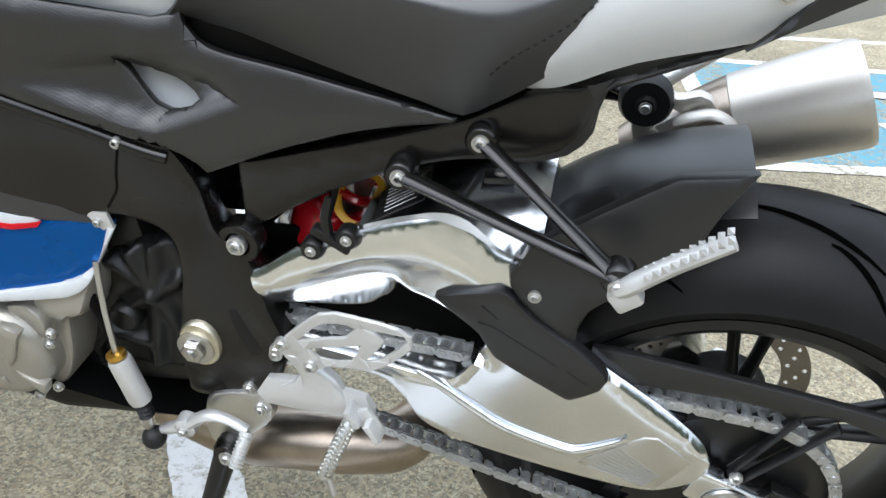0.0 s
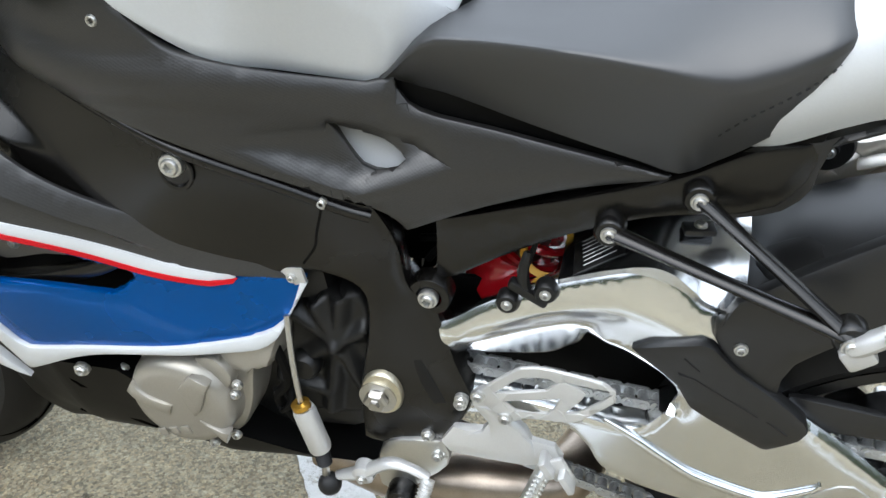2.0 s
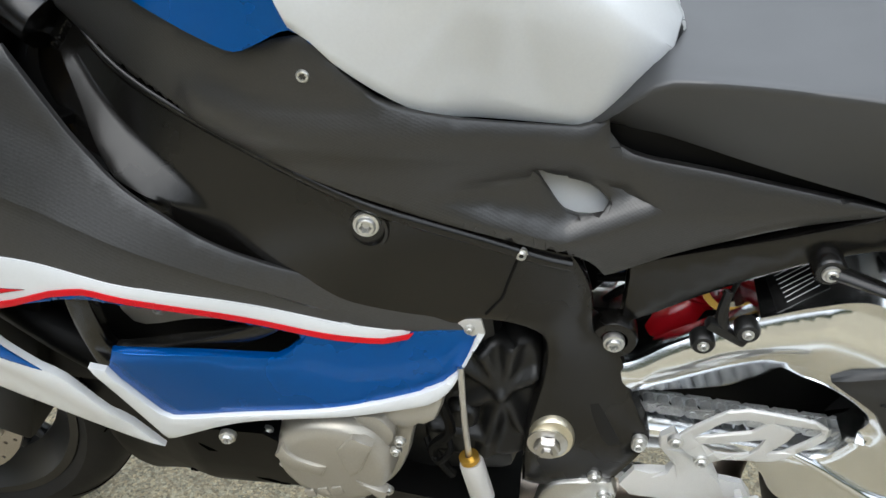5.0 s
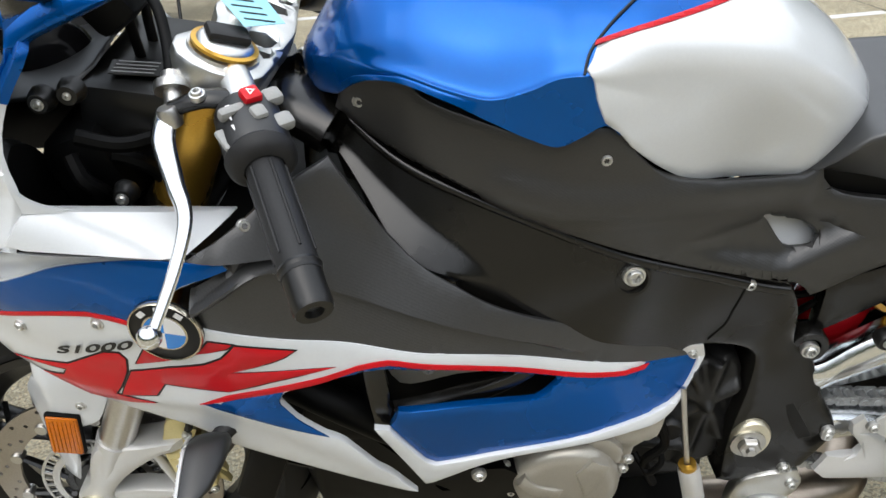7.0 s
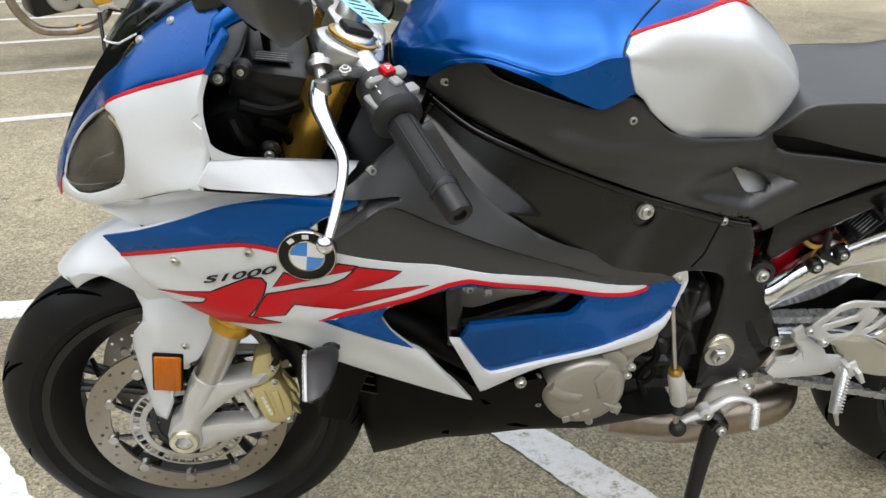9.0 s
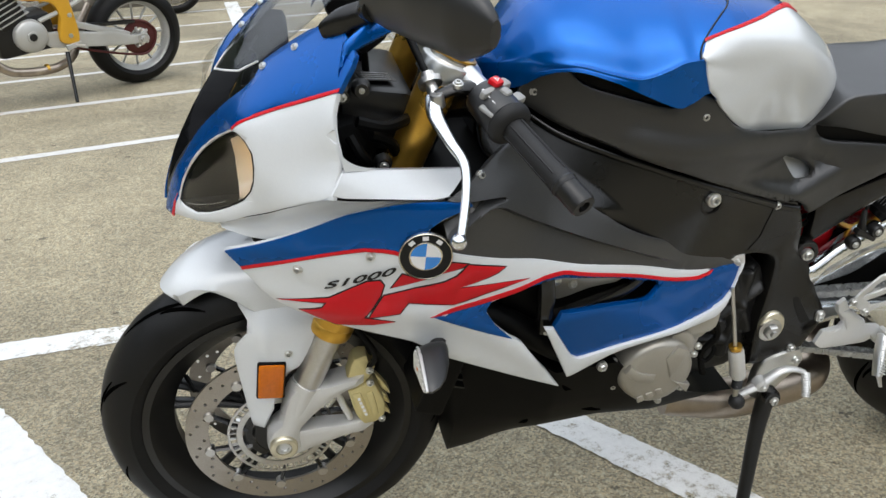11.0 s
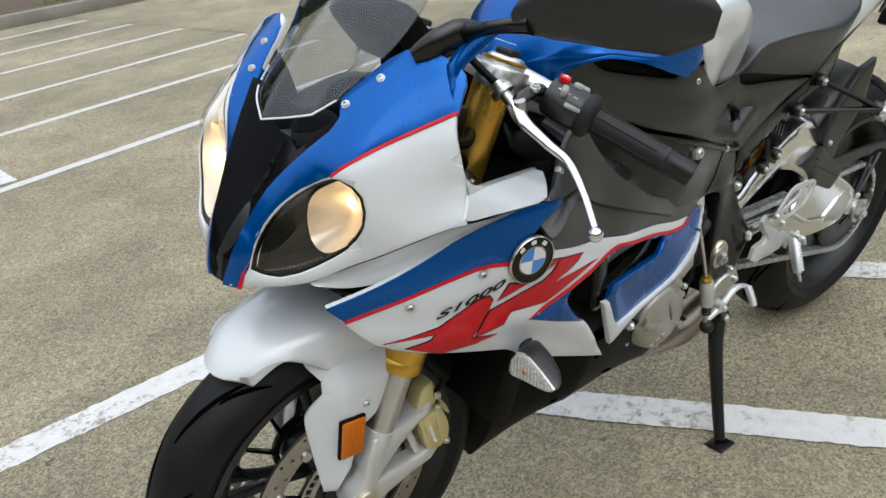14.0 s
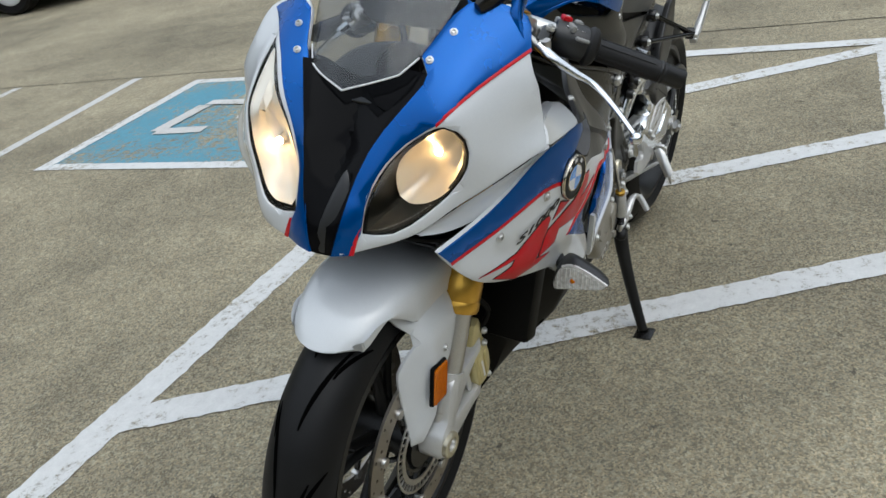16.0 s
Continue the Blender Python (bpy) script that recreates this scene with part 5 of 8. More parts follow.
part("duct_wing", sheet([(-.016, .932), (-.081, .946), (-.062, .912), (-.034, .908)], ahead(lambda p, q: NOSE(-p, q) - .010 - .18 * (.081 + p)), 0.004, 0.002), GLOSSBLACK, bike)
# fine print along the lower rim of the near lens
for k in range(15):
    p0 = .080 + .0034 * k
    q0 = .7605 + .00045 * k + .00007 * k * k
    spot, way = nose(p0, q0)
    part("print_mark", block((.0003, .0024 if k % 3 else .0014, .0009), Matrix.Translation(spot + way * .0008) @ way.to_track_quat("X", "Z").to_matrix().to_4x4() @ Matrix.Rotation(radians(14), 4, "X"), 0), LABELGREY, lamp_parts[0])
# screen
SCREEN_X = rbf([(0, .924, 1.478), (0, 1.0, 1.415), (0, 1.1, 1.30), (.09, .955, 1.418), (.106, 1.0, 1.365), (.11, 1.06, 1.30), (.06, 1.1, 1.275), (.05, .94, 1.455)])
screen_place = ahead(lambda p, q: SCREEN_X(abs(p), q))
screen = part("windscreen", sheet([(0, .924, 1), (.069, .942, 1), (.086, .959, 1), (.106, 1.001), (.114, 1.05), (.095, 1.10), (0, 1.125), (-.095, 1.10), (-.114, 1.05), (-.106, 1.001), (-.086, .959, 1), (-.069, .942, 1)], screen_place, 0.003, 0.001, off=0.002, closed_back=True), SCREEN, bike, "clear smoked windscreen")
screen.visible_shadow = False
for rim in (((-.086, .959), (-.069, .942)), ((-.069, .942), (0, .924)), ((0, .924), (.069, .942)), ((.069, .942), (.086, .959))):
    part("screen_edge", tube([screen_place(rim[0][0] + (rim[1][0] - rim[0][0]) * k / 5, rim[0][1] + (rim[1][1] - rim[0][1]) * k / 5)[0] + Vector((.002, 0, 0)) for k in range(6)], .0014, 6, 10), PALEINK, screen, "pale polished lower edge")
part("dash_shroud", sheet([(1.45, -.05), (1.40, -.09), (1.33, -.10), (1.30, -.07), (1.30, .07), (1.33, .10), (1.40, .09), (1.45, .05)], lambda p, q: (Vector((p, q, .905 + .22 * (1.44 - p) - 1.5 * q * q)), Vector((.4, 0, 1)).normalized()), .004, .002, step=.02), PLAIN, bike, "dark grey shroud before the instruments")
part("shroud_hump", lathe([(0, .03), (.018, .028), (.034, .018), (.042, 0), (.043, -.02)], Matrix.Translation((1.365, .022, .922)) @ Matrix.Rotation(radians(24), 4, "Y") @ Matrix.Diagonal((1.1, .8, 1, 1)), 28), GLOSSBLACK, bike, "black hump on the shroud")
for sgn in (1, -1):
    for p, q in ((.113, .983), (.098, .956)):
        spot, way = (nose if sgn > 0 else nose_r)(p, q)
        bolt((spot.x + 0.002, spot.y * sgn, spot.z), (way.x, way.y * sgn, way.z), 0.62)
pair("fairing_arm", sheet([(1.330, .953, 1), (1.316, .980), (1.306, .992), (1.292, 1.0), (1.26, 1.012), (1.225, 1.026, 1), (1.24, 1.036), (1.29, 1.022), (1.314, 1.006, 1)], side(lambda p, q: .205 - .43 * (q - .951)), .012, .004, step=.012), BLUE, bike, "blue arm of the nose fairing towards the cockpit")
# ledge and cheek under the cockpit cut-out
LEDGE = [Vector((1.331, .2262, .859)), Vector((1.154, .179, .822)), Vector((1.197, .236, .806)), Vector((1.351, .2428, .829))]


def quad_place(c, belly=0.0):
    def place(s, t):
        a, b = c[0].lerp(c[1], s), c[3].lerp(c[2], s)
        way = (c[1] - c[0]).cross(c[3] - c[0]).normalized()
        if way.y < 0:
            way = -way
        return a.lerp(b, t) + way * belly * t * (1 - t) * 4, way
    return place


pair("ledge", sheet([(0, 0, 1), (1, 0, 1), (1, 1, 1), (0, 1, 1)], quad_place(LEDGE, 0.004), 0.012, 0.02, step=0.12), WHITE, bike, "white ledge below the cockpit cut-out")


def fillet(a, corner, b, n=14):
    """A thin web that rounds the corner between two edges: a curve from a to b on one side, the corner on the other."""
    bm = bmesh.new()
    bend = corner.lerp((a + b) / 2, .18)
    inner = [a.lerp(bend, k / n).lerp(bend.lerp(b, k / n), k / n) for k in range(n + 1)]
    outer = [a.lerp(corner, 2 * k / n) if 2 * k <= n else corner.lerp(b, 2 * k / n - 1) for k in range(n + 1)]
    for lift in (.0005, -.004):
        rows = [[bm.verts.new(p + Vector((0, lift, 0))) for p in row] for row in (inner, outer)]
        for k in range(n):
            bm.faces.new([rows[0][k], rows[0][k + 1], rows[1][k + 1], rows[1][k]])
    return bm


pair("corner_fillet", fillet(Vector((NOSE(.2272, .884) - .002, .2268, .884)), Vector((1.327, .2285, .857)), Vector((1.282, .2150, .8495))), WHITE, bike, "white rounded corner between nose and ledge")


def ruled(top, low, n=20, thick=0.006):
    bm = bmesh.new()
    a, b = line3(top, n), line3(low, n)
    rows = [[bm.verts.new(p.lerp(q, k / 5) + Vector((0, -0.008 * math.sin(math.pi * k / 5), 0))) for k in range(6)] for p, q in zip(a, b)]
    for r0, r1 in zip(rows, rows[1:]):
        for k in range(5):
            bm.faces.new([r0[k], r0[k + 1], r1[k + 1], r1[k]])
    return bm


nz = lambda p, q: Vector((NOSE(p, q), p, q))
pair("nose_cheek", ruled([nz(.117, .742), nz(.15, .765), nz(.177, .782), nz(.202, .800), nz(.234, .8225), nz(.243, .827), Vector((1.30, .240, .818)), Vector((1.20, .234, .808))], [Vector((1.494, .117, .735)), Vector((1.45, .142, .727)), Vector((1.40, .180, .744)), Vector((1.32, .205, .778)), Vector((1.26, .215, .790)), Vector((1.18, .215, .796))]), WHITE, bike, "white cheek panel under the nose")

# black louvre under the beak
louvre = part("front_louvre", sheet([(1.33, .12), (1.44, .12), (1.465, .05), (1.465, -.05), (1.44, -.12), (1.33, -.12)], lambda p, q: (Vector((p, q, .690 + .16 * (p - 1.40))), Vector((0, 0, -1))), .006, .002, step=.02), DARK, bike, "black louvre under the nose")
for k in range(8):
    part("slat", block((.004, .22, .006), pose(1.345 + .014 * k, 0, .6815 + .16 * (-.055 + .014 * k), 0, 25, 0), 0), CASTBLACK, louvre)

# ---- motorcycle: rear ----
# swingarm: two polished arms with a chain window, and the bridge over the shock
RIDGE = [(.60, .50), (.56, .520), (.518, .542), (.488, .565), (.45, .589), (.414, .609), (.396, .617), (.368, .629), (.335, .640), (.314, .642), (.297, .635), (.281, .622), (.266, .608), (.25, .604), (.20, .55)]
CREASE = [(.60, .47), (.504, .524), (.464, .547), (.427, .566), (.374, .588), (.345, .600), (.30, .585), (.25, .56)]
row_at = lambda row, f: float(np.interp(-f, [-k[0] for k in row], [k[1] for k in row]))
ARM = [(.60, .47), *RIDGE[1:14], (.236, .585), (.228, .55), (.164, .498), (.036, .405), (.026, .36), (.05, .335), (.085, .318), (.157, .320), (.241, .331), (.30, .343), (.342, .362), (.362, .393), (.388, .416), (.44, .418), (.52, .405), (.60, .40)]
WINDOW = [(.56, .488, 1), (.49, .482), (.42, .480), (.388, .502), (.373, .543, 1), (.329, .528), (.281, .495), (.280, .481), (.305, .441), (.327, .434), (.373, .441), (.45, .449), (.55, .460)]


def ARM_Y(p, q):
    """The arm's outer face: bright upper chamfer, hollow over the chain, flat rear part."""
    y = .119
    c = row_at(CREASE, p)
    ease = lambda x: x * x * (3 - 2 * x)
    if q > c - .02:
        y -= .20 * ((q - c) + math.sqrt((q - c) ** 2 + .00012)) - .20 * (math.sqrt(.0004 + .00012) - .02)
    if .468 < q < c and p > .25:
        s = ease(min(1.0, max(0.0, (p - .350) / .045)))
        d = c - q
        y -= (s * .46 + (1 - s) * .13 * min(1, (p - .25) / .05)) * d * ease(min(1.0, d / .03))
    edge = float(np.interp(p, [.0, .026, .096, .149, .185], [.382, .399, .445, .485, .511])) if p < .19 else 9
    if q > edge - .016:
        y -= .7 * (q - edge + .016)
    return y


arm_skin = sheet(ARM, side(ARM_Y), 0.040, 0.010, holes=(WINDOW,), step=0.0052)
rim_verts = {v for v in arm_skin.verts if len(v.link_faces) <= 4}
for _ in range(3):
    rim_verts |= {e.other_vert(v) for v in rim_verts for e in v.link_edges}
inner_verts = [v for v in arm_skin.verts if v not in rim_verts]
for _ in range(14):
    bmesh.ops.smooth_vert(arm_skin, verts=inner_verts, factor=0.5, use_axis_x=False, use_axis_y=True, use_axis_z=False)
swing = part("swingarm", arm_skin, ALU, bike, "polished aluminium swingarm")
part("right_arm", flip(sheet(ARM, side(ARM_Y), 0.05, 0.01, step=0.016)), ALU, swing)


def bridge_top(f, y):
    """The bridge's upper side, level in front and rising to the middle behind."""
    edge, mid = row_at(RIDGE, f) - .001, float(np.interp(f, [.22, .25, .31, .35, .38, .41], [.648, .655, .653, .645, .632, .616]))
    s = min(1.0, abs(y) / .108)
    return mid + (edge - mid) * s ** 2


rings = []
for k in range(19):
    f = .408 - .178 * k / 18
    ys = [-.108 + .216 * j / 24 for j in range(25)]
    rings.append([(f, y, bridge_top(f, y)) for y in ys] + [(f, .09, .55), (f, -.09, .55)])
part("bridge", loft(rings), ALU, swing, "polished bridge over the shock")
top_place = lambda p, q: (Vector((p, q, bridge_top(p, q))), Vector((0, 0, 1)))
# added plate: its near-black stands in for the shade behind the chain window
part("arm_shade_plate", sheet([(.60, .42), (.60, .53), (.50, .55), (.36, .56), (.27, .52), (.25, .46), (.30, .42)], flat(.045), .006, .002), DARK, swing, "added near-black plate standing in for the shade inside the arm")
part("hugger_tab", block((.032, .020, .008), pose(.281, .05, .653, 0, 0, 12), .003), PLASTIC, swing, "black hugger tab")
bolt((.280, .050, .657), (0, .2, 1), .75)
part("recess_panel", sheet([(.163, .350, 1), (.100, .405), (.086, .407), (.047, .380, 1), (.077, .327, 1)], side(lambda p, q: ARM_Y(p, q) + 0.0012), 0.002, 0.0008), BRUSHED, swing, "brushed inset panel")
for k in range(9):
    t = k / 8
    a, b = Vector((.150, .1205, .347)).lerp(Vector((.126, .1205, .384)), t), Vector((.088, .1205, .333)).lerp(Vector((.076, .1205, .352)), t)
    part("fine_line", tube([a, b], 0.0006, 5), STEEL, swing)
part("rib", tube([(.345, .117, .440), (.319, .1195, .428), (.280, .1205, .403), (.245, .1205, .383), (.183, .1205, .367), (.161, .1205, .370), (.126, .1205, .392), (.118, .1205, .402)], [0.003, 0.0055, 0.006, 0.006, 0.005, 0.004, 0.002], 10, 40), ALU, swing, "raised rib along the arm")
part("axle_block", block((0.10, 0.022, 0.045), pose(-0.005, 0.108, 0.33, 0, -20, 0), 0.006), ALU, swing)
bolt((0, 0.12, 0.322), size=1.5, me=NUT, name="axle_nut")
part("axle", tube([(0, -0.13, 0.322), (0, 0.12, 0.322)], 0.011, 16), STEEL, bike)
part("adjuster", block((0.05, 0.02, 0.026), pose(-0.06, 0.105, 0.335, 0, -20, 0), 0.004), SATIN, swing)
label_sheet = part("caution_label", sheet([(.398, .058, 1), (.350, .040, 1), (.348, .088, 1), (.394, .106, 1)], top_place, 0.001, 0.0003, off=0.0012), CASTBLACK, swing, "dark caution label with fine pale print")
for k in range(7):
    f0, f1, y0 = .391 - .001 * k, .356 + .002 * (k % 3), .054 + .0062 * k
    part("print_line", tube([(f0, y0 + .005, bridge_top(f0, y0 + .005) + .0014), (f1, y0 - .008, bridge_top(f1, y0 - .008) + .0014)], .0006, 4), LABELGREY, label_sheet)
PAD = [(.329, .546, 1), (.312, .557), (.263, .5735), (.252, .570), (.226, .545), (.187, .519), (.152, .491), (.1475, .479), (.153, .466), (.18, .446), (.187, .446), (.264, .4875), (.281, .514)]
pad = part("heel_pad", sheet(PAD, side(lambda p, q: .129 - .10 * max(0, p - .27)), 0.018, 0.006), PLAIN, bike, "black plastic heel pad on the swingarm")
for a, b in (((.278, .553), (.262, .540)), ((.281, .532), (.265, .529)), ((.265, .529), (.199, .492)), ((.189, .488), (.167, .474))):
    part("groove", tube([(a[0], .1287, a[1]), (b[0], .1287, b[1])], 0.0013, 6), GRIP, pad)

# rear hugger
def arch(c, profile, a0, a1, n=26):
    """A strip of (radius, y) profile swept round an axle from angle a0 to a1."""
    bm = bmesh.new()
    rows = []
    for i in range(n + 1):
        a = radians(a0 + (a1 - a0) * i / n)
        rows.append([bm.verts.new((c.x + r * math.cos(a), c.y + y, c.z + r * math.sin(a))) for r, y in profile])
    for p, q in zip(rows, rows[1:]):
        for j in range(len(profile)):
            bm.faces.new([p[j], p[(j + 1) % len(profile)], q[(j + 1) % len(profile)], q[j]])
    bm.faces.new(rows[0][::-1])
    bm.faces.new(rows[-1])
    return bm


HUG = [(.352, .090), (.361, .076), (.368, .05), (.372, .02), (.372, -.02), (.368, -.05), (.361, -.076), (.352, -.090), (.349, -.087), (.357, -.074), (.364, -.048), (.368, -.02), (.368, .02), (.364, .048), (.357, .074), (.349, .087)]
hug = part("rear_hugger", arch(REAR, HUG, 40, 82.5), PLAIN, bike, "black plastic rear hugger over the tyre")
HUG_SIDE = [(.055, .720, 1), (.078, .680), (.096, .638), (.123, .613), (.177, .560), (.185, .537), (.185, .511, 1), (.199, .515), (.244, .560), (.2545, .578), (.2555, .592), (.246, .610), (.2405, .622), (.179, .668), (.120, .708, 1)]
part("side_plate", sheet(HUG_SIDE, side(lambda p, q: 0.123 - 0.16 * max(0, q - .60)), 0.016, 0.005), PLAIN, hug, "side plate of the hugger")
bolt((.229, .125, .572), size=0.75)
part("slot", sheet([(.222, .030), (.178, .030), (.166, .048), (.170, .078), (.192, .088), (.214, .065)], lambda p, q: (Vector((p, q, .322 + math.sqrt(max(0, (.3735 - .9 * max(0, abs(q) - .02) ** 1.5) ** 2 - p * p)))), Vector((p, 0, .35)).normalized()), .004, .002, off=.0), INK, hug, "open slot in the hugger")
GUARD = [(.167, .497), (.144, .498), (-.12, .470), (-.20, .43), (-.21, .40), (-.12, .446), (-.045, .452), (-.005, .350, 1), (.006, .362, 1), (-.03, .452), (.156, .460)]
part("chain_guard", sheet(GUARD, flat(0.100), 0.010, 0.004), PLAIN, bike, "black chain guard")
part("chain_guard_strut", tube([(-.085, .098, .448), (-.01, .102, .352)], 0.008, 8, wide=0.4), PLAIN, bike)
part("chain_guard_strut", tube([(-.045, .100, .452), (.004, .104, .360)], 0.007, 8, wide=0.4), PLAIN, bike)
bolt((-.003, .112, .362), size=0.8)

# chain on its two sprockets
SPK_F, SPK_R = (Vector((.645, .088, .43)), .043), (Vector((0, .088, .322)), .112)


def chain_path(n):
    """Points along the chain: upper run, round the rear, lower run, round the front."""
    (c0, r0), (c1, r1) = SPK_F, SPK_R
    base = math.atan2(c1.z - c0.z, c1.x - c0.x)
    d = math.hypot(c1.x - c0.x, c1.z - c0.z)
    off = math.acos((r0 - r1) / d)
    pts = []
    a_up, a_lo = base - off, base + off
    for a_from, a_to, c, r in ((a_up, a_lo, c1, r1),):
        pts.append((c0.x + r0 * math.cos(a_up), c0.z + r0 * math.sin(a_up)))
        span = (a_lo - a_up)
        for i in range(31):
            a = a_up + span * i / 30
            pts.append((c.x + r * math.cos(a), c.z + r * math.sin(a)))
        pts.append((c0.x + r0 * math.cos(a_lo), c0.z + r0 * math.sin(a_lo)))
        span2 = (a_up + 2 * math.pi) - a_lo
        for i in range(1, 16):
            a = a_lo + span2 * i / 16
            pts.append((c0.x + r0 * math.cos(a), c0.z + r0 * math.sin(a)))
    pts.append(pts[0])
    p = np.array(pts)
    s = np.append(0, np.cumsum(np.linalg.norm(np.diff(p, axis=0), axis=1)))
    t = np.linspace(0, s[-1], n + 1)
    return [(float(np.interp(k, s, p[:, 0])), float(np.interp(k, s, p[:, 1]))) for k in t]


LINKS = 118
spots = chain_path(LINKS)
links = []
for i in range(LINKS):
    (x0, z0), (x1, z1) = spots[i], spots[i + 1]
    a = math.atan2(z1 - z0, x1 - x0)
    size = math.hypot(x1 - x0, z1 - z0)
    wide = 0.0100 if i % 2 else 0.0072
    for sgn in (1, -1):
        out = []
        for k in range(12):
            b = 2 * math.pi * k / 12
            ex = (size / 2 if math.cos(b) > 0 else -size / 2) + 0.0078 * math.cos(b)
            ez = 0.0078 * math.sin(b) * (0.78 if abs(math.cos(b)) < 0.4 else 1)
            out.append((ex, ez))
        m = Matrix.Translation(((x0 + x1) / 2, .088 + sgn * wide, (z0 + z1) / 2)) @ Matrix.Rotation(-a, 4, "Y")
        bm = bmesh.new()
        f = [bm.verts.new(m @ Vector((x, 0.0011 * sgn, z))) for x, z in out]
        g = [bm.verts.new(m @ Vector((x, -0.0011 * sgn, z))) for x, z in out]
        bm.faces.new(f)
        bm.faces.new(g[::-1])
        for k in range(12):
            bm.faces.new([f[k], f[(k + 1) % 12], g[(k + 1) % 12], g[k]])
        links.append(bm)
    links.append(lathe([(0, .0125), (.0038, .0125), (.0042, .0115), (.0042, -.0115), (.0038, -.0125), (0, -.0125)], across(x0, .088, z0), 10))
    links.append(lathe([(.0062, .006), (.0062, -.006)], across(x0, .088, z0), 10))
tagged(part("drive_chain", join(*links), CHAINMETAL, bike, "steel drive chain with riveted links"), kind="stuff")
teeth = [(r * math.cos(2 * math.pi * k / 88), r * math.sin(2 * math.pi * k / 88)) for k in range(88) for r in ((.1165 if k % 2 else .107),)]
part("sprocket", prism([(x, y, 1) for x, y in teeth], across(0, .085, .322), 0.006, 0.0008, holes=([(0.05 * math.cos(a / 4 * math.pi), 0.05 * math.sin(a / 4 * math.pi)) for a in range(8)],), step=0.02), CASTBLACK, rw, "dark toothed rear sprocket")
part("sprocket_carrier", lathe([(.03, .09), (.055, .085), (.095, .082), (.097, .075), (.05, .07), (.03, .05)], Matrix.Translation((0, 0, .322)) @ Matrix.Rotation(radians(-90), 4, "X"), 40), CASTBLACK, rw)

# subframe, seat rail cover, passenger footrest
SUB = [(.535, .655, 1), (.535, .575, 1), (.509, .590), (.455, .626), (.40, .657), (.36, .676), (.31, .692), (.25, .699), (.224, .708), (.203, .736), (.196, .775, 1), (.25, .765), (.312, .733), (.40, .70), (.46, .68), (.507, .664)]
pair("subframe", sheet(SUB, side(lambda p, q: 0.098 - 0.12 * max(0, .3 - p)), 0.02, 0.006), SATIN, bike, "black subframe rail")
pair("tail_underside", sheet([(.31, .731), (.26, .760), (.185, .781), (.138, .802), (.088, .825), (.02, .869), (-.15, .93), (-.15, .918), (.02, .860), (.088, .816), (.138, .793), (.178, .775), (.190, .769), (.195, .75), (.197, .729), (.217, .703), (.27, .69)], side(lambda p, q: 0.084 - 0.05 * max(0, .2 - p)), 0.03, 0.004), PLAIN, bike, "black tail underside")
tail_w = lambda f: float(np.interp(-f, [-.30, -.24, -.17, -.08, .05, .18, .25], [.06, .105, .11, .10, .085, .06, .03]))
pair("tail_inset", sheet([(.091, .823, 1), (.073, .840), (.056, .862), (.02, .893), (-.06, .935, 1), (-.06, .905, 1), (.02, .866)], side(lambda p, q: tail_w(p) * .985), .01, .003, off=.003), PLAIN, bike, "black inset under the tail cowl")
for sgn in (1, -1):
    arms = [tube([(x, y * sgn, z) for x, y, z in row], rad, 12, 10, wide=0.6) for row, rad in (([(.364, .112, .678), (.262, .145, .663), (.158, .177, .648)], [.012, .0095, .009, .0095, .012]), ([(.291, .108, .722), (.225, .143, .686), (.158, .177, .648)], [.012, .0095, .009, .0095, .012]))]
    caps = [lathe([(0, .006), (.0125, .006), (.015, .003), (.015, -.014), (0, -.014)], across(x, y * sgn, z), 24) for x, y, z in ((.364, .112, .678), (.291, .108, .722), (.158, .178, .648))]
    br = part("footrest_bracket", arms[0], SATIN, bike, "black V-shaped passenger footrest bracket")
    part("bracket_arm", arms[1], SATIN, br)
    for cap in caps:
        part("mount_eye", cap, SATIN, br)
    for x, y, z in ((.364, .119, .678), (.291, .115, .722), (.158, .187, .645)):
        bolt((x, y * sgn, z), (0, sgn, 0), 0.9)
    peg = part("passenger_footrest", tube([(.160, .180 * sgn, .637), (.148, .186 * sgn, .650), (.12, .188 * sgn, .676), (.078, .190 * sgn, .708)], [.009, .011, .010, .008], 10, 16, wide=0.8), SILVER, bike, "silver aluminium passenger footrest, folded up")
    part("hinge_block", block((.026, .020, .022), pose(.150, .182 * sgn, .636, 0, 40, 0), .004), SILVER, peg)
    for k in range(10):
        s = k / 9
        for w in (-.006, .006):
            c = Vector((.137 - .055 * s, (.190 + w) * sgn, .667 + .047 * s))
            spike = lathe([(0, .007), (.0042, 0)], Matrix.Translation(c) @ Vector((.55, .45 * sgn, .7)).to_track_quat("Z", "Y").to_matrix().to_4x4(), 4)
            part("tooth", spike, SILVER, peg)

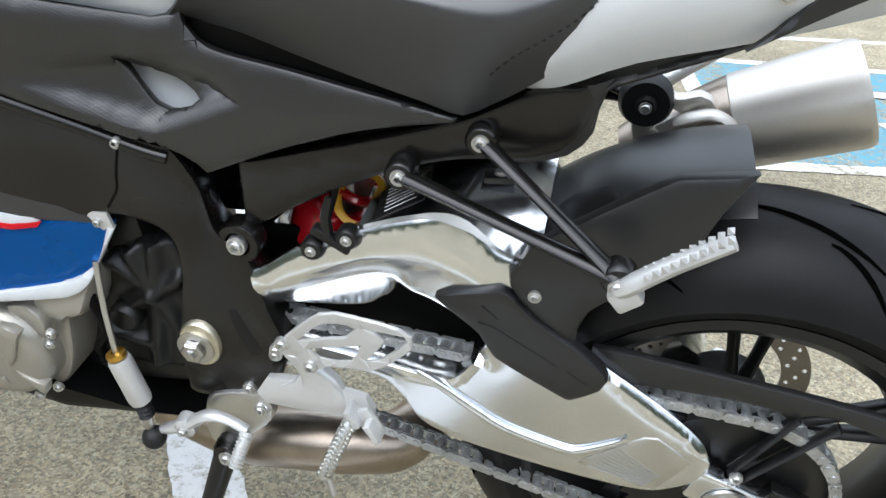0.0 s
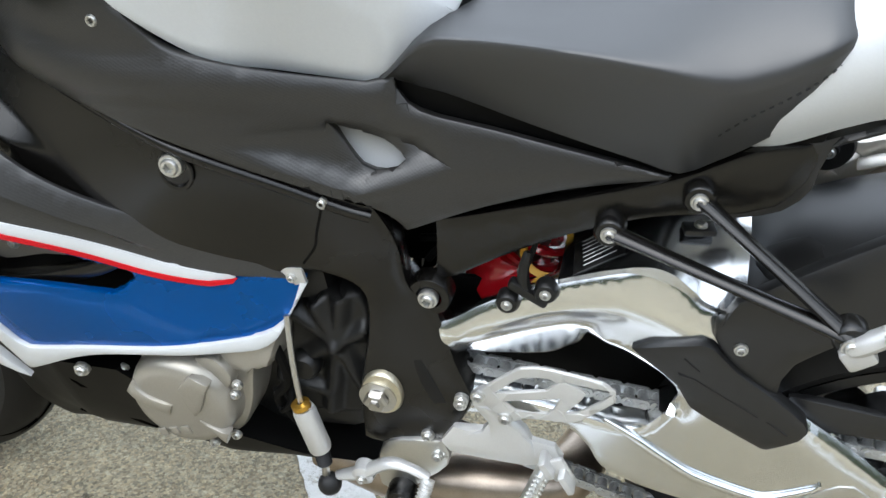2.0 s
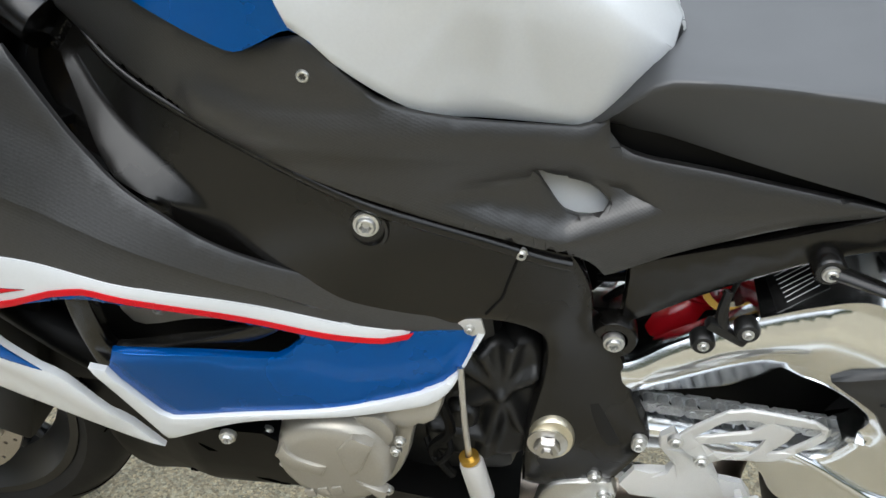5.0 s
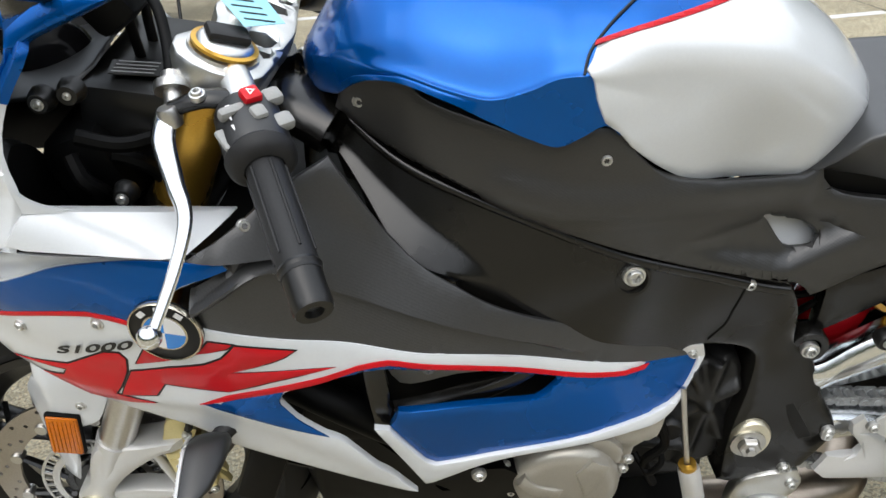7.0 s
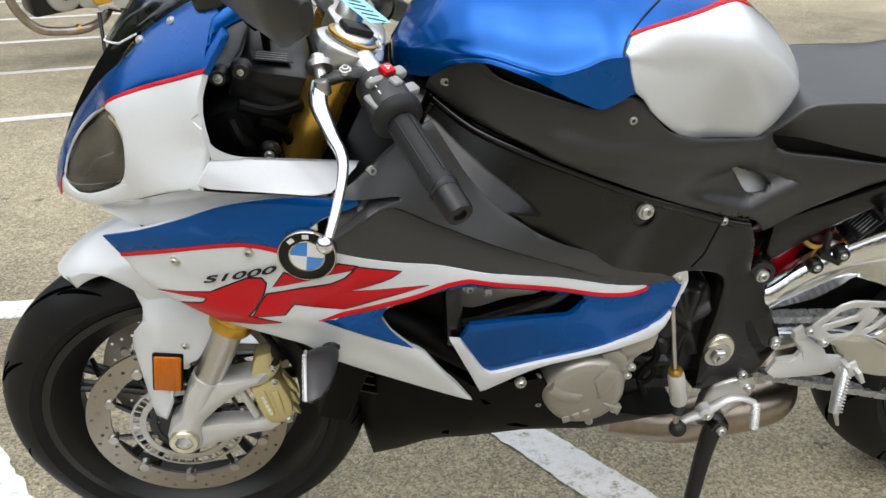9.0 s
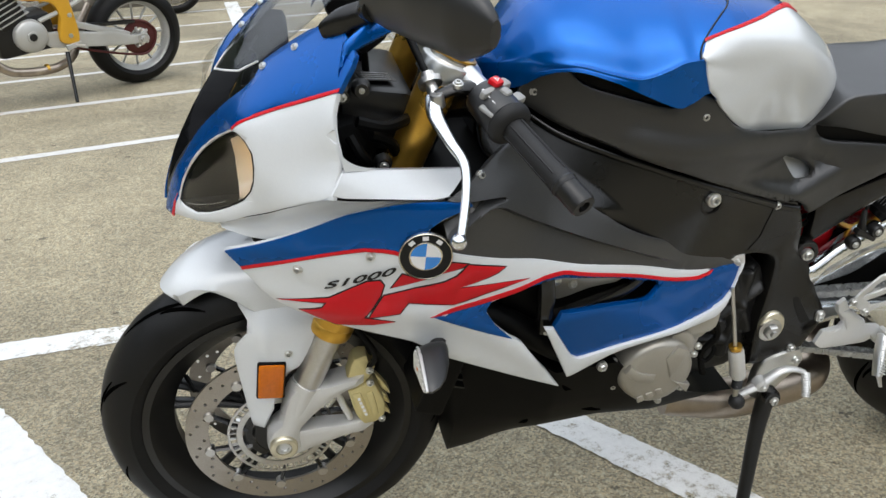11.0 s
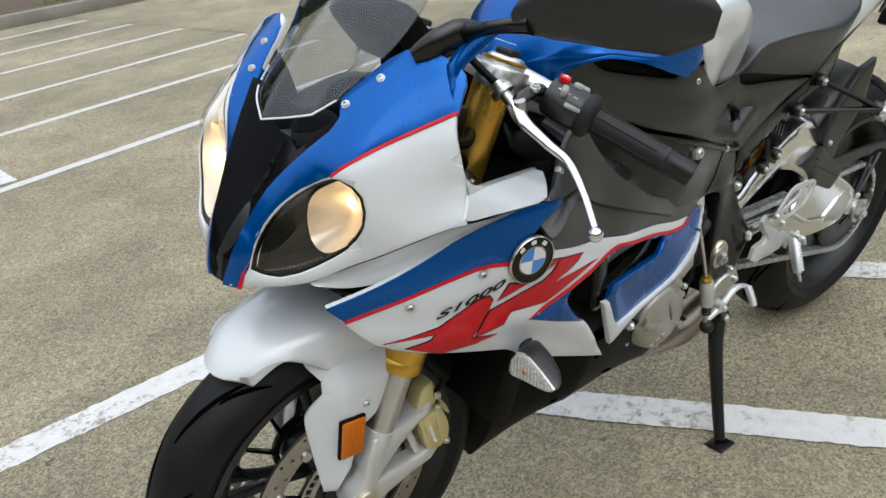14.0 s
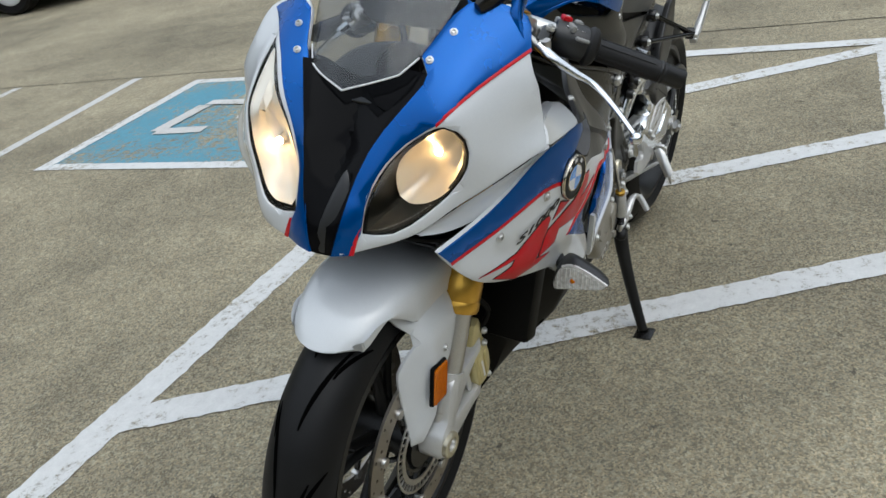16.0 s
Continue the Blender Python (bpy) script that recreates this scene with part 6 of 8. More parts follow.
# rearset: guard plate, footrest, carrier
for sgn in (1, -1):
    f2 = (lambda b: b) if sgn > 0 else flip
    plate = part("heel_guard", f2(sheet([(.470, .505), (.432, .543), (.414, .548), (.351, .541), (.338, .533), (.337, .519), (.369, .485), (.380, .480), (.426, .474), (.436, .467), (.446, .471), (.472, .490)], flat(.170), .004, .0015, holes=([(.456, .503, 1), (.429, .531), (.402, .535), (.395, .531), (.405, .519, 1)], [(.447, .494, 1), (.390, .511, 1), (.401, .487), (.434, .484)], [(.388, .534, 1), (.345, .532), (.342, .526), (.372, .495), (.385, .491, 1), (.366, .523)]), step=.012)), SILVER, bike, "silver slotted heel guard plate", angle=20)
    arm = part("rearset_carrier", f2(sheet([(.483, .477), (.471, .488), (.457, .464), (.440, .451), (.424, .441), (.417, .428), (.392, .425), (.382, .412), (.385, .383, 1), (.403, .399), (.420, .395), (.505, .395), (.516, .405), (.503, .427), (.471, .431), (.464, .440), (.483, .464)], side(lambda p, q: .156 + 0.16 * max(0, .45 - q)), .014, .006)), SILVER, bike, "silver rearset carrier")
    peg = part("rider_footrest", tube([(.397, .176 * sgn, .421), (.409, .196 * sgn, .392), (.4205, .216 * sgn, .361)], [.0105, .0120, .0115, .0095], 14, 12, wide=.72), BRUSHED, bike, "silver studded rider footrest")
    p0, p1 = Vector((.402, .184 * sgn, .410)), Vector((.4195, .2135 * sgn, .366))
    run = (p1 - p0).normalized()
    out = Vector((-.25, .75 * sgn, .6))
    out = (out - run * out.dot(run)).normalized()
    flank = run.cross(out)
    for k in range(12):
        for w in (-1.5, -.5, .5, 1.5):
            c = p0.lerp(p1, k / 11) + out * (.0108 - .0009 * w * w) + flank * .0045 * w
            part("stud", lathe([(0, .0036), (.0022, 0)], Matrix.Translation(c) @ out.to_track_quat("Z", "Y").to_matrix().to_4x4(), 4), BRUSHED, peg)
    part("feeler", tube([(.4165, .214 * sgn, .362), (.409, .219 * sgn, .338)], [.0045, .003], 8), STEEL, peg)
    part("hinge", join(block((.022, .006, .030), pose(.384, .176 * sgn, .416, 0, 30, 0), .002), block((.008, .022, .026), pose(.374, .182 * sgn, .410, 0, 30, 0), .002), block((.008, .022, .024), pose(.396, .180 * sgn, .424, 0, 30, 0), .002)), SILVER, peg)
    for x, y, z in ((.473, .171, .496), (.444, .171, .471), (.500, .134, .441), (.539, .132, .378)):
        bolt((x, y * sgn, z), (0, sgn, 0), .85)

# shock
for k in range(1):
    coil = []
    for i in range(121):
        a = i / 120 * 6 * 2 * math.pi
        c = Vector((.44, 0, .60)).lerp(Vector((.50, 0, .44)), i / 120)
        coil.append(c + Vector((.032 * math.cos(a), .045 * math.sin(a) * .75, .010 * math.cos(a))))
    shock = part("shock_absorber", tube([(.43, 0, .63), (.51, 0, .41)], .018, 16), STEEL, bike, "rear shock absorber")
    part("spring", tube(coil, .0062, 8, 240), SPRINGRED, shock, "red coil spring")
    part("spring_cover", lathe([(.030, -.02), (.042, -.02), (.046, -.01), (.046, .03), (.040, .04), (.028, .04)], Matrix.Translation((.478, .005, .535)) @ Vector((-.06, 0, .16)).to_track_quat("Z", "Y").to_matrix().to_4x4(), 28), SPRINGRED, shock, "red collar")
    part("reservoir_ring", lathe([(.024, -.004), (.031, -.004), (.031, .004), (.024, .004)], Matrix.Translation((.425, .045, .60)) @ Vector((.1, .8, .6)).to_track_quat("Z", "Y").to_matrix().to_4x4(), 28), YELLOW, shock, "yellow ring")
hb = part("hose_bracket", block((.045, .014, .010), pose(.436, .108, .590, 0, -28, 0), .003), CASTBLACK, bike, "black hose bracket with two eyes")
part("stem", tube([(.440, .108, .592), (.443, .104, .612), (.440, .098, .632)], [.007, .006, .004], 8, 8), CASTBLACK, hb)
for x, z in ((.456, .577), (.418, .597)):
    part("eye", lathe([(0, .004), (.010, .004), (.012, .001), (.012, -.012)], across(x, .114, z), 20), CASTBLACK, hb)
    bolt((x, .118, z), size=.65, me=BOLT)

# silencer on the far side
AX = Vector((-.92, 0, .39)).normalized()
cm = Matrix.Translation((.045, -.17, .637)) @ AX.to_track_quat("Z", "Y").to_matrix().to_4x4() @ Matrix.Diagonal((1.0, .9, 1, 1))
can = part("silencer", lathe([(.057, -.002), (.060, 0), (.063, .06), (.066, .128), (.063, .136), (.052, .137), (.048, .12), (0, .11)], cm, 48), TITAN, bike, "brushed titanium silencer")
part("cone", lathe([(.028, -.13), (.036, -.11), (.050, -.045), (.0585, -.004), (.0585, .004)], cm, 40), BURNT, can, "welded steel cone before the sleeve")
part("heat_shield", tube([(.115, -.115, .655), (.08, -.105, .672), (.055, -.11, .66)], .012, 8, 8, wide=.4), TITAN, can)
hang = part("silencer_hanger", sheet([(.176, .661), (.165, .645), (.153, .608), (.134, .610), (.085, .620), (.065, .638), (.060, .650), (.081, .678), (.093, .682), (.117, .675), (.135, .686), (.156, .692)], flat(-.128), .016, .005, step=.008, holes=([(.142, .648), (.138, .656), (.121, .661), (.111, .657), (.124, .645), (.135, .636)],)), TITAN, bike, "pressed titanium silencer hanger")
part("rubber_mount", lathe([(0, .02), (.010, .02), (.012, .012), (.026, .012), (.030, .004), (.030, -.012), (0, -.012)], across(.150, -.125, .670), 28), GRIP, hang, "black rubber mount")
bolt((.150, -.105, .670), size=.8)
part("collector", tube([(.72, .03, .21), (.60, .05, .20), (.52, .045, .205), (.44, .035, .208), (.385, .01, .212), (.33, -.08, .26), (.20, -.15, .50), (.14, -.17, .58)], [.036, .040, .042, .042, .040, .032, .028, .028], 20, 60), BURNT, bike, "heat-tinted steel exhaust collector")
part("tail_light", block((.06, .12, .03), pose(-.24, 0, .945, 0, 20, 0), .008), DARK, bike)
part("tail_lens", block((.03, .10, .02), pose(-.262, 0, .955, 0, 20, 0), .006), REDLENS, bike, "red tail lens")
for sgn in (1, -1):
    part("rear_indicator", tube([(-.22, .06 * sgn, .90), (-.23, .13 * sgn, .895), (-.235, .19 * sgn, .89)], [.008, .012, .02], 10, 10), SATIN, bike, "black rear indicator")
part("plate_holder", block((.02, .15, .22), pose(-.33, 0, .79, 0, -25, 0), .006), DARK, bike)
bolt((.073, .107, .872), (0, 1, 0.2), .8)

# added near-black sheet in place of the shade between frame and subframe
part("inner_shade_panel", sheet([(.66, .56), (.66, .73), (.34, .72), (.40, .66), (.52, .60), (.57, .54)], flat(.012), .006, .002), DARK, bike, "added near-black panel standing in for the shade under the seat")

# ---- motorcycle: engine, controls, stand ----
part("engine_block", block((.36, .20, .26), pose(.82, 0, .43, 0, 8, 0), .02), CASTBLACK, bike, "black engine block")
part("cylinder_block", block((.16, .26, .26), pose(.90, 0, .60, 0, 30, 0), .02), CASTBLACK, bike)
GX = Matrix.Translation((.823, .11, .408)) @ Matrix.Rotation(radians(-90), 4, "X")
cover = part("alternator_cover", lathe([(0, .0745), (.046, .074), (.0555, .0725), (.062, .067), (.0655, .057), (.068, .040), (.070, .030), (.075, .026), (.0765, .018), (.0765, 0)], GX, 56), CASE, bike, "grey engine cover with raised ribs")
part("rib", sheet([(.876, .436, 1), (.860, .420), (.829, .410, 1), (.835, .393, 1), (.848, .397), (.866, .403), (.885, .420, 1)], flat(.1885), .014, .003, step=.008), CASE, cover)
part("rib", sheet([(.815, .440, 1), (.797, .462), (.776, .452, 1), (.792, .410), (.802, .398, 1)], flat(.1885), .014, .003, step=.008), CASE, cover)
part("rib", sheet([(.797, .392, 1), (.763, .378, 1), (.768, .362, 1)], flat(.1875), .014, .002, step=.008), CASE, cover)
part("rib", sheet([(.800, .470), (.776, .478), (.756, .455), (.765, .430), (.780, .452)], flat(.168), .03, .005, step=.008), CASE, cover)
emblem = [block((.0115, .003, .012), pose(.851 - k * .016, .1845, .360 + k * .0056, 0, 19, 0), .001) for k in range(3)]
for e in emblem:
    part("emblem_bar", e, CASE, cover)
pair("cylinder_side", sheet([(.834, .466), (.79, .492), (.737, .525), (.704, .541, 1), (.702, .512), (.714, .470), (.735, .452), (.745, .40), (.765, .352), (.80, .33), (.83, .40)], side(lambda p, q: .150 - .30 * max(0, q - .47) + (.008 if .455 < q < .50 and p < .775 else 0)), .05, .008, step=.010), CASE, bike, "grey crankcase side")
for x, y, z in ((.898, .165, .434), (.750, .168, .444), (.755, .168, .428), (.767, .165, .355), (.803, .160, .327), (.722, .150, .47), (.753, .150, .511), (.89, .155, .37)):
    bolt((x, y, z), size=.72)
GB_RIBS = [[(.703, .517), (.648, .480)], [(.672, .530), (.648, .480)], [(.640, .545), (.648, .480)], [(.612, .505), (.648, .480)], [(.690, .448), (.648, .480)], [(.622, .42), (.648, .480)], [(.665, .37), (.648, .480)], [(.725, .41), (.665, .40)]]
gb_swell = [swell(r, .016, .014) for r in GB_RIBS]
GB = part("gearbox_cover", sheet([(.706, .520), (.64, .549), (.62, .548), (.608, .52), (.610, .471), (.618, .376), (.658, .357), (.725, .360), (.736, .415), (.722, .47)], side(lambda p, q: .104 + sum(s(p, q) ** 3 for s in gb_swell) ** (1 / 3)), .05, .008, step=.0045), CASTBLACK, bike, "black ribbed gearbox cover", angle=85)
part("round_cap", lathe([(0, .012), (.014, .012), (.018, .008), (.019, 0), (.019, -.01)], across(.690, .112, .440), 28), CASTBLACK, GB)
part("hose", tube([(.70, .13, .55), (.715, .135, .50), (.70, .14, .44), (.72, .135, .40), (.70, .12, .34)], .006, 8, 24), DARK, bike, "black rubber hose")
part("hose", tube([(.73, .12, .40), (.715, .14, .385), (.70, .14, .405), (.705, .13, .42)], .004, 8, 20), DARK, bike)
part("wiring", tube([(.70, .125, .56), (.69, .12, .60), (.64, .11, .61), (.58, .10, .59)], .005, 8, 20), DARK, bike)
for k, row in enumerate((((.56, .06, .604), (.50, .07, .622), (.46, .07, .63), (.40, .06, .665)), ((.55, .07, .585), (.53, .08, .612), (.49, .08, .616), (.455, .075, .645)), ((.545, .05, .62), (.50, .04, .64), (.43, .05, .655)), ((.43, .09, .665), (.435, .095, .635), (.445, .10, .60)))):
    part("cable", tube(row, .0045 if k < 3 else .003, 8, 20), DARK, bike, "black cable run")
part("throttle_body", join(lathe([(0, .03), (.018, .03), (.024, .02), (.024, -.03)], Matrix.Translation((.478, .04, .64)) @ Matrix.Rotation(radians(-70), 4, "X"), 24), block((.05, .03, .02), pose(.49, .05, .632, 0, 10, 0), .004)), SILVER, bike, "cast metal throttle part")

# pivot nut on its washer, frame details
part("pivot_washer", lathe([(.012, .003), (.024, .003), (.026, 0), (.026, -.006)], across(.591, .131, .434) @ Matrix.Diagonal((.95, 1.2, 1, 1)), 32), CHAMPAGNE, bike, "pale gold pivot washer")
bolt((.595, .133, .430), size=1.15, me=NUT, name="pivot_nut")
for x, z, s in ((.54, .564, 1.2), (.539, .378, .9), (.499, .447, .9), (.52, .352, .8)):
    bolt((x, FRAME_Y(x, z) + .003, z), size=s)
part("frame_slot", sheet([(.556, .487), (.548, .489), (.522, .446), (.515, .432), (.528, .427), (.546, .455)], side(FRAME_SHAPE), .004, .001, off=.0008), INK, bike, "dark slot in the pivot plate")
part("boss_ring", lathe([(.014, .002), (.022, .002), (.024, -.002), (.024, -.02)], across(.54, .107, .564), 28), SATIN, bike)
recess = lathe([(.0, -.010), (.010, -.009), (.0125, -.004), (.0145, .0008), (.017, .0012), (.018, -.001)], Matrix.Translation((.7705, FRAME_Y(.7705, .716) + .001, .716)) @ Matrix.Rotation(radians(-90), 4, "X") @ Matrix.Diagonal((1.05, 1.2, 1, 1)), 32)
part("bolt_recess", recess, SATIN, bike, "recess in the frame")
bolt((.771, FRAME_Y(.771, .724) + .004, .724), (-.1, 1, .1), 1.3, name="frame_bolt")
for x, z in ((.811, .863), (1.041, .891), (.637, .682)):
    f = COVER_Y if z > .8 else FRAME_Y
    bolt((x, f(x, z) + .005, z), size=.8 if z > .8 else .7)
part("frame_seam", tube([(x, FRAME_SHAPE(x, z) - .0002, z) for x, z in ((.637, .685), (.641, .67), (.645, .655), (.649, .64), (.652, .625), (.660, .612), (.668, .600))], .0016, 6, 16), DARK, bike, "seam between frame castings")
for k in range(9):
    x, z = 1.0535 + .0205 * k / 8, .857 - .028 * k / 8
    part("weld_bead", lathe([(0, .003), (.004, .0022), (.0055, 0), (.0055, -.004)], across(x, FRAME_SHAPE(x, z), z), 10), SATIN, bike)
part("steering_head", lathe([(.0, .14), (.032, .14), (.036, .12), (.034, 0), (.036, -.02), (0, -.02)], Matrix.Translation((1.20, 0, .79)) @ Matrix.Rotation(radians(-24), 4, "Y"), 28), SATIN, bike)
part("frame_neck", tube([(1.07, .06, .85), (1.12, .045, .87), (1.18, .02, .86)], [.05, .045, .04], 14, 10, wide=.6), SATIN, bike)
tab = part("mount_tab", sheet([(.70, .588), (.672, .592), (.668, .575), (.69, .565)], flat(.130), .006, .002), SILVER, bike, "small silver mounting tab")
bolt((.683, .131, .58), size=.6)

# quickshifter rod, shift lever, side stand
rod = part("shift_rod", tube([(.690, .140, .536), (.684, .154, .48), (.676, .164, .425)], .0036, 10, 8), STEEL, bike, "shift rod with sensor cylinder")
part("sensor_cylinder", lathe([(0, -.005), (.012, -.005), (.0135, 0), (.0135, .055), (.012, .060), (0, .060)], Matrix.Translation((.660, .165, .365)) @ Vector((.016, -.001, .064)).to_track_quat("Z", "Y").to_matrix().to_4x4(), 20), SILVER, rod, "silver sensor cylinder")
part("gold_collar", lathe([(.004, .0), (.011, .0), (.011, .006), (.004, .007)], Matrix.Translation((.6755, .1645, .4245)) @ Vector((.016, -.001, .064)).to_track_quat("Z", "Y").to_matrix().to_4x4(), 20), GOLD, rod, "gold collar")
for k in range(4):
    part("bellows_ring", lathe([(.006, -.003), (.0095, 0), (.006, .003)], Matrix.Translation((.6585 - k * .0006, .165, .357 - k * .0065)) @ Vector((.1, 0, .9)).to_track_quat("Z", "Y").to_matrix().to_4x4(), 16), GRIP, rod)
part("lower_link", tube([(.657, .165, .335), (.656, .166, .312)], .005, 8), STEEL, rod)
ball = bmesh.new()
bmesh.ops.create_uvsphere(ball, u_segments=18, v_segments=12, radius=.0145, matrix=Matrix.Translation((.652, .168, .304)))
part("rubber_boot", ball, GRIP, rod, "black rubber ball boot")
lev = part("shift_lever", tube([(.645, .160, .312), (.610, .163, .332), (.577, .165, .358), (.552, .167, .360), (.529, .168, .350)], [.007, .011, .009, .007, .007], 10, 20, wide=.7), SILVER, bike, "silver shift lever")
part("lever_boss", lathe([(0, .010), (.007, .010), (.013, .006), (.014, -.01), (0, -.01)], across(.608, .164, .332), 24), SILVER, lev)
part("toe_piece", tube([(.528, .170, .350), (.531, .183, .336), (.536, .197, .318)], [.008, .0075, .007], 10, 10), SILVER, lev, "ribbed toe piece")
for k in range(9):
    s = k / 8
    part("toe_ring", lathe([(.0065, -.0015), (.009, 0), (.0065, .0015)], Matrix.Translation((.529 + .006 * s, .174 + .021 * s, .346 - .026 * s)) @ Vector((.010, .036, -.036)).to_track_quat("Z", "Y").to_matrix().to_4x4(), 10), SILVER, lev)
bolt((.608, .175, .332), size=.7)
part("stand_bracket", sheet([(.585, .36), (.52, .372), (.515, .335), (.54, .305), (.578, .262), (.60, .275), (.60, .33)], flat(.135), .018, .004), BRUSHED, bike, "metal side stand bracket")
bolt((.526, .137, .352), size=.9)
stand = part("side_stand", tube([(.572, .140, .285), (.59, .160, .22), (.615, .20, .12), (.640, .240, .038)], [.020, .0165, .014, .012], 12, 18, wide=.8), CASTBLACK, bike, "black side stand resting on the ground")
part("stand_foot", block((.05, .045, .008), pose(.648, .246, .034, 8, 0, 0), .003), SATIN, stand)
part("stand_head", lathe([(0, .012), (.015, .012), (.018, .006), (.018, -.012), (0, -.012)], across(.570, .146, .282), 24), SATIN, stand)
bolt((.568, .158, .280), size=1.1)

# inside of the fairing: radiator, brackets, air pipe
part("radiator", block((.05, .34, .26), pose(1.17, 0, .50, 0, -20, 0), .008), DARK, bike, "black radiator")
for k in range(12):
    part("radiator_fin", block((.052, .25, .003), pose(1.174 - .006 + .008 * k * .36, 0, .395 + k * .018, 0, -20, 0), 0), CASTBLACK, bike)
inner = part("inner_bracket", sheet([(1.052, .665, 1), (1.030, .665, 1), (1.024, .60), (1.022, .572), (.947, .580), (.894, .592), (.850, .608), (.843, .600), (.883, .576), (.946, .560), (1.005, .552), (1.016, .540), (1.030, .528), (1.043, .536), (1.047, .573)], side(lambda p, q: FAIR_Y(p, q) - .016 + .10 * max(0.0, p - 1.0)), .016, .004, step=.010), SATIN, bike, "black bracket inside the fairing opening")
bolt((1.031, .192, .540), size=1.1)
part("window_plate", sheet([(1.026, .645), (.90, .645), (.900, .600), (.953, .590), (1.018, .578)], flat(.166), .006, .003), CASE, bike, "grey plate behind the bracket")
bolt((1.012, .168, .612), size=.9)
bolt((.985, .168, .602), size=.8)
part("lower_hose", tube([(1.16, .15, .58), (1.08, .165, .54), (1.0, .15, .47), (.95, .12, .43)], .022, 14, 16), DARK, bike, "black coolant hose")
# added near-black block that fills the fairing's inside as shade
part("fairing_shade_block", block((.36, .30, .30), pose(.98, 0, .60, 0, 0, 0), .03), DARK, bike)

# ---- motorcycle: front end ----
RAKE = Vector((-.407, 0, .9135))
FB, FT = Vector((1.453, 0, .305)), Vector((1.453, 0, .305)) + RAKE * .73


def along(u, y):
    """A spot on a fork leg at height u."""
    s = (u - FB.z) / RAKE.z
    return Vector((FB.x + RAKE.x * s, y, u))


for sgn in (1, -1):
    y = .098 * sgn
    rot = RAKE.to_track_quat("Z", "Y").to_matrix().to_4x4()
    leg = part("fork_tube", lathe([(.024, -.010), (.032, -.010), (.034, -.005), (.034, .006), (.0325, .010), (.034, .014), (.034, .045), (.030, .053), (.0285, .10), (.0285, .42), (.027, .47), (0, .47)], Matrix.Translation(along(.528, y)) @ rot, 32), GOLD, bike, "gold anodised fork tube")
    part("slider", tube([along(.36, y), along(.54, y)], .0235, 24), STEEL, leg, "bright steel fork slider")
    foot = part("axle_clamp", tube([along(.345, y), along(.37, y), along(.41, y), along(.425, y)], [.020, .0245, .026, .0265], 20, 14), SILVER, leg, "silver cast axle clamp")
    hand = lambda bm, s=sgn: bm if s > 0 else flip(bm)
    part("cast_leg", hand(sheet([(1.420, .425), (1.434, .408), (1.444, .380), (1.451, .355), (1.466, .342), (1.477, .317), (1.473, .294), (1.459, .282), (1.435, .283), (1.422, .300), (1.421, .334), (1.407, .354), (1.378, .382), (1.338, .409), (1.311, .417), (1.309, .434), (1.334, .431), (1.373, .424)], flat(.122), .045, .010, step=.010, closed_back=True)), SILVER, foot, "silver cast leg with caliper arm")
    part("lower_arm", hand(sheet([(1.445, .335), (1.418, .334), (1.384, .336), (1.344, .333), (1.313, .337), (1.299, .323), (1.315, .313), (1.347, .308), (1.40, .293), (1.44, .284)], flat(.116), .030, .007, step=.010, closed_back=True)), SILVER, foot)
    part("strut", tube([Vector((1.355, .104 * sgn, .396)), Vector((1.336, .104 * sgn, .338))], .006, 10), SILVER, foot)
    part("axle_ring", lathe([(.013, .004), (.0135, .007), (.021, .007), (.023, .005), (.0235, -.004)], Matrix.Translation((1.4505, .122 * sgn, .312)) @ Matrix.Rotation(radians(-90 * sgn), 4, "X"), 32), CHAMPAGNE, leg, "pale anodised axle ring")
    part("axle_end", lathe([(0, -.004), (.008, -.004), (.0095, .003), (.012, .004), (.013, .0), (.013, -.01)], Matrix.Translation((1.4505, .124 * sgn, .312)) @ Matrix.Rotation(radians(-90 * sgn), 4, "X"), 28), BRUSHED, leg, "bright hollow axle end")
    body = part("brake_caliper", hand(sheet([(1.337, .405, 1), (1.318, .414), (1.294, .416, 1), (1.284, .394), (1.278, .373), (1.279, .345), (1.296, .332), (1.313, .329, 1), (1.322, .342), (1.330, .365)], flat(.118), .042, .005, step=.010, closed_back=True)), BRASS, bike, "gold brake caliper")
    part("upper_lug", hand(sheet([(1.324, .466), (1.303, .468), (1.297, .450), (1.290, .444), (1.300, .424), (1.310, .415), (1.341, .412), (1.334, .438)], flat(.112), .030, .005, step=.010, closed_back=True)), BRASS, body)
    for dx, w in ((.0, .012), (-.020, .009)):
        part("body_ridge", hand(sheet([(1.318 + dx + w, .400), (1.318 + dx, .403), (1.305 + dx * .8, .350), (1.304 + dx * .8 + w, .345)], flat(.1215), .006, .0025, step=.010)), BRASS, body)
    for k in range(5):
        part("emblem_bar", block((.0045, .001, .0055), pose(1.3205 - .0025 * k, .1222 * sgn, .391 - k * .0085, 0, 14, 0), 0), PALEINK, body)
    for k in range(3):
        part("cooling_fin", hand(sheet([(1.290, .426 - .03 * k), (1.272, .398 - .026 * k), (1.267, .378 - .024 * k), (1.280, .392 - .026 * k)], flat(.106 - .002 * k), .012, .003, step=.010, closed_back=True)), BRASS, body)
    for x, z in ((1.300, .444), (1.284, .338), (1.300, .418)):
        bolt((x, .117 * sgn, z), (0, sgn, 0), .7, parent=body)
    part("brake_hose", tube([(1.31, .10 * sgn, .43), (1.29, .12 * sgn, .48), (1.32, .10 * sgn, .55), (1.27, .06 * sgn, .66)], .005, 8, 20), DARK, bike, "black brake hose")
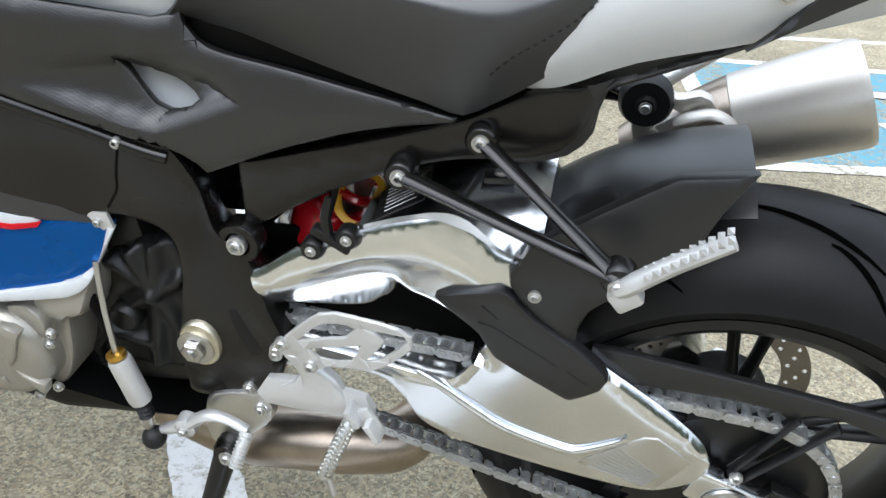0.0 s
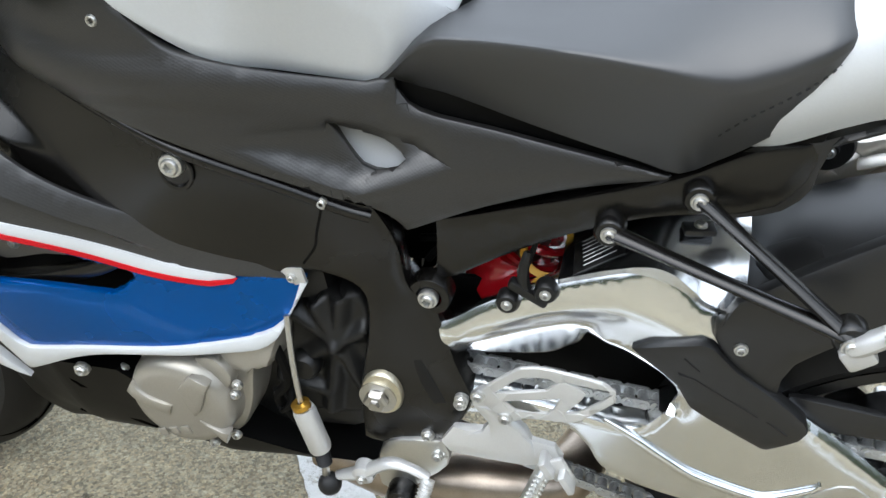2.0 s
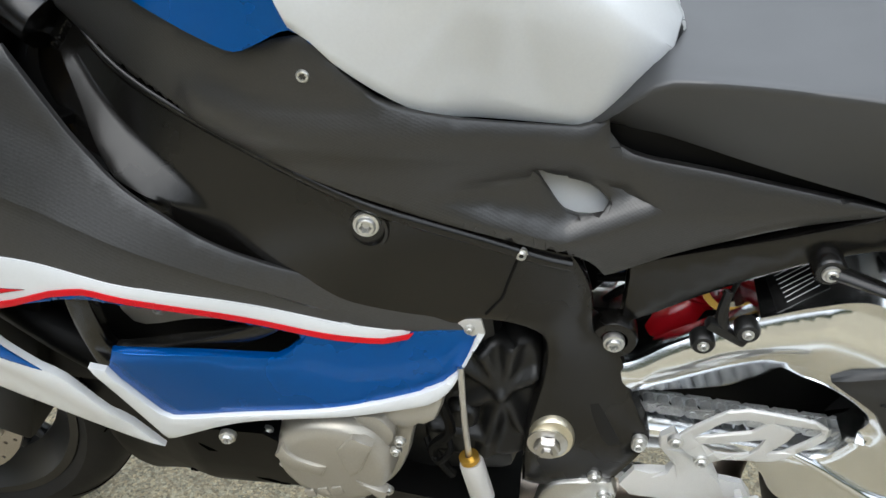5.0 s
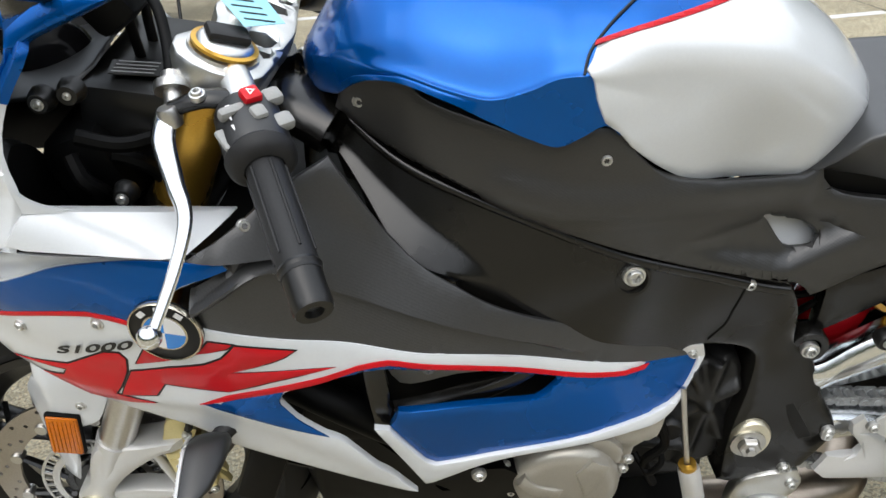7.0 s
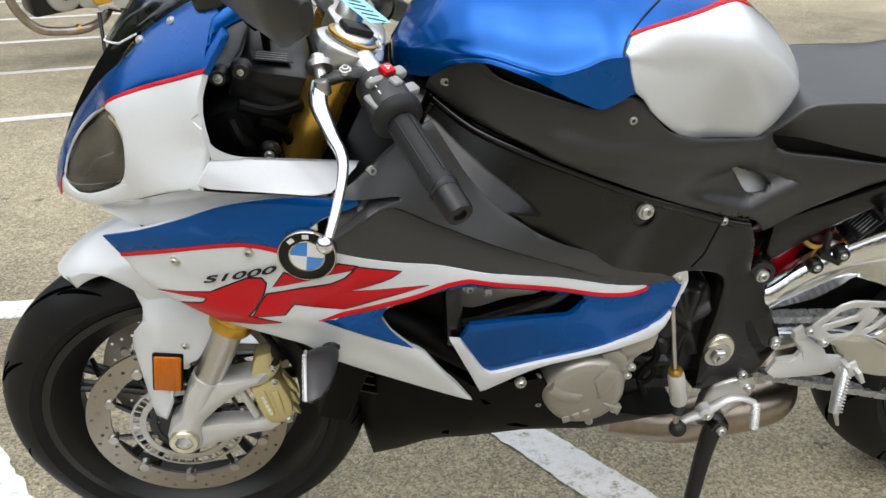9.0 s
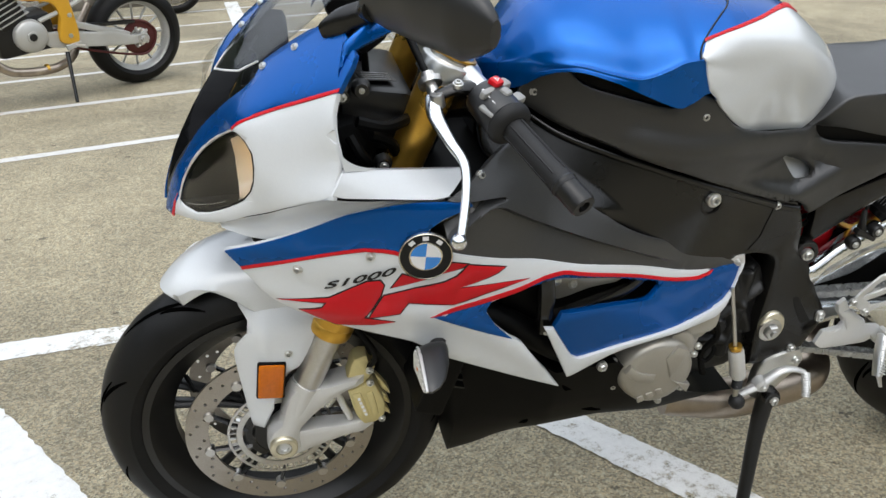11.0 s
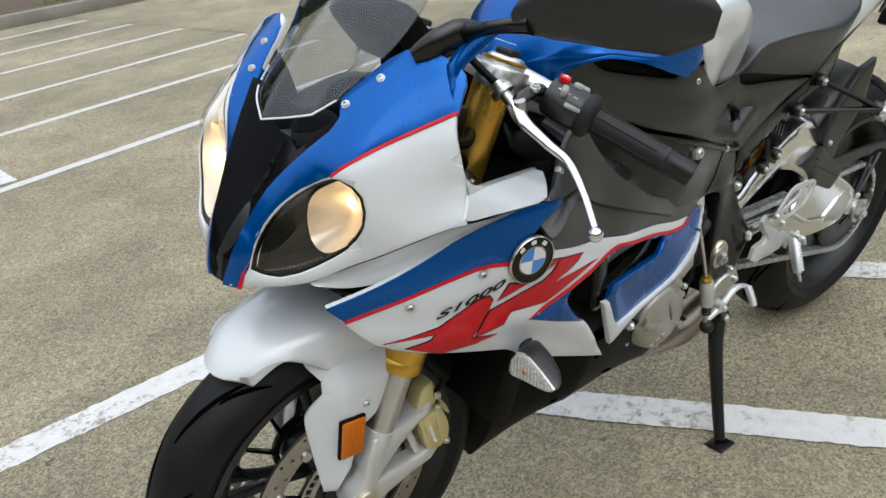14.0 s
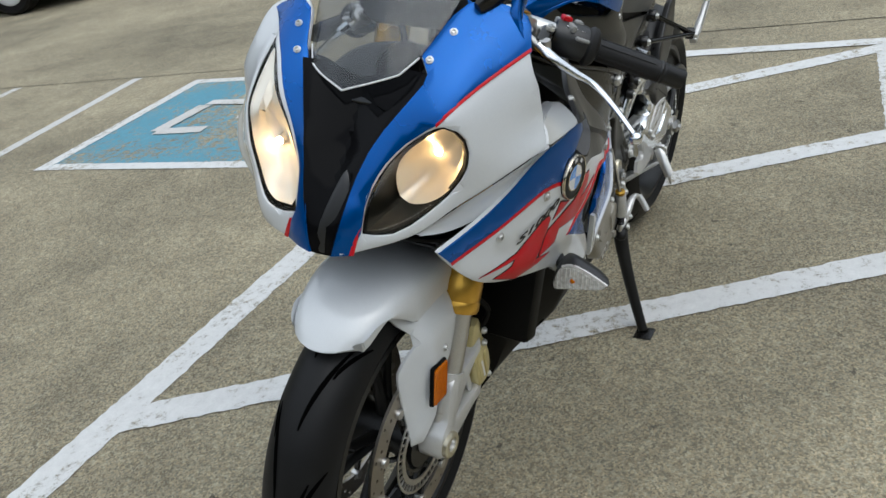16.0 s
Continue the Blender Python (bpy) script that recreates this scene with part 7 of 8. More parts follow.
part("axle", tube([(1.453, -.12, .301), (1.453, .12, .301)], .011, 16), STEEL, bike)

# front mudguard
def guard_profile(a):
    """Outer and inner (radius, y) points of the mudguard at angle a: its sides hang lower towards the fork."""
    rim = float(np.interp(a, [60, 66, 71.6, 77.5, 82, 90, 140], [.331, .327, .311, .284, .261, .262, .29]))
    half = [(rim, .0885), ((rim + .313) / 2, .0885), (.313, .0865), (.322, .080), (.329, .066), (.333, .045), (.3355, .02)]
    outer = half + [(.336, 0)] + [(r, -y) for r, y in half[::-1]]
    return outer + [(r - .003, y * .96) for r, y in outer[::-1]]


def mudguard():
    bm = bmesh.new()
    rows = []
    for i in range(45):
        s = i / 44
        pinch = .70 + .30 * min(1.0, s * 3.2) ** .6
        lift = .006 * math.sin(math.pi * s)
        row = []
        for r, y in guard_profile(60.5 + 74.5 * s):
            a = radians((60.5 + 6.0 * (abs(y) / .088) ** 2.2) * (1 - s) + 135 * s)
            rad = r + lift - .012 * max(0, 1 - s * 6) ** 2
            row.append(bm.verts.new((FRONT.x + rad * math.cos(a), y * pinch, FRONT.z + rad * math.sin(a))))
        rows.append(row)
    n = len(rows[0])
    for p, q in zip(rows, rows[1:]):
        for j in range(n):
            bm.faces.new([p[j], p[(j + 1) % n], q[(j + 1) % n], q[j]])
    bm.faces.new(rows[0][::-1])
    bm.faces.new(rows[-1])
    return bm


mud = part("front_mudguard", mudguard(), WHITE, bike, "white gloss front mudguard")
FLANK = [(1.50, .585), (1.45, .608), (1.40, .598), (1.374, .568), (1.376, .545), (1.384, .512), (1.410, .463), (1.438, .450), (1.442, .432), (1.482, .330, 1), (1.500, .328, 1), (1.509, .42), (1.511, .487), (1.487, .528), (1.484, .548, 1), (1.495, .565)]
FLANK_Y = lambda p, q: .108 - 1.0 * max(0, q - .53) ** 1.2 - .75 * max(0, p - 1.462)
for sgn in (1, -1):
    bm = sheet(FLANK, side(FLANK_Y), .006, .004, step=.012)
    fl = part("mudguard_flank", bm if sgn > 0 else flip(bm), WHITE, mud, "white flank over the fork leg")
    bolt((1.425, .107 * sgn, .492), (0, sgn, 0), .8)
    refl = part("side_reflector", block((.040, .006, .066), pose(1.457, .114 * sgn, .446, 0, -8, 0), .003), ORANGE, bike, "orange side reflector")
    part("reflector_frame", block((.045, .008, .071), pose(1.457, .110 * sgn, .446, 0, -8, 0), .003), DARK, refl)
    for k in range(7):
        part("rib", block((.0015, .0015, .058), pose(1.441 + .0053 * k, .1172 * sgn, .446, 0, -8, 0), 0), ORANGE, refl)

# front indicators: leaf-shaped bodies with a flat ribbed lens that faces ahead
IND = [(.232, .570), (.222, .555), (.2175, .538), (.219, .524), (.255, .531), (.296, .540), (.310, .552), (.280, .567), (.251, .576)]
for sgn in (1, -1):
    ring = loop(IND, .006)
    mid = sum(ring, Vector((0, 0))) / len(ring)
    rows = [[(x, (mid.x + dy + (p.x - mid.x) * s) * sgn, mid.y + dz + (p.y - mid.y) * s) for p in ring] for x, s, dy, dz in ((1.2395, .97, 0, 0), (1.234, 1.03, 0, .001), (1.222, 1.0, -.004, .003), (1.210, .82, -.010, .006), (1.201, .5, -.018, .012), (1.197, .15, -.022, .016))]
    ind = part("front_indicator", loft(rows), PLAIN, bike, "dark grey front indicator with clear lens")
    lens = part("clear_lens", loft([[(x, (mid.x + (p.x - mid.x) * s) * sgn, mid.y + (p.y - mid.y) * s) for p in ring] for x, s in ((1.2385, .97), (1.2425, .95), (1.2438, .80), (1.2442, .3), (1.2442, .02))]), INDLENS, ind, "clear ribbed lens")
    poly = np.array([tuple(p) for p in ring])
    for k in range(13):
        y = .219 + .007 * k
        zs = [z for z in np.arange(.515, .58, .001) if inside(poly, (y, z)) and edge_far(poly, np.array((y, z))) > .003]
        if len(zs) > 4:
            part("rib", tube([(1.2440, y * sgn, zs[0]), (1.2440, y * sgn, zs[-1])], .0013, 5), INDLENS, lens)
    rim = [(.232, .570), (.251, .576), (.280, .567), (.310, .552)]
    part("bright_rim", tube([(1.2405, y * sgn, z) for y, z in rim], .0022, 8, 16), SILVER, ind, "bright rim of the lens")
    part("orange_bulb", lathe([(0, .003), (.004, .0022), (.006, 0)], Matrix.Translation((1.2428, .252 * sgn, .548)) @ Matrix.Rotation(radians(90), 4, "Y"), 14), ORANGE, ind)
    part("stalk", tube([(1.19, .195 * sgn, .566), (1.205, .212 * sgn, .562), (1.216, .225 * sgn, .556)], [.013, .011, .010], 10), GRIP, ind)

# graphics on the side fairing
def grow(pts, d):
    """An outline moved outwards by d."""
    p = np.array([q[:2] for q in pts])
    area = ((p[:, 0] * np.roll(p[:, 1], -1)) - (np.roll(p[:, 0], -1) * p[:, 1])).sum()
    a, b = p - np.roll(p, 1, axis=0), np.roll(p, -1, axis=0) - p
    na, nb = (np.stack([v[:, 1], -v[:, 0]], 1) / (np.linalg.norm(v, axis=1)[:, None] + 1e-9) for v in (a, b))
    m = na + nb
    m = m / np.maximum((m * na).sum(1)[:, None], .45)
    return [tuple(v) + (1,) for v in p + m * d * (1 if area > 0 else -1)]


RR = [[(1.429, .643, 1), (1.357, .653, 1), (1.332, .669), (1.305, .685), (1.288, .687), (1.283, .679), (1.288, .660), (1.301, .635), (1.312, .620, 1), (1.27, .612, 1), (1.30, .606), (1.35, .603, 1), (1.398, .627, 1), (1.368, .635), (1.361, .645, 1)],
      [(1.273, .675, 1), (1.258, .698, 1), (1.249, .695), (1.238, .690), (1.226, .688, 1)],
      [(1.191, .712, 1), (1.170, .706, 1), (1.176, .702), (1.214, .694, 1), (1.202, .699), (1.195, .708)],
      [(1.168, .704, 1), (1.113, .688, 1), (1.124, .682), (1.137, .678), (1.18, .667, 1), (1.075, .662, 1), (1.14, .651), (1.186, .638, 1), (1.201, .640), (1.25, .647, 1), (1.263, .629, 1), (1.304, .621, 1), (1.283, .660, 1), (1.239, .673), (1.201, .680), (1.183, .688), (1.174, .697)]]
for sgn in (1, -1):
    f2 = (lambda b: b) if sgn > 0 else flip
    for out in RR:
        part("graphic_outline", f2(sheet(grow(out, .0020), fair, .001, .0003, off=.0030)), INK, bike, "black outline of the red graphic")
        part("red_graphic", f2(sheet(out, fair, .001, .0003, off=.0036)), RED, bike, "red slanting graphic")
    txt = lettering("S1000", .034, .0004)
    xs = [v.co.x for v in txt.verts]
    w = max(xs) - min(xs)
    x0 = min(xs)
    tall = max(v.co.y for v in txt.verts)
    for v in txt.verts:
        s, h = (v.co.x - x0) / w, v.co.y / tall
        if sgn < 0:
            s = 1 - s
        p, q = 1.363 - .093 * s - .0075 * h, .6705 + .029 * s + .0135 * h
        spot, way = fair(p, q)
        v.co = spot + way * (.0046 + v.co.z)
    part("lettering", f2(txt), INK, bike, "black slanted model lettering")
    c, way = fair(1.227, .729)
    q = way.to_track_quat("Z", "Y").to_matrix().to_4x4()
    rm = Matrix.Translation(c + way * .003) @ q
    badge = part("round_badge", f2(lathe([(0, .004), (.034, .004), (.0355, .003), (.036, 0), (.036, -.003)], rm, 48)), INK, bike, "round black badge with blue and white quarters")
    part("silver_ring", f2(lathe([(.0345, .0046), (.0355, .0052), (.0365, .004), (.0365, 0)], rm, 48)), CHROME, badge)
    part("inner_ring", f2(lathe([(.0205, .0046), (.0215, .005), (.0225, .0044)], rm, 40)), CHROME, badge)
    for k in range(4):
        part("quarter", f2(lathe([(0, .0047), (.0205, .0047)], rm @ Matrix.Rotation(radians(90 * k - 6), 4, "Z"), 12, 0, 90)), ROUNDBLUE if k % 2 else PALEINK, badge)
    for k in (-1, 0, 1):
        part("rim_mark", f2(block((.006, .008, .0006), rm @ Matrix.Rotation(radians(90 + 40 * k), 4, "Z") @ Matrix.Translation((.0285, 0, .0044)), 0)), PALEINK, badge)
    for x, z in ((1.396, .699), (1.299, .726), (1.145, .821), (.931, .45)):
        spot, wy = fair(x, z)
        bolt((spot.x + wy.x * .002, (spot.y + wy.y * .002) * sgn, spot.z), (wy.x, wy.y * sgn, wy.z), .8 if z > .5 else 1.0)

# ---- cockpit ----
yoke_rot = Matrix.Rotation(radians(-24), 4, "Y")
YOKE = Matrix.Translation((1.166, 0, .938)) @ yoke_rot
rim_out = [(.045, .10), (.035, .135), (.0, .148), (-.035, .135), (-.045, .105), (-.05, .05), (-.055, .0), (-.05, -.05), (-.045, -.105), (-.035, -.135), (0, -.148), (.035, -.135), (.045, -.10), (.02, -.05), (.03, 0), (.02, .05)]
yoke = part("top_yoke", prism(rim_out, YOKE @ Matrix.Translation((0, 0, -.012)), .024, .004, holes=tuple(h for s in (1, -1) for h in ([(-.012, .03 * s), (-.014, .058 * s), (-.036, .056 * s), (-.042, .034 * s)], [(.008, .052 * s), (.014, .060 * s), (.006, .068 * s), (-.004, .062 * s)], [(-.024, .066 * s), (-.030, .080 * s), (-.040, .078 * s), (-.040, .064 * s)])), step=.014), BRUSHED, bike, "silver machined top yoke")
part("steering_nut", lathe([(0, .03), (.016, .03), (.018, .026), (.020, .012)], YOKE, 28), BRUSHED, yoke)
for sgn in (1, -1):
    fm = YOKE @ Matrix.Translation((0, .103 * sgn, 0))
    eye = part("fork_eye", lathe([(.029, -.020), (.035, -.019), (.036, -.008), (.0395, -.006), (.0405, -.004), (.0405, .009), (.039, .0115), (.034, .0125), (.0335, .016), (.029, .016)], fm, 40), BRUSHED, yoke, "silver clamp round the fork top")
    part("gold_ring", lathe([(.026, .016), (.0315, .018), (.0315, .021), (.026, .022)], fm, 32), GOLD, eye, "gold ring")
    part("fork_cap", lathe([(0, .027), (.020, .027), (.025, .025), (.028, .020), (.028, .010)], fm, 24), BRUSHED, eye, "silver fork cap")
    part("adjuster_cap", block((.040, .026, .010), fm @ pose(0, 0, .031, 0, 0, 25 * sgn), .004), GRIP, eye, "black adjuster cap")
    # clip-on bar
    a, b = Vector((1.150, .125 * sgn, .935)), Vector((1.059, .349 * sgn, .846))
    d = (b - a).normalized()
    P = lambda s: a.lerp(b, s)
    bar = part("handlebar", tube([P(-.03), P(1)], .011, 16), STEEL, bike, "clip-on handlebar")
    part("clamp", tube([P(-.02), P(.0), P(.09), P(.22)], [.013, .016, .017, .017], 16, 12), BRUSHED, bar)
    grip = part("rubber_grip", tube([P(.42), P(.44), P(.86), P(.88)], [.0165, .0168, .0172, .017], 20, 12), GRIP, bar, "black rubber grip")
    dq = d.to_track_quat("Z", "Y").to_matrix().to_4x4()
    part("grip_flange", lathe([(.016, -.006), (.028, -.005), (.0315, .0), (.030, .008), (.025, .013), (.018, .015)], Matrix.Translation(P(.40)) @ dq, 28), GRIP, bar)
    for k in range(6):
        ang = radians(60 * k + 15)
        off = dq.to_3x3() @ Vector((math.cos(ang), math.sin(ang), 0)) * .0172
        part("grip_rib", tube([P(.47) + off, P(.82) + off], .0013, 5), GRIP, grip)
    part("bar_end", lathe([(.012, 0), (.0175, .001), (.0185, .004), (.0165, .008), (.0165, .040), (.0150, .044), (.008, .044), (.008, .03), (0, .03)], Matrix.Translation(P(.855)) @ dq, 24), CASTBLACK, bar, "black bar end weight")
    sw = part("switch_unit", lathe([(.012, -.060), (.024, -.058), (.0265, -.052), (.028, -.030), (.028, -.010), (.026, -.003), (.012, 0)], Matrix.Translation(P(.40)) @ dq @ Matrix.Diagonal((1.08, 1.0, 1, 1)), 20), PLAIN, bar, "black switch unit")
    face = Vector((-.25, .35 * sgn, .9))
    fq = lambda s, up, side_v: Matrix.Translation(P(s) + (face - d * face.dot(d)).normalized() * up + d.cross((face - d * face.dot(d)).normalized()) * side_v) @ (face - d * face.dot(d)).normalized().to_track_quat("Z", "Y").to_matrix().to_4x4()
    part("red_button", block((.017, .016, .010), fq(.22, .028, -.002 * sgn), .003), RED, sw, "red hazard button")
    tri_m = fq(.22, .0334, -.002 * sgn)
    part("warning_triangle", prism([(.0042, 0, 1), (-.0028, .0042, 1), (-.0028, -.0042, 1)], tri_m, .0004, .0001, step=.002, holes=([(.0018, 0, 1), (-.0016, .0020, 1), (-.0016, -.0020, 1)],)), PALEINK, sw, "white warning triangle")
    part("grey_button", block((.014, .015, .008), fq(.30, .028, -.004 * sgn), .004), SWITCHGREY, sw, "grey button")
    part("grey_rocker", block((.026, .010, .012), fq(.26, .021, .016 * sgn), .004), SWITCHGREY, sw, "grey rocker switch")
    part("grey_rocker", block((.018, .016, .012), fq(.20, .018, -.022 * sgn), .004), SWITCHGREY, sw, "grey toggle")
    part("grey_rocker", block((.018, .016, .012), fq(.32, .018, -.024 * sgn), .004), SWITCHGREY, sw, "grey toggle")
    part("grey_paddle", block((.012, .024, .006), fq(.34, .010, .026 * sgn), .003), SWITCHGREY, sw, "grey paddle")
    for k in range(3):
        part("printed_mark", block((.004, .006, .0006), fq(.24 + .045 * k, .0215, .018 * sgn), 0), PALEINK, sw)
    # lever
    lv = part("clutch_lever" if sgn > 0 else "brake_lever", tube([(x, yy * sgn, z) for x, yy, z in ((1.200, .168, .922), (1.203, .190, .906), (1.190, .222, .882), (1.178, .250, .862), (1.184, .285, .834), (1.198, .322, .802))], [.012, .011, .0085, .0068, .0058, .0052], 12, 36, wide=.7, up=(1, 0, 0)), ALU, bike, "polished aluminium lever with ball end")
    bl = bmesh.new()
    bmesh.ops.create_uvsphere(bl, u_segments=16, v_segments=10, radius=.0105, matrix=Matrix.Translation((1.202, .326 * sgn, .797)))
    part("ball_end", bl, ALU, lv)
    part("pivot_screw", lathe([(0, .006), (.008, .006), (.0095, .003), (.0095, -.012)], Matrix.Translation((1.198, .176 * sgn, .924)) @ Matrix.Rotation(radians(10), 4, "Y"), 20), STEEL, lv)
    perch = part("lever_perch", tube([P(.14), Vector((1.165, .165 * sgn, .932)), Vector((1.198, .168 * sgn, .924))], [.016, .012, .010], 10, 10, wide=.7), SATIN, bike, "black lever perch")
    bolt((1.170, .174 * sgn, .940), (0, .3 * sgn, 1), .8)
    adj = part("cable_adjuster", lathe([(0, -.03), (.008, -.03), (.008, -.004), (.016, -.004), (.0165, .0), (.016, .004), (.009, .005), (.009, .014), (0, .014)], Matrix.Translation((1.201, .145 * sgn, .934)) @ Matrix.Rotation(radians(50 * sgn), 4, "X") @ Matrix.Rotation(radians(8), 4, "Y"), 24), STEEL, perch, "bright cable adjuster wheel")
    part("cable", tube([(1.203, .136 * sgn, .942), (1.211, .104 * sgn, .962), (1.222, .078 * sgn, .985), (1.245, .05 * sgn, 1.0), (1.27, .03 * sgn, .97), (1.27, .02 * sgn, .90)], .0055, 10, 30), DARK, bike, "black control cable")
    # mirror
    base = part("mirror", tube([(1.335, .132 * sgn, 1.006), (1.31, .145 * sgn, 1.018), (1.28, .155 * sgn, 1.028), (1.258, .16 * sgn, 1.028)], [.010, .020, .021, .012], 14, 14, wide=.62, up=(0, 0, 1)), SATIN, bike, "black mirror on a stalk")
    part("stalk", tube([(1.275, .160 * sgn, 1.030), (1.285, .20 * sgn, 1.045), (1.295, .25 * sgn, 1.062), (1.29, .29 * sgn, 1.072)], [.012, .0085, .008, .012], 12, 14), SATIN, base)
    shell = part("mirror_shell", tube([(1.296, .27 * sgn, 1.070), (1.28, .30 * sgn, 1.085), (1.25, .36 * sgn, 1.095), (1.22, .42 * sgn, 1.095), (1.20, .455 * sgn, 1.09)], [.012, .030, .042, .042, .014], 18, 20, wide=.5, up=(.1, 0, 1)), PLAIN, base, "black mirror shell")
    part("mirror_glass", lathe([(0, .002), (1, .002), (1.02, 0)], Matrix.Translation((1.222, .365 * sgn, 1.09)) @ Vector((-1, -.35 * sgn, .05)).to_track_quat("Z", "Y").to_matrix().to_4x4() @ Matrix.Diagonal((.07, .036, 1, 1)), 32), MIRROR, base, "mirror glass")

# paper tag on the yoke, instrument, inner cockpit
tag = part("paper_tag", sheet([(1.178, .045, 1), (1.137, .102, 1), (1.108, .062, 1), (1.150, -.005, 1)], lambda p, q: (Vector((p, q, .978 + .45 * (p - 1.15))), Vector((-.45, 0, 1)).normalized()), .0006, .0003), TAGBLUE, bike, "pale blue paper tag tied to the yoke")
for k in range(5):
    part("print_line", block((.032 - .004 * (k % 2), .002, .0004), Matrix.Translation((1.158 - .0075 * k, .040 + .0095 * k, .9788 + .45 * (.008 - .0075 * k))) @ yoke_rot @ Matrix.Rotation(radians(33), 4, "Z"), 0), INK, tag)
dash = part("instrument", block((.05, .16, .09), pose(1.285, 0, 1.0, 0, 35, 0), .012), DARK, bike, "black instrument panel")
part("display", block((.002, .10, .06), pose(1.262, 0, 1.017, 0, 35, 0), 0), INK, dash)
# added near-black block for the shade inside the nose
part("nose_shade_block", block((.08, .26, .10), pose(1.315, 0, .83, 0, 20, 0), .03), DARK, bike)
part("air_box", block((.10, .20, .09), pose(1.27, 0, .868, 0, -10, 0), .012), CASTBLACK, bike, "black airbox duct")
sticker = part("caution_label", block((.05, .034, .001), pose(1.262, .062, .918, 0, -10, 10), 0), CASTBLACK, bike, "small grey caution label")
for k in range(4):
    part("print_line", block((.04, .0015, .0006), pose(1.262, .050 + k * .008, .9193, 0, -10, 10), 0), LABELGREY, sticker)
for x, y, z, s in ((1.318, .16, .929, .65), (1.292, .155, .934, .45), (1.268, .16, .828, .7)):
    part("rubber_grommet", lathe([(0, .002), (.009, .002), (.010, -.004), (.012, -.006), (.013, -.014)], across(x, y, z), 20), CASTBLACK, bike)
    bolt((x, y + .002, z), size=s)
for row in (((1.30, .15, .89), (1.26, .14, .875), (1.22, .10, .87), (1.20, .05, .86)), ((1.31, .15, .87), (1.30, .16, .85), (1.29, .15, .83), (1.31, .12, .81)), ((1.28, .13, .86), (1.25, .12, .84), (1.24, .10, .80))):
    part("wiring", tube(row, .008, 8, 16), DARK, bike, "black wiring run")
part("lower_yoke", prism([(.03, .13), (-.03, .135), (-.04, 0), (-.03, -.135), (.03, -.13), (.03, 0)], Matrix.Translation((1.245, 0, .765)) @ yoke_rot, .03, .004), SATIN, bike, "black lower yoke")
part("cockpit_floor", sheet([(1.06, .0), (1.06, .10), (1.15, .17), (1.33, .20), (1.40, .10), (1.42, 0), (1.40, -.1), (1.33, -.2), (1.15, -.17), (1.06, -.1)], lambda p, q: (Vector((p, q, .775)), Vector((0, 0, 1))), .01, .003, step=.03), DARK, bike, "black inner fairing floor")

# ---- other vehicles in the car park ----
PALEALU = paint("weathered_silver_alloy", (0.50, 0.50, 0.48), 0.45, metal=0.5, grain=0.05, stain=0.1)
CHAINRED = paint("red_sprocket", (0.09, 0.02, 0.018), 0.5, metal=0.4)
CARPAINT = paint("dark_grey_car_paint", (0.03, 0.032, 0.035), 0.25, coat=0.6, stain=0.03)
CARGLASS = paint("dark_car_glass", (0.01, 0.012, 0.013), 0.08, spec=0.5)


def side_wheel(owner, c, R, half, rim, wire, name):
    """A motorcycle wheel: tyre, rim, spokes, hub."""
    w = part(name, lathe([(rim, -half * .6), (rim + .012, -half * .6), (rim - .008, -half * .4), (rim - .016, 0), (rim - .008, half * .4), (rim + .012, half * .6), (rim, half * .6), (rim - .02, half * .35), (rim - .026, 0), (rim - .02, -half * .35), (rim, -half * .6)], across(*c), 56), CHROME if wire else PALEALU, owner, "bright wheel rim")
    part("tyre", lathe(tyre_profile(R, half, rim, half * 1.0), across(*c), 64), RUBBER, w, "black tyre")
    part("hub", lathe([(.01, -.05), (.035, -.05), (.03, -.02), (.03, .02), (.035, .05), (.01, .05)], across(*c), 20), PALEALU, w)
    n = 32 if wire else 12
    for i in range(n):
        a = radians(360 * i / n)
        b = a + (radians(14) * (1 if i % 2 else -1) if wire else radians(5 * (1 if i % 2 else -1)))
        y = .03 * (1 if i % 4 < 2 else -1) if wire else 0
        part("spoke", tube([c + Vector((math.cos(b) * .032, y, math.sin(b) * .032)), c + Vector((math.cos(a) * (rim - .015), 0, math.sin(a) * (rim - .015)))], .002 if wire else .007, 6), CHROME if wire else PALEALU, w)
    return w


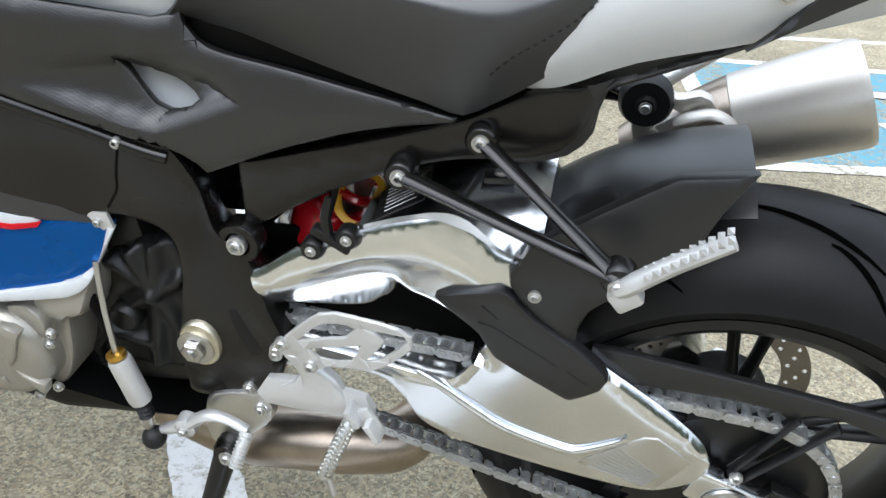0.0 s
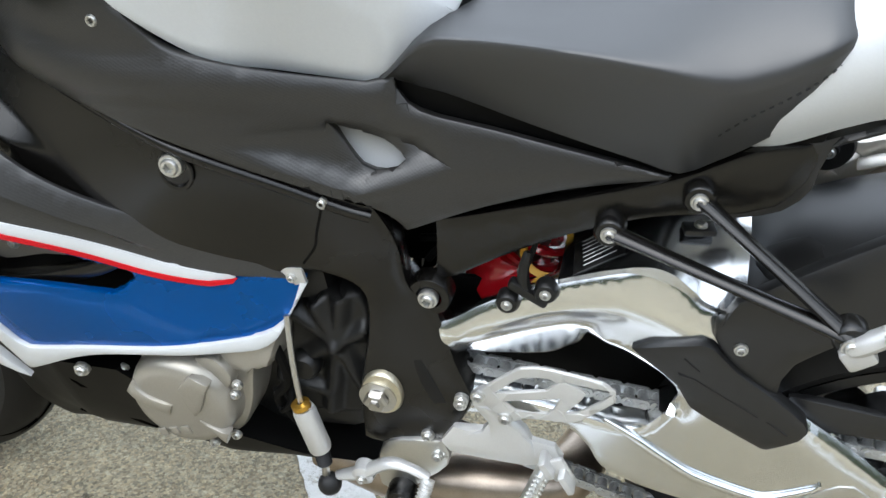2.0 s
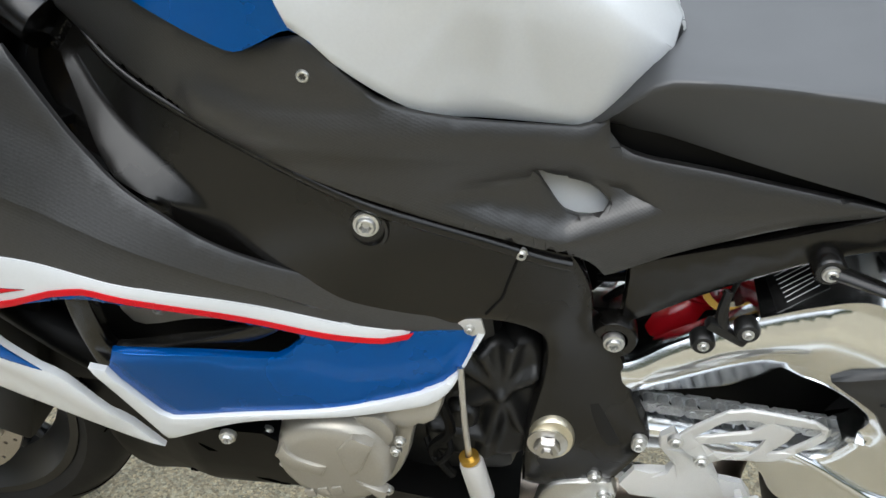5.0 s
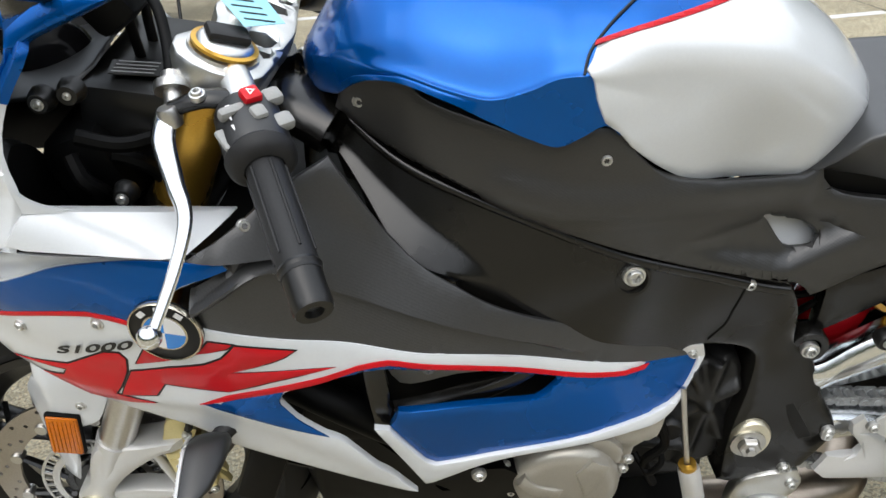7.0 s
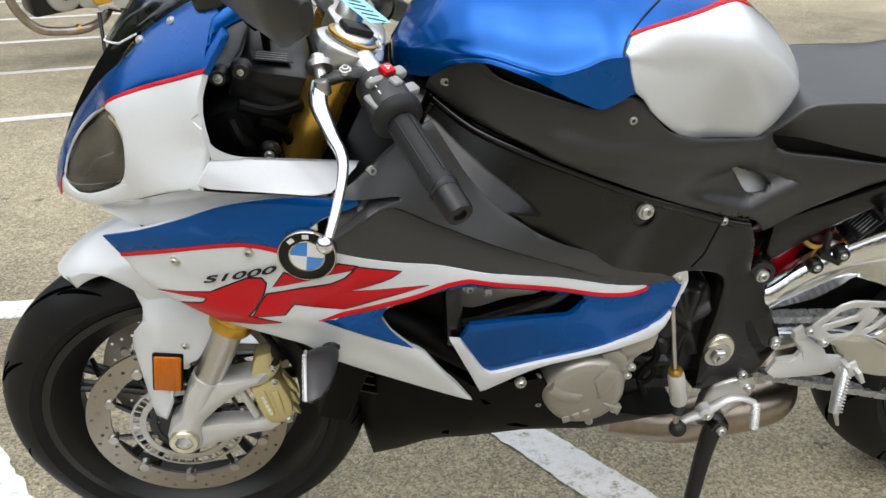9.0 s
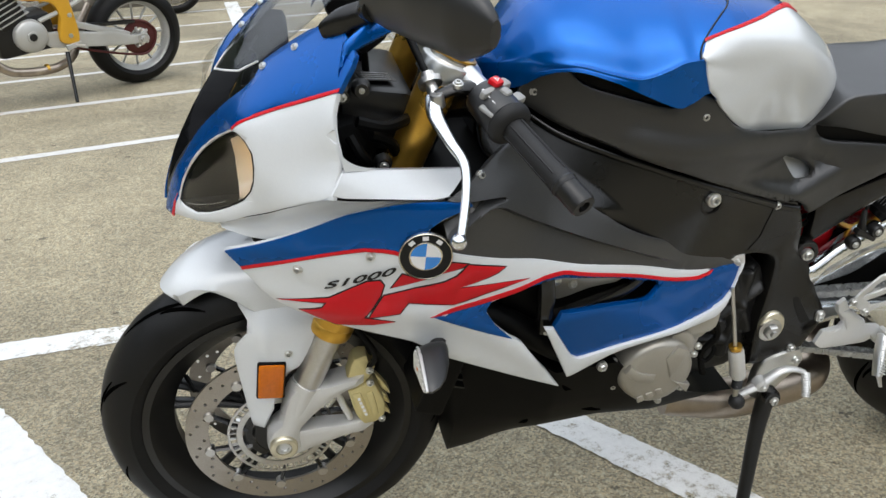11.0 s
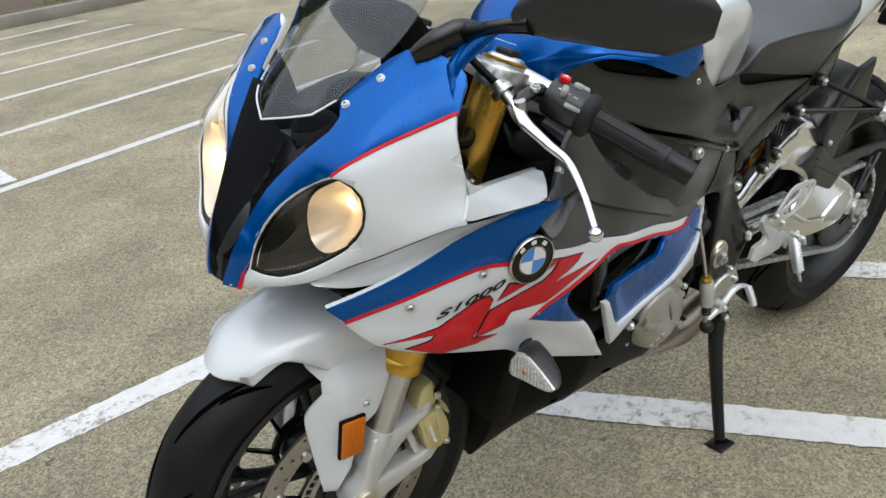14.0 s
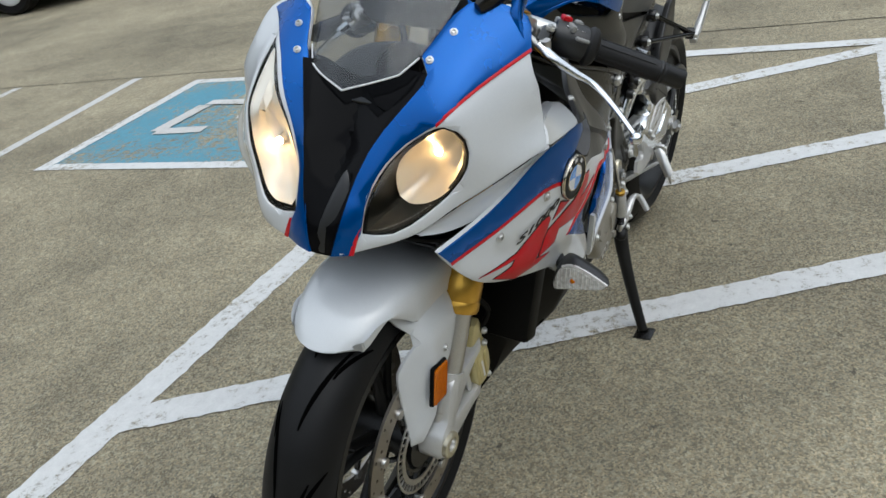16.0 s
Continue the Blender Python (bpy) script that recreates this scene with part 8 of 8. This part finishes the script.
def parked_bike(m, label, frame_mat, wire):
    """A naked motorcycle on its side stand: wheels, frame, engine, exhaust, fork, tank, seat."""
    b = thing("parked_motorcycle", m, label, "motorcycle", "other parked motorcycles")
    R = .315
    rear, front = Vector((0, 0, R)), Vector((1.40, 0, .305))
    rw2 = side_wheel(b, rear, R, .080, .222, wire, "rear_wheel")
    fw2 = side_wheel(b, front, .305, .055, .225, wire, "front_wheel")
    part("sprocket", lathe([(.06, -.003), (.108, -.003), (.112, 0), (.108, .003), (.06, .003), (.06, -.003)], across(0, .075, R), 40), CHAINRED, rw2, "dark red rear sprocket")
    for i in range(5):
        a = radians(72 * i)
        part("sprocket_arm", tube([rear + Vector((.03 * math.cos(a), .07, .03 * math.sin(a))), rear + Vector((.07 * math.cos(a), .075, .07 * math.sin(a)))], .010, 6), PALEALU, rw2)
    for y in (.06, -.06):
        part("brake_disc", bmesh_disc(.145, .095, .005, across(front.x, y, front.z)), DISC, fw2, "drilled brake disc")
        part("carrier", lathe([(.03, -.003), (.10, -.003), (.10, .003), (.03, .003), (.03, -.003)], across(front.x, y, front.z), 24), PALEALU, fw2)
        leg = part("fork_leg", tube([(1.405, y * 1.7, .26), (1.36, y * 1.7, .40), (1.12, y * 1.7, .93)], [.026, .029, .024], 16, 12), SATIN, b, "black fork leg")
        part("caliper", block((.05, .04, .09), pose(1.33, y * 1.4, .34, 0, 20, 0), .01), PALEALU, leg)
    part("swingarm", join(sheet([(.06, .345), (-.04, .335), (-.05, .30), (-.03, .285), (.10, .285), (.35, .31), (.58, .34), (.60, .42), (.50, .42), (.35, .40), (.20, .385)], flat(.120), .035, .008), sheet([(.07, .36), (.25, .42), (.45, .48), (.47, .455), (.28, .39), (.12, .34)], flat(.117), .03, .006), flip(sheet([(.06, .345), (-.04, .335), (-.05, .30), (.10, .285), (.58, .34), (.60, .42), (.35, .40)], flat(.12), .035, .008)), tube([(.50, -.1, .39), (.50, .1, .39)], .03, 10)), PALEALU, b, "silver alloy swingarm")
    bolt((0, .122, R), size=1.6, me=NUT, parent=b, name="axle_nut")
    part("chain_guard", sheet([(.36, .445), (.05, .435), (.02, .42), (.06, .41), (.36, .425)], flat(.10), .012, .004), SATIN, b, "black chain guard")
    part("drive_chain", tube([(.60, .08, .425), (.30, .08, .43), (.02, .08, .425), (-.09, .08, .37), (-.11, .08, .31), (-.07, .08, .23), (.02, .08, .205), (.30, .08, .27), (.60, .08, .36)], .008, 6, 60), CHAINRED, b, "dirty drive chain")
    part("engine_block", join(block((.34, .22, .22), pose(.70, 0, .42, 0, 6, 0), .03), block((.17, .24, .26), pose(.80, 0, .60, 0, 25, 0), .02)), CASTBLACK, b, "black engine")
    cov = part("engine_cover", lathe([(0, .055), (.03, .055), (.034, .048), (.082, .040), (.094, .028), (.098, 0)], across(.68, .11, .42), 40), PALEALU, b, "round grey engine cover")
    part("cover_cap", lathe([(0, .062), (.020, .062), (.024, .05)], across(.68, .11, .42), 24), CASTBLACK, cov)
    for k in range(6):
        part("cooling_fin", block((.19, .26, .006), pose(.755 + .011 * k, 0, .52 + .027 * k, 0, 25, 0), .001), PALEALU, b)
    FR = [(.41, .36), (.51, .36), (.52, .43), (.505, .52), (.55, .60), (.75, .64), (1.05, .74), (1.16, .86), (1.10, .90), (.90, .76), (.65, .70), (.47, .66), (.425, .54)]
    fr = part("frame", sheet(FR, flat(.150), .04, .01), frame_mat, b, "painted side frame")
    part("frame_far_side", flip(sheet(FR, flat(.150), .04, .01)), frame_mat, fr)
    for x, z in ((.46, .40), (.45, .52)):
        bolt((x, .152, z), size=1.5, parent=b)
    part("exhaust_pipe", tube([(.90, .07, .55), (.97, .10, .47), (.95, .12, .36), (.86, .13, .25), (.74, .13, .215), (.56, .12, .215), (.42, .04, .26), (.32, -.10, .36), (.20, -.16, .50)], .026, 14, 60), BURNT, b, "heat-tinted exhaust pipe")
    part("pipe_clamp", lathe([(.027, -.01), (.032, -.008), (.032, .008), (.027, .01)], Matrix.Translation((.62, .122, .214)) @ Matrix.Rotation(radians(90), 4, "Y"), 20), GOLD, b, "brass pipe clamp")
    part("silencer", tube([(.20, -.17, .50), (.10, -.17, .56), (-.25, -.17, .68)], [.04, .06, .055], 18, 12), TITAN, b, "silencer")
    part("footrest", join(tube([(.44, .15, .34), (.41, .24, .345)], .011, 10), block((.10, .02, .03), pose(.45, .155, .34, 0, 10, 0), .006)), PALEALU, b, "alloy footrest")
    part("side_stand", tube([(.49, .13, .30), (.51, .20, .16), (.53, .27, .012)], [.013, .011, .010], 10, 10), SATIN, b, "side stand on the ground")
    part("fuel_tank", tube([(.66, 0, .86), (.75, 0, .90), (.92, 0, .93), (1.06, 0, .90), (1.10, 0, .88)], [.07, .13, .15, .12, .06], 20, 20, wide=.85), frame_mat, b, "painted fuel tank")
    part("seat", tube([(.66, 0, .80), (.50, 0, .78), (.30, 0, .80), (.05, 0, .86)], [.09, .12, .11, .05], 18, 16, wide=.45), LEATHER, b, "black seat")
    part("tail", tube([(.45, 0, .70), (.20, 0, .74), (-.12, 0, .84)], [.10, .09, .04], 14, 12, wide=.6), PALEALU, b, "silver tail")
    part("subframe_rail", join(tube([(.62, .12, .50), (.40, .12, .58), (.15, .11, .72)], .014, 8), tube([(.62, -.12, .50), (.40, -.12, .58), (.15, -.11, .72)], .014, 8)), PALEALU, b)
    part("handlebar", tube([(1.04, .34, .98), (1.10, .22, .99), (1.13, .08, .96), (1.13, -.08, .96), (1.10, -.22, .99), (1.04, -.34, .98)], .012, 10, 30), SATIN, b, "black handlebar")
    part("headlight", lathe([(0, .05), (.07, .045), (.085, .03), (.08, -.03), (.04, -.08), (0, -.085)], Matrix.Translation((1.28, 0, .86)) @ Matrix.Rotation(radians(90), 4, "Y"), 24), SATIN, b, "round headlight")
    part("front_mudguard", arch(front, [(.335, .06), (.345, .0), (.335, -.06), (.331, -.058), (.341, 0), (.331, .058)], 60, 140), SATIN, b, "black front mudguard")
    return b


def stand_at(x, y, heading, lean):
    """A bike's place from its rear tyre's spot on the ground and the way it points."""
    return pose(x, y, 0, 0, 0, heading) @ pose(0, 0, 0, -lean, 0, 0)


parked_bike(stand_at(-1.17, 6.06, 202.0, 6), "yellow-framed motorcycle with silver swingarm on its side stand", YELLOW, False)
parked_bike(stand_at(-1.98, 9.72, -8.0, 6), "dark motorcycle with wire-spoked wheels near the kerb", CASTBLACK, True)


def parked_car(m):
    car = thing("parked_car", m, "dark grey parked car standing on the concrete", "car")
    ST = [(-2.1, .60, .35, .80, .80), (-1.9, .80, .28, .95, .96), (-1.2, .86, .22, .95, 1.0), (-.6, .88, .20, .93, 1.38), (.3, .88, .20, .92, 1.42), (.9, .87, .20, .92, 1.05), (1.6, .84, .22, .82, .86), (2.1, .65, .30, .65, .68)]
    rings = []
    for s in range(31):
        f = -2.1 + 4.2 * s / 30
        w, lo, belt, top = (np.interp(f, [k[0] for k in ST], [k[i] for k in ST]) for i in (1, 2, 3, 4))
        half = line3([(f, w * .9, lo), (f, w, lo + .18), (f, w * .99, (lo + belt) / 2), (f, w * .95, belt), (f, w * .72, belt + (top - belt) * .9), (f, 0, top + .01)], 18)
        rings.append(half + [Vector((p.x, -p.y, p.z)) for p in half[-2::-1]])
    part("body", loft(rings), CARPAINT, car, "dark grey body")
    for sgn in (1, -1):
        part("side_window", sheet([(-1.1, .99, 1), (-.55, 1.31), (.28, 1.34), (.82, .99, 1)], lambda p, q: (Vector((p, sgn * (.865 - .42 * (q - .95)), q)), Vector((0, sgn, .4)).normalized()), .01, .005, off=.012, step=.15), CARGLASS, car, "dark side window")
        for x in (-1.28, 1.30):
            w = part("wheel", lathe([(0, .085), (.06, .09), (.15, .07), (.20, .10), (.215, .10), (.215, -.09), (0, -.09)], Matrix.Translation((x, .80 * sgn, .325)) @ Matrix.Rotation(radians(-90 * sgn), 4, "X"), 32), PALEALU, car, "alloy wheel")
            part("tyre", lathe([(.215, -.10), (.29, -.11), (.32, -.09), (.325, 0), (.32, .09), (.29, .11), (.215, .10)], Matrix.Translation((x, .80 * sgn, .325)) @ Matrix.Rotation(radians(-90 * sgn), 4, "X"), 40), RUBBER, w, "black car tyre")
    for y in (.5, -.5):
        part("headlight", block((.06, .28, .12), pose(2.0, y, .62, 0, 0, 0), .03), INDLENS, car, "headlight")
        part("tail_light", block((.06, .28, .12), pose(-2.0, y, .80, 0, 0, 0), .03), REDLENS, car, "red tail light")
    return car


parked_car(pose(6.45, 10.20, 0, 0, 0, 95))
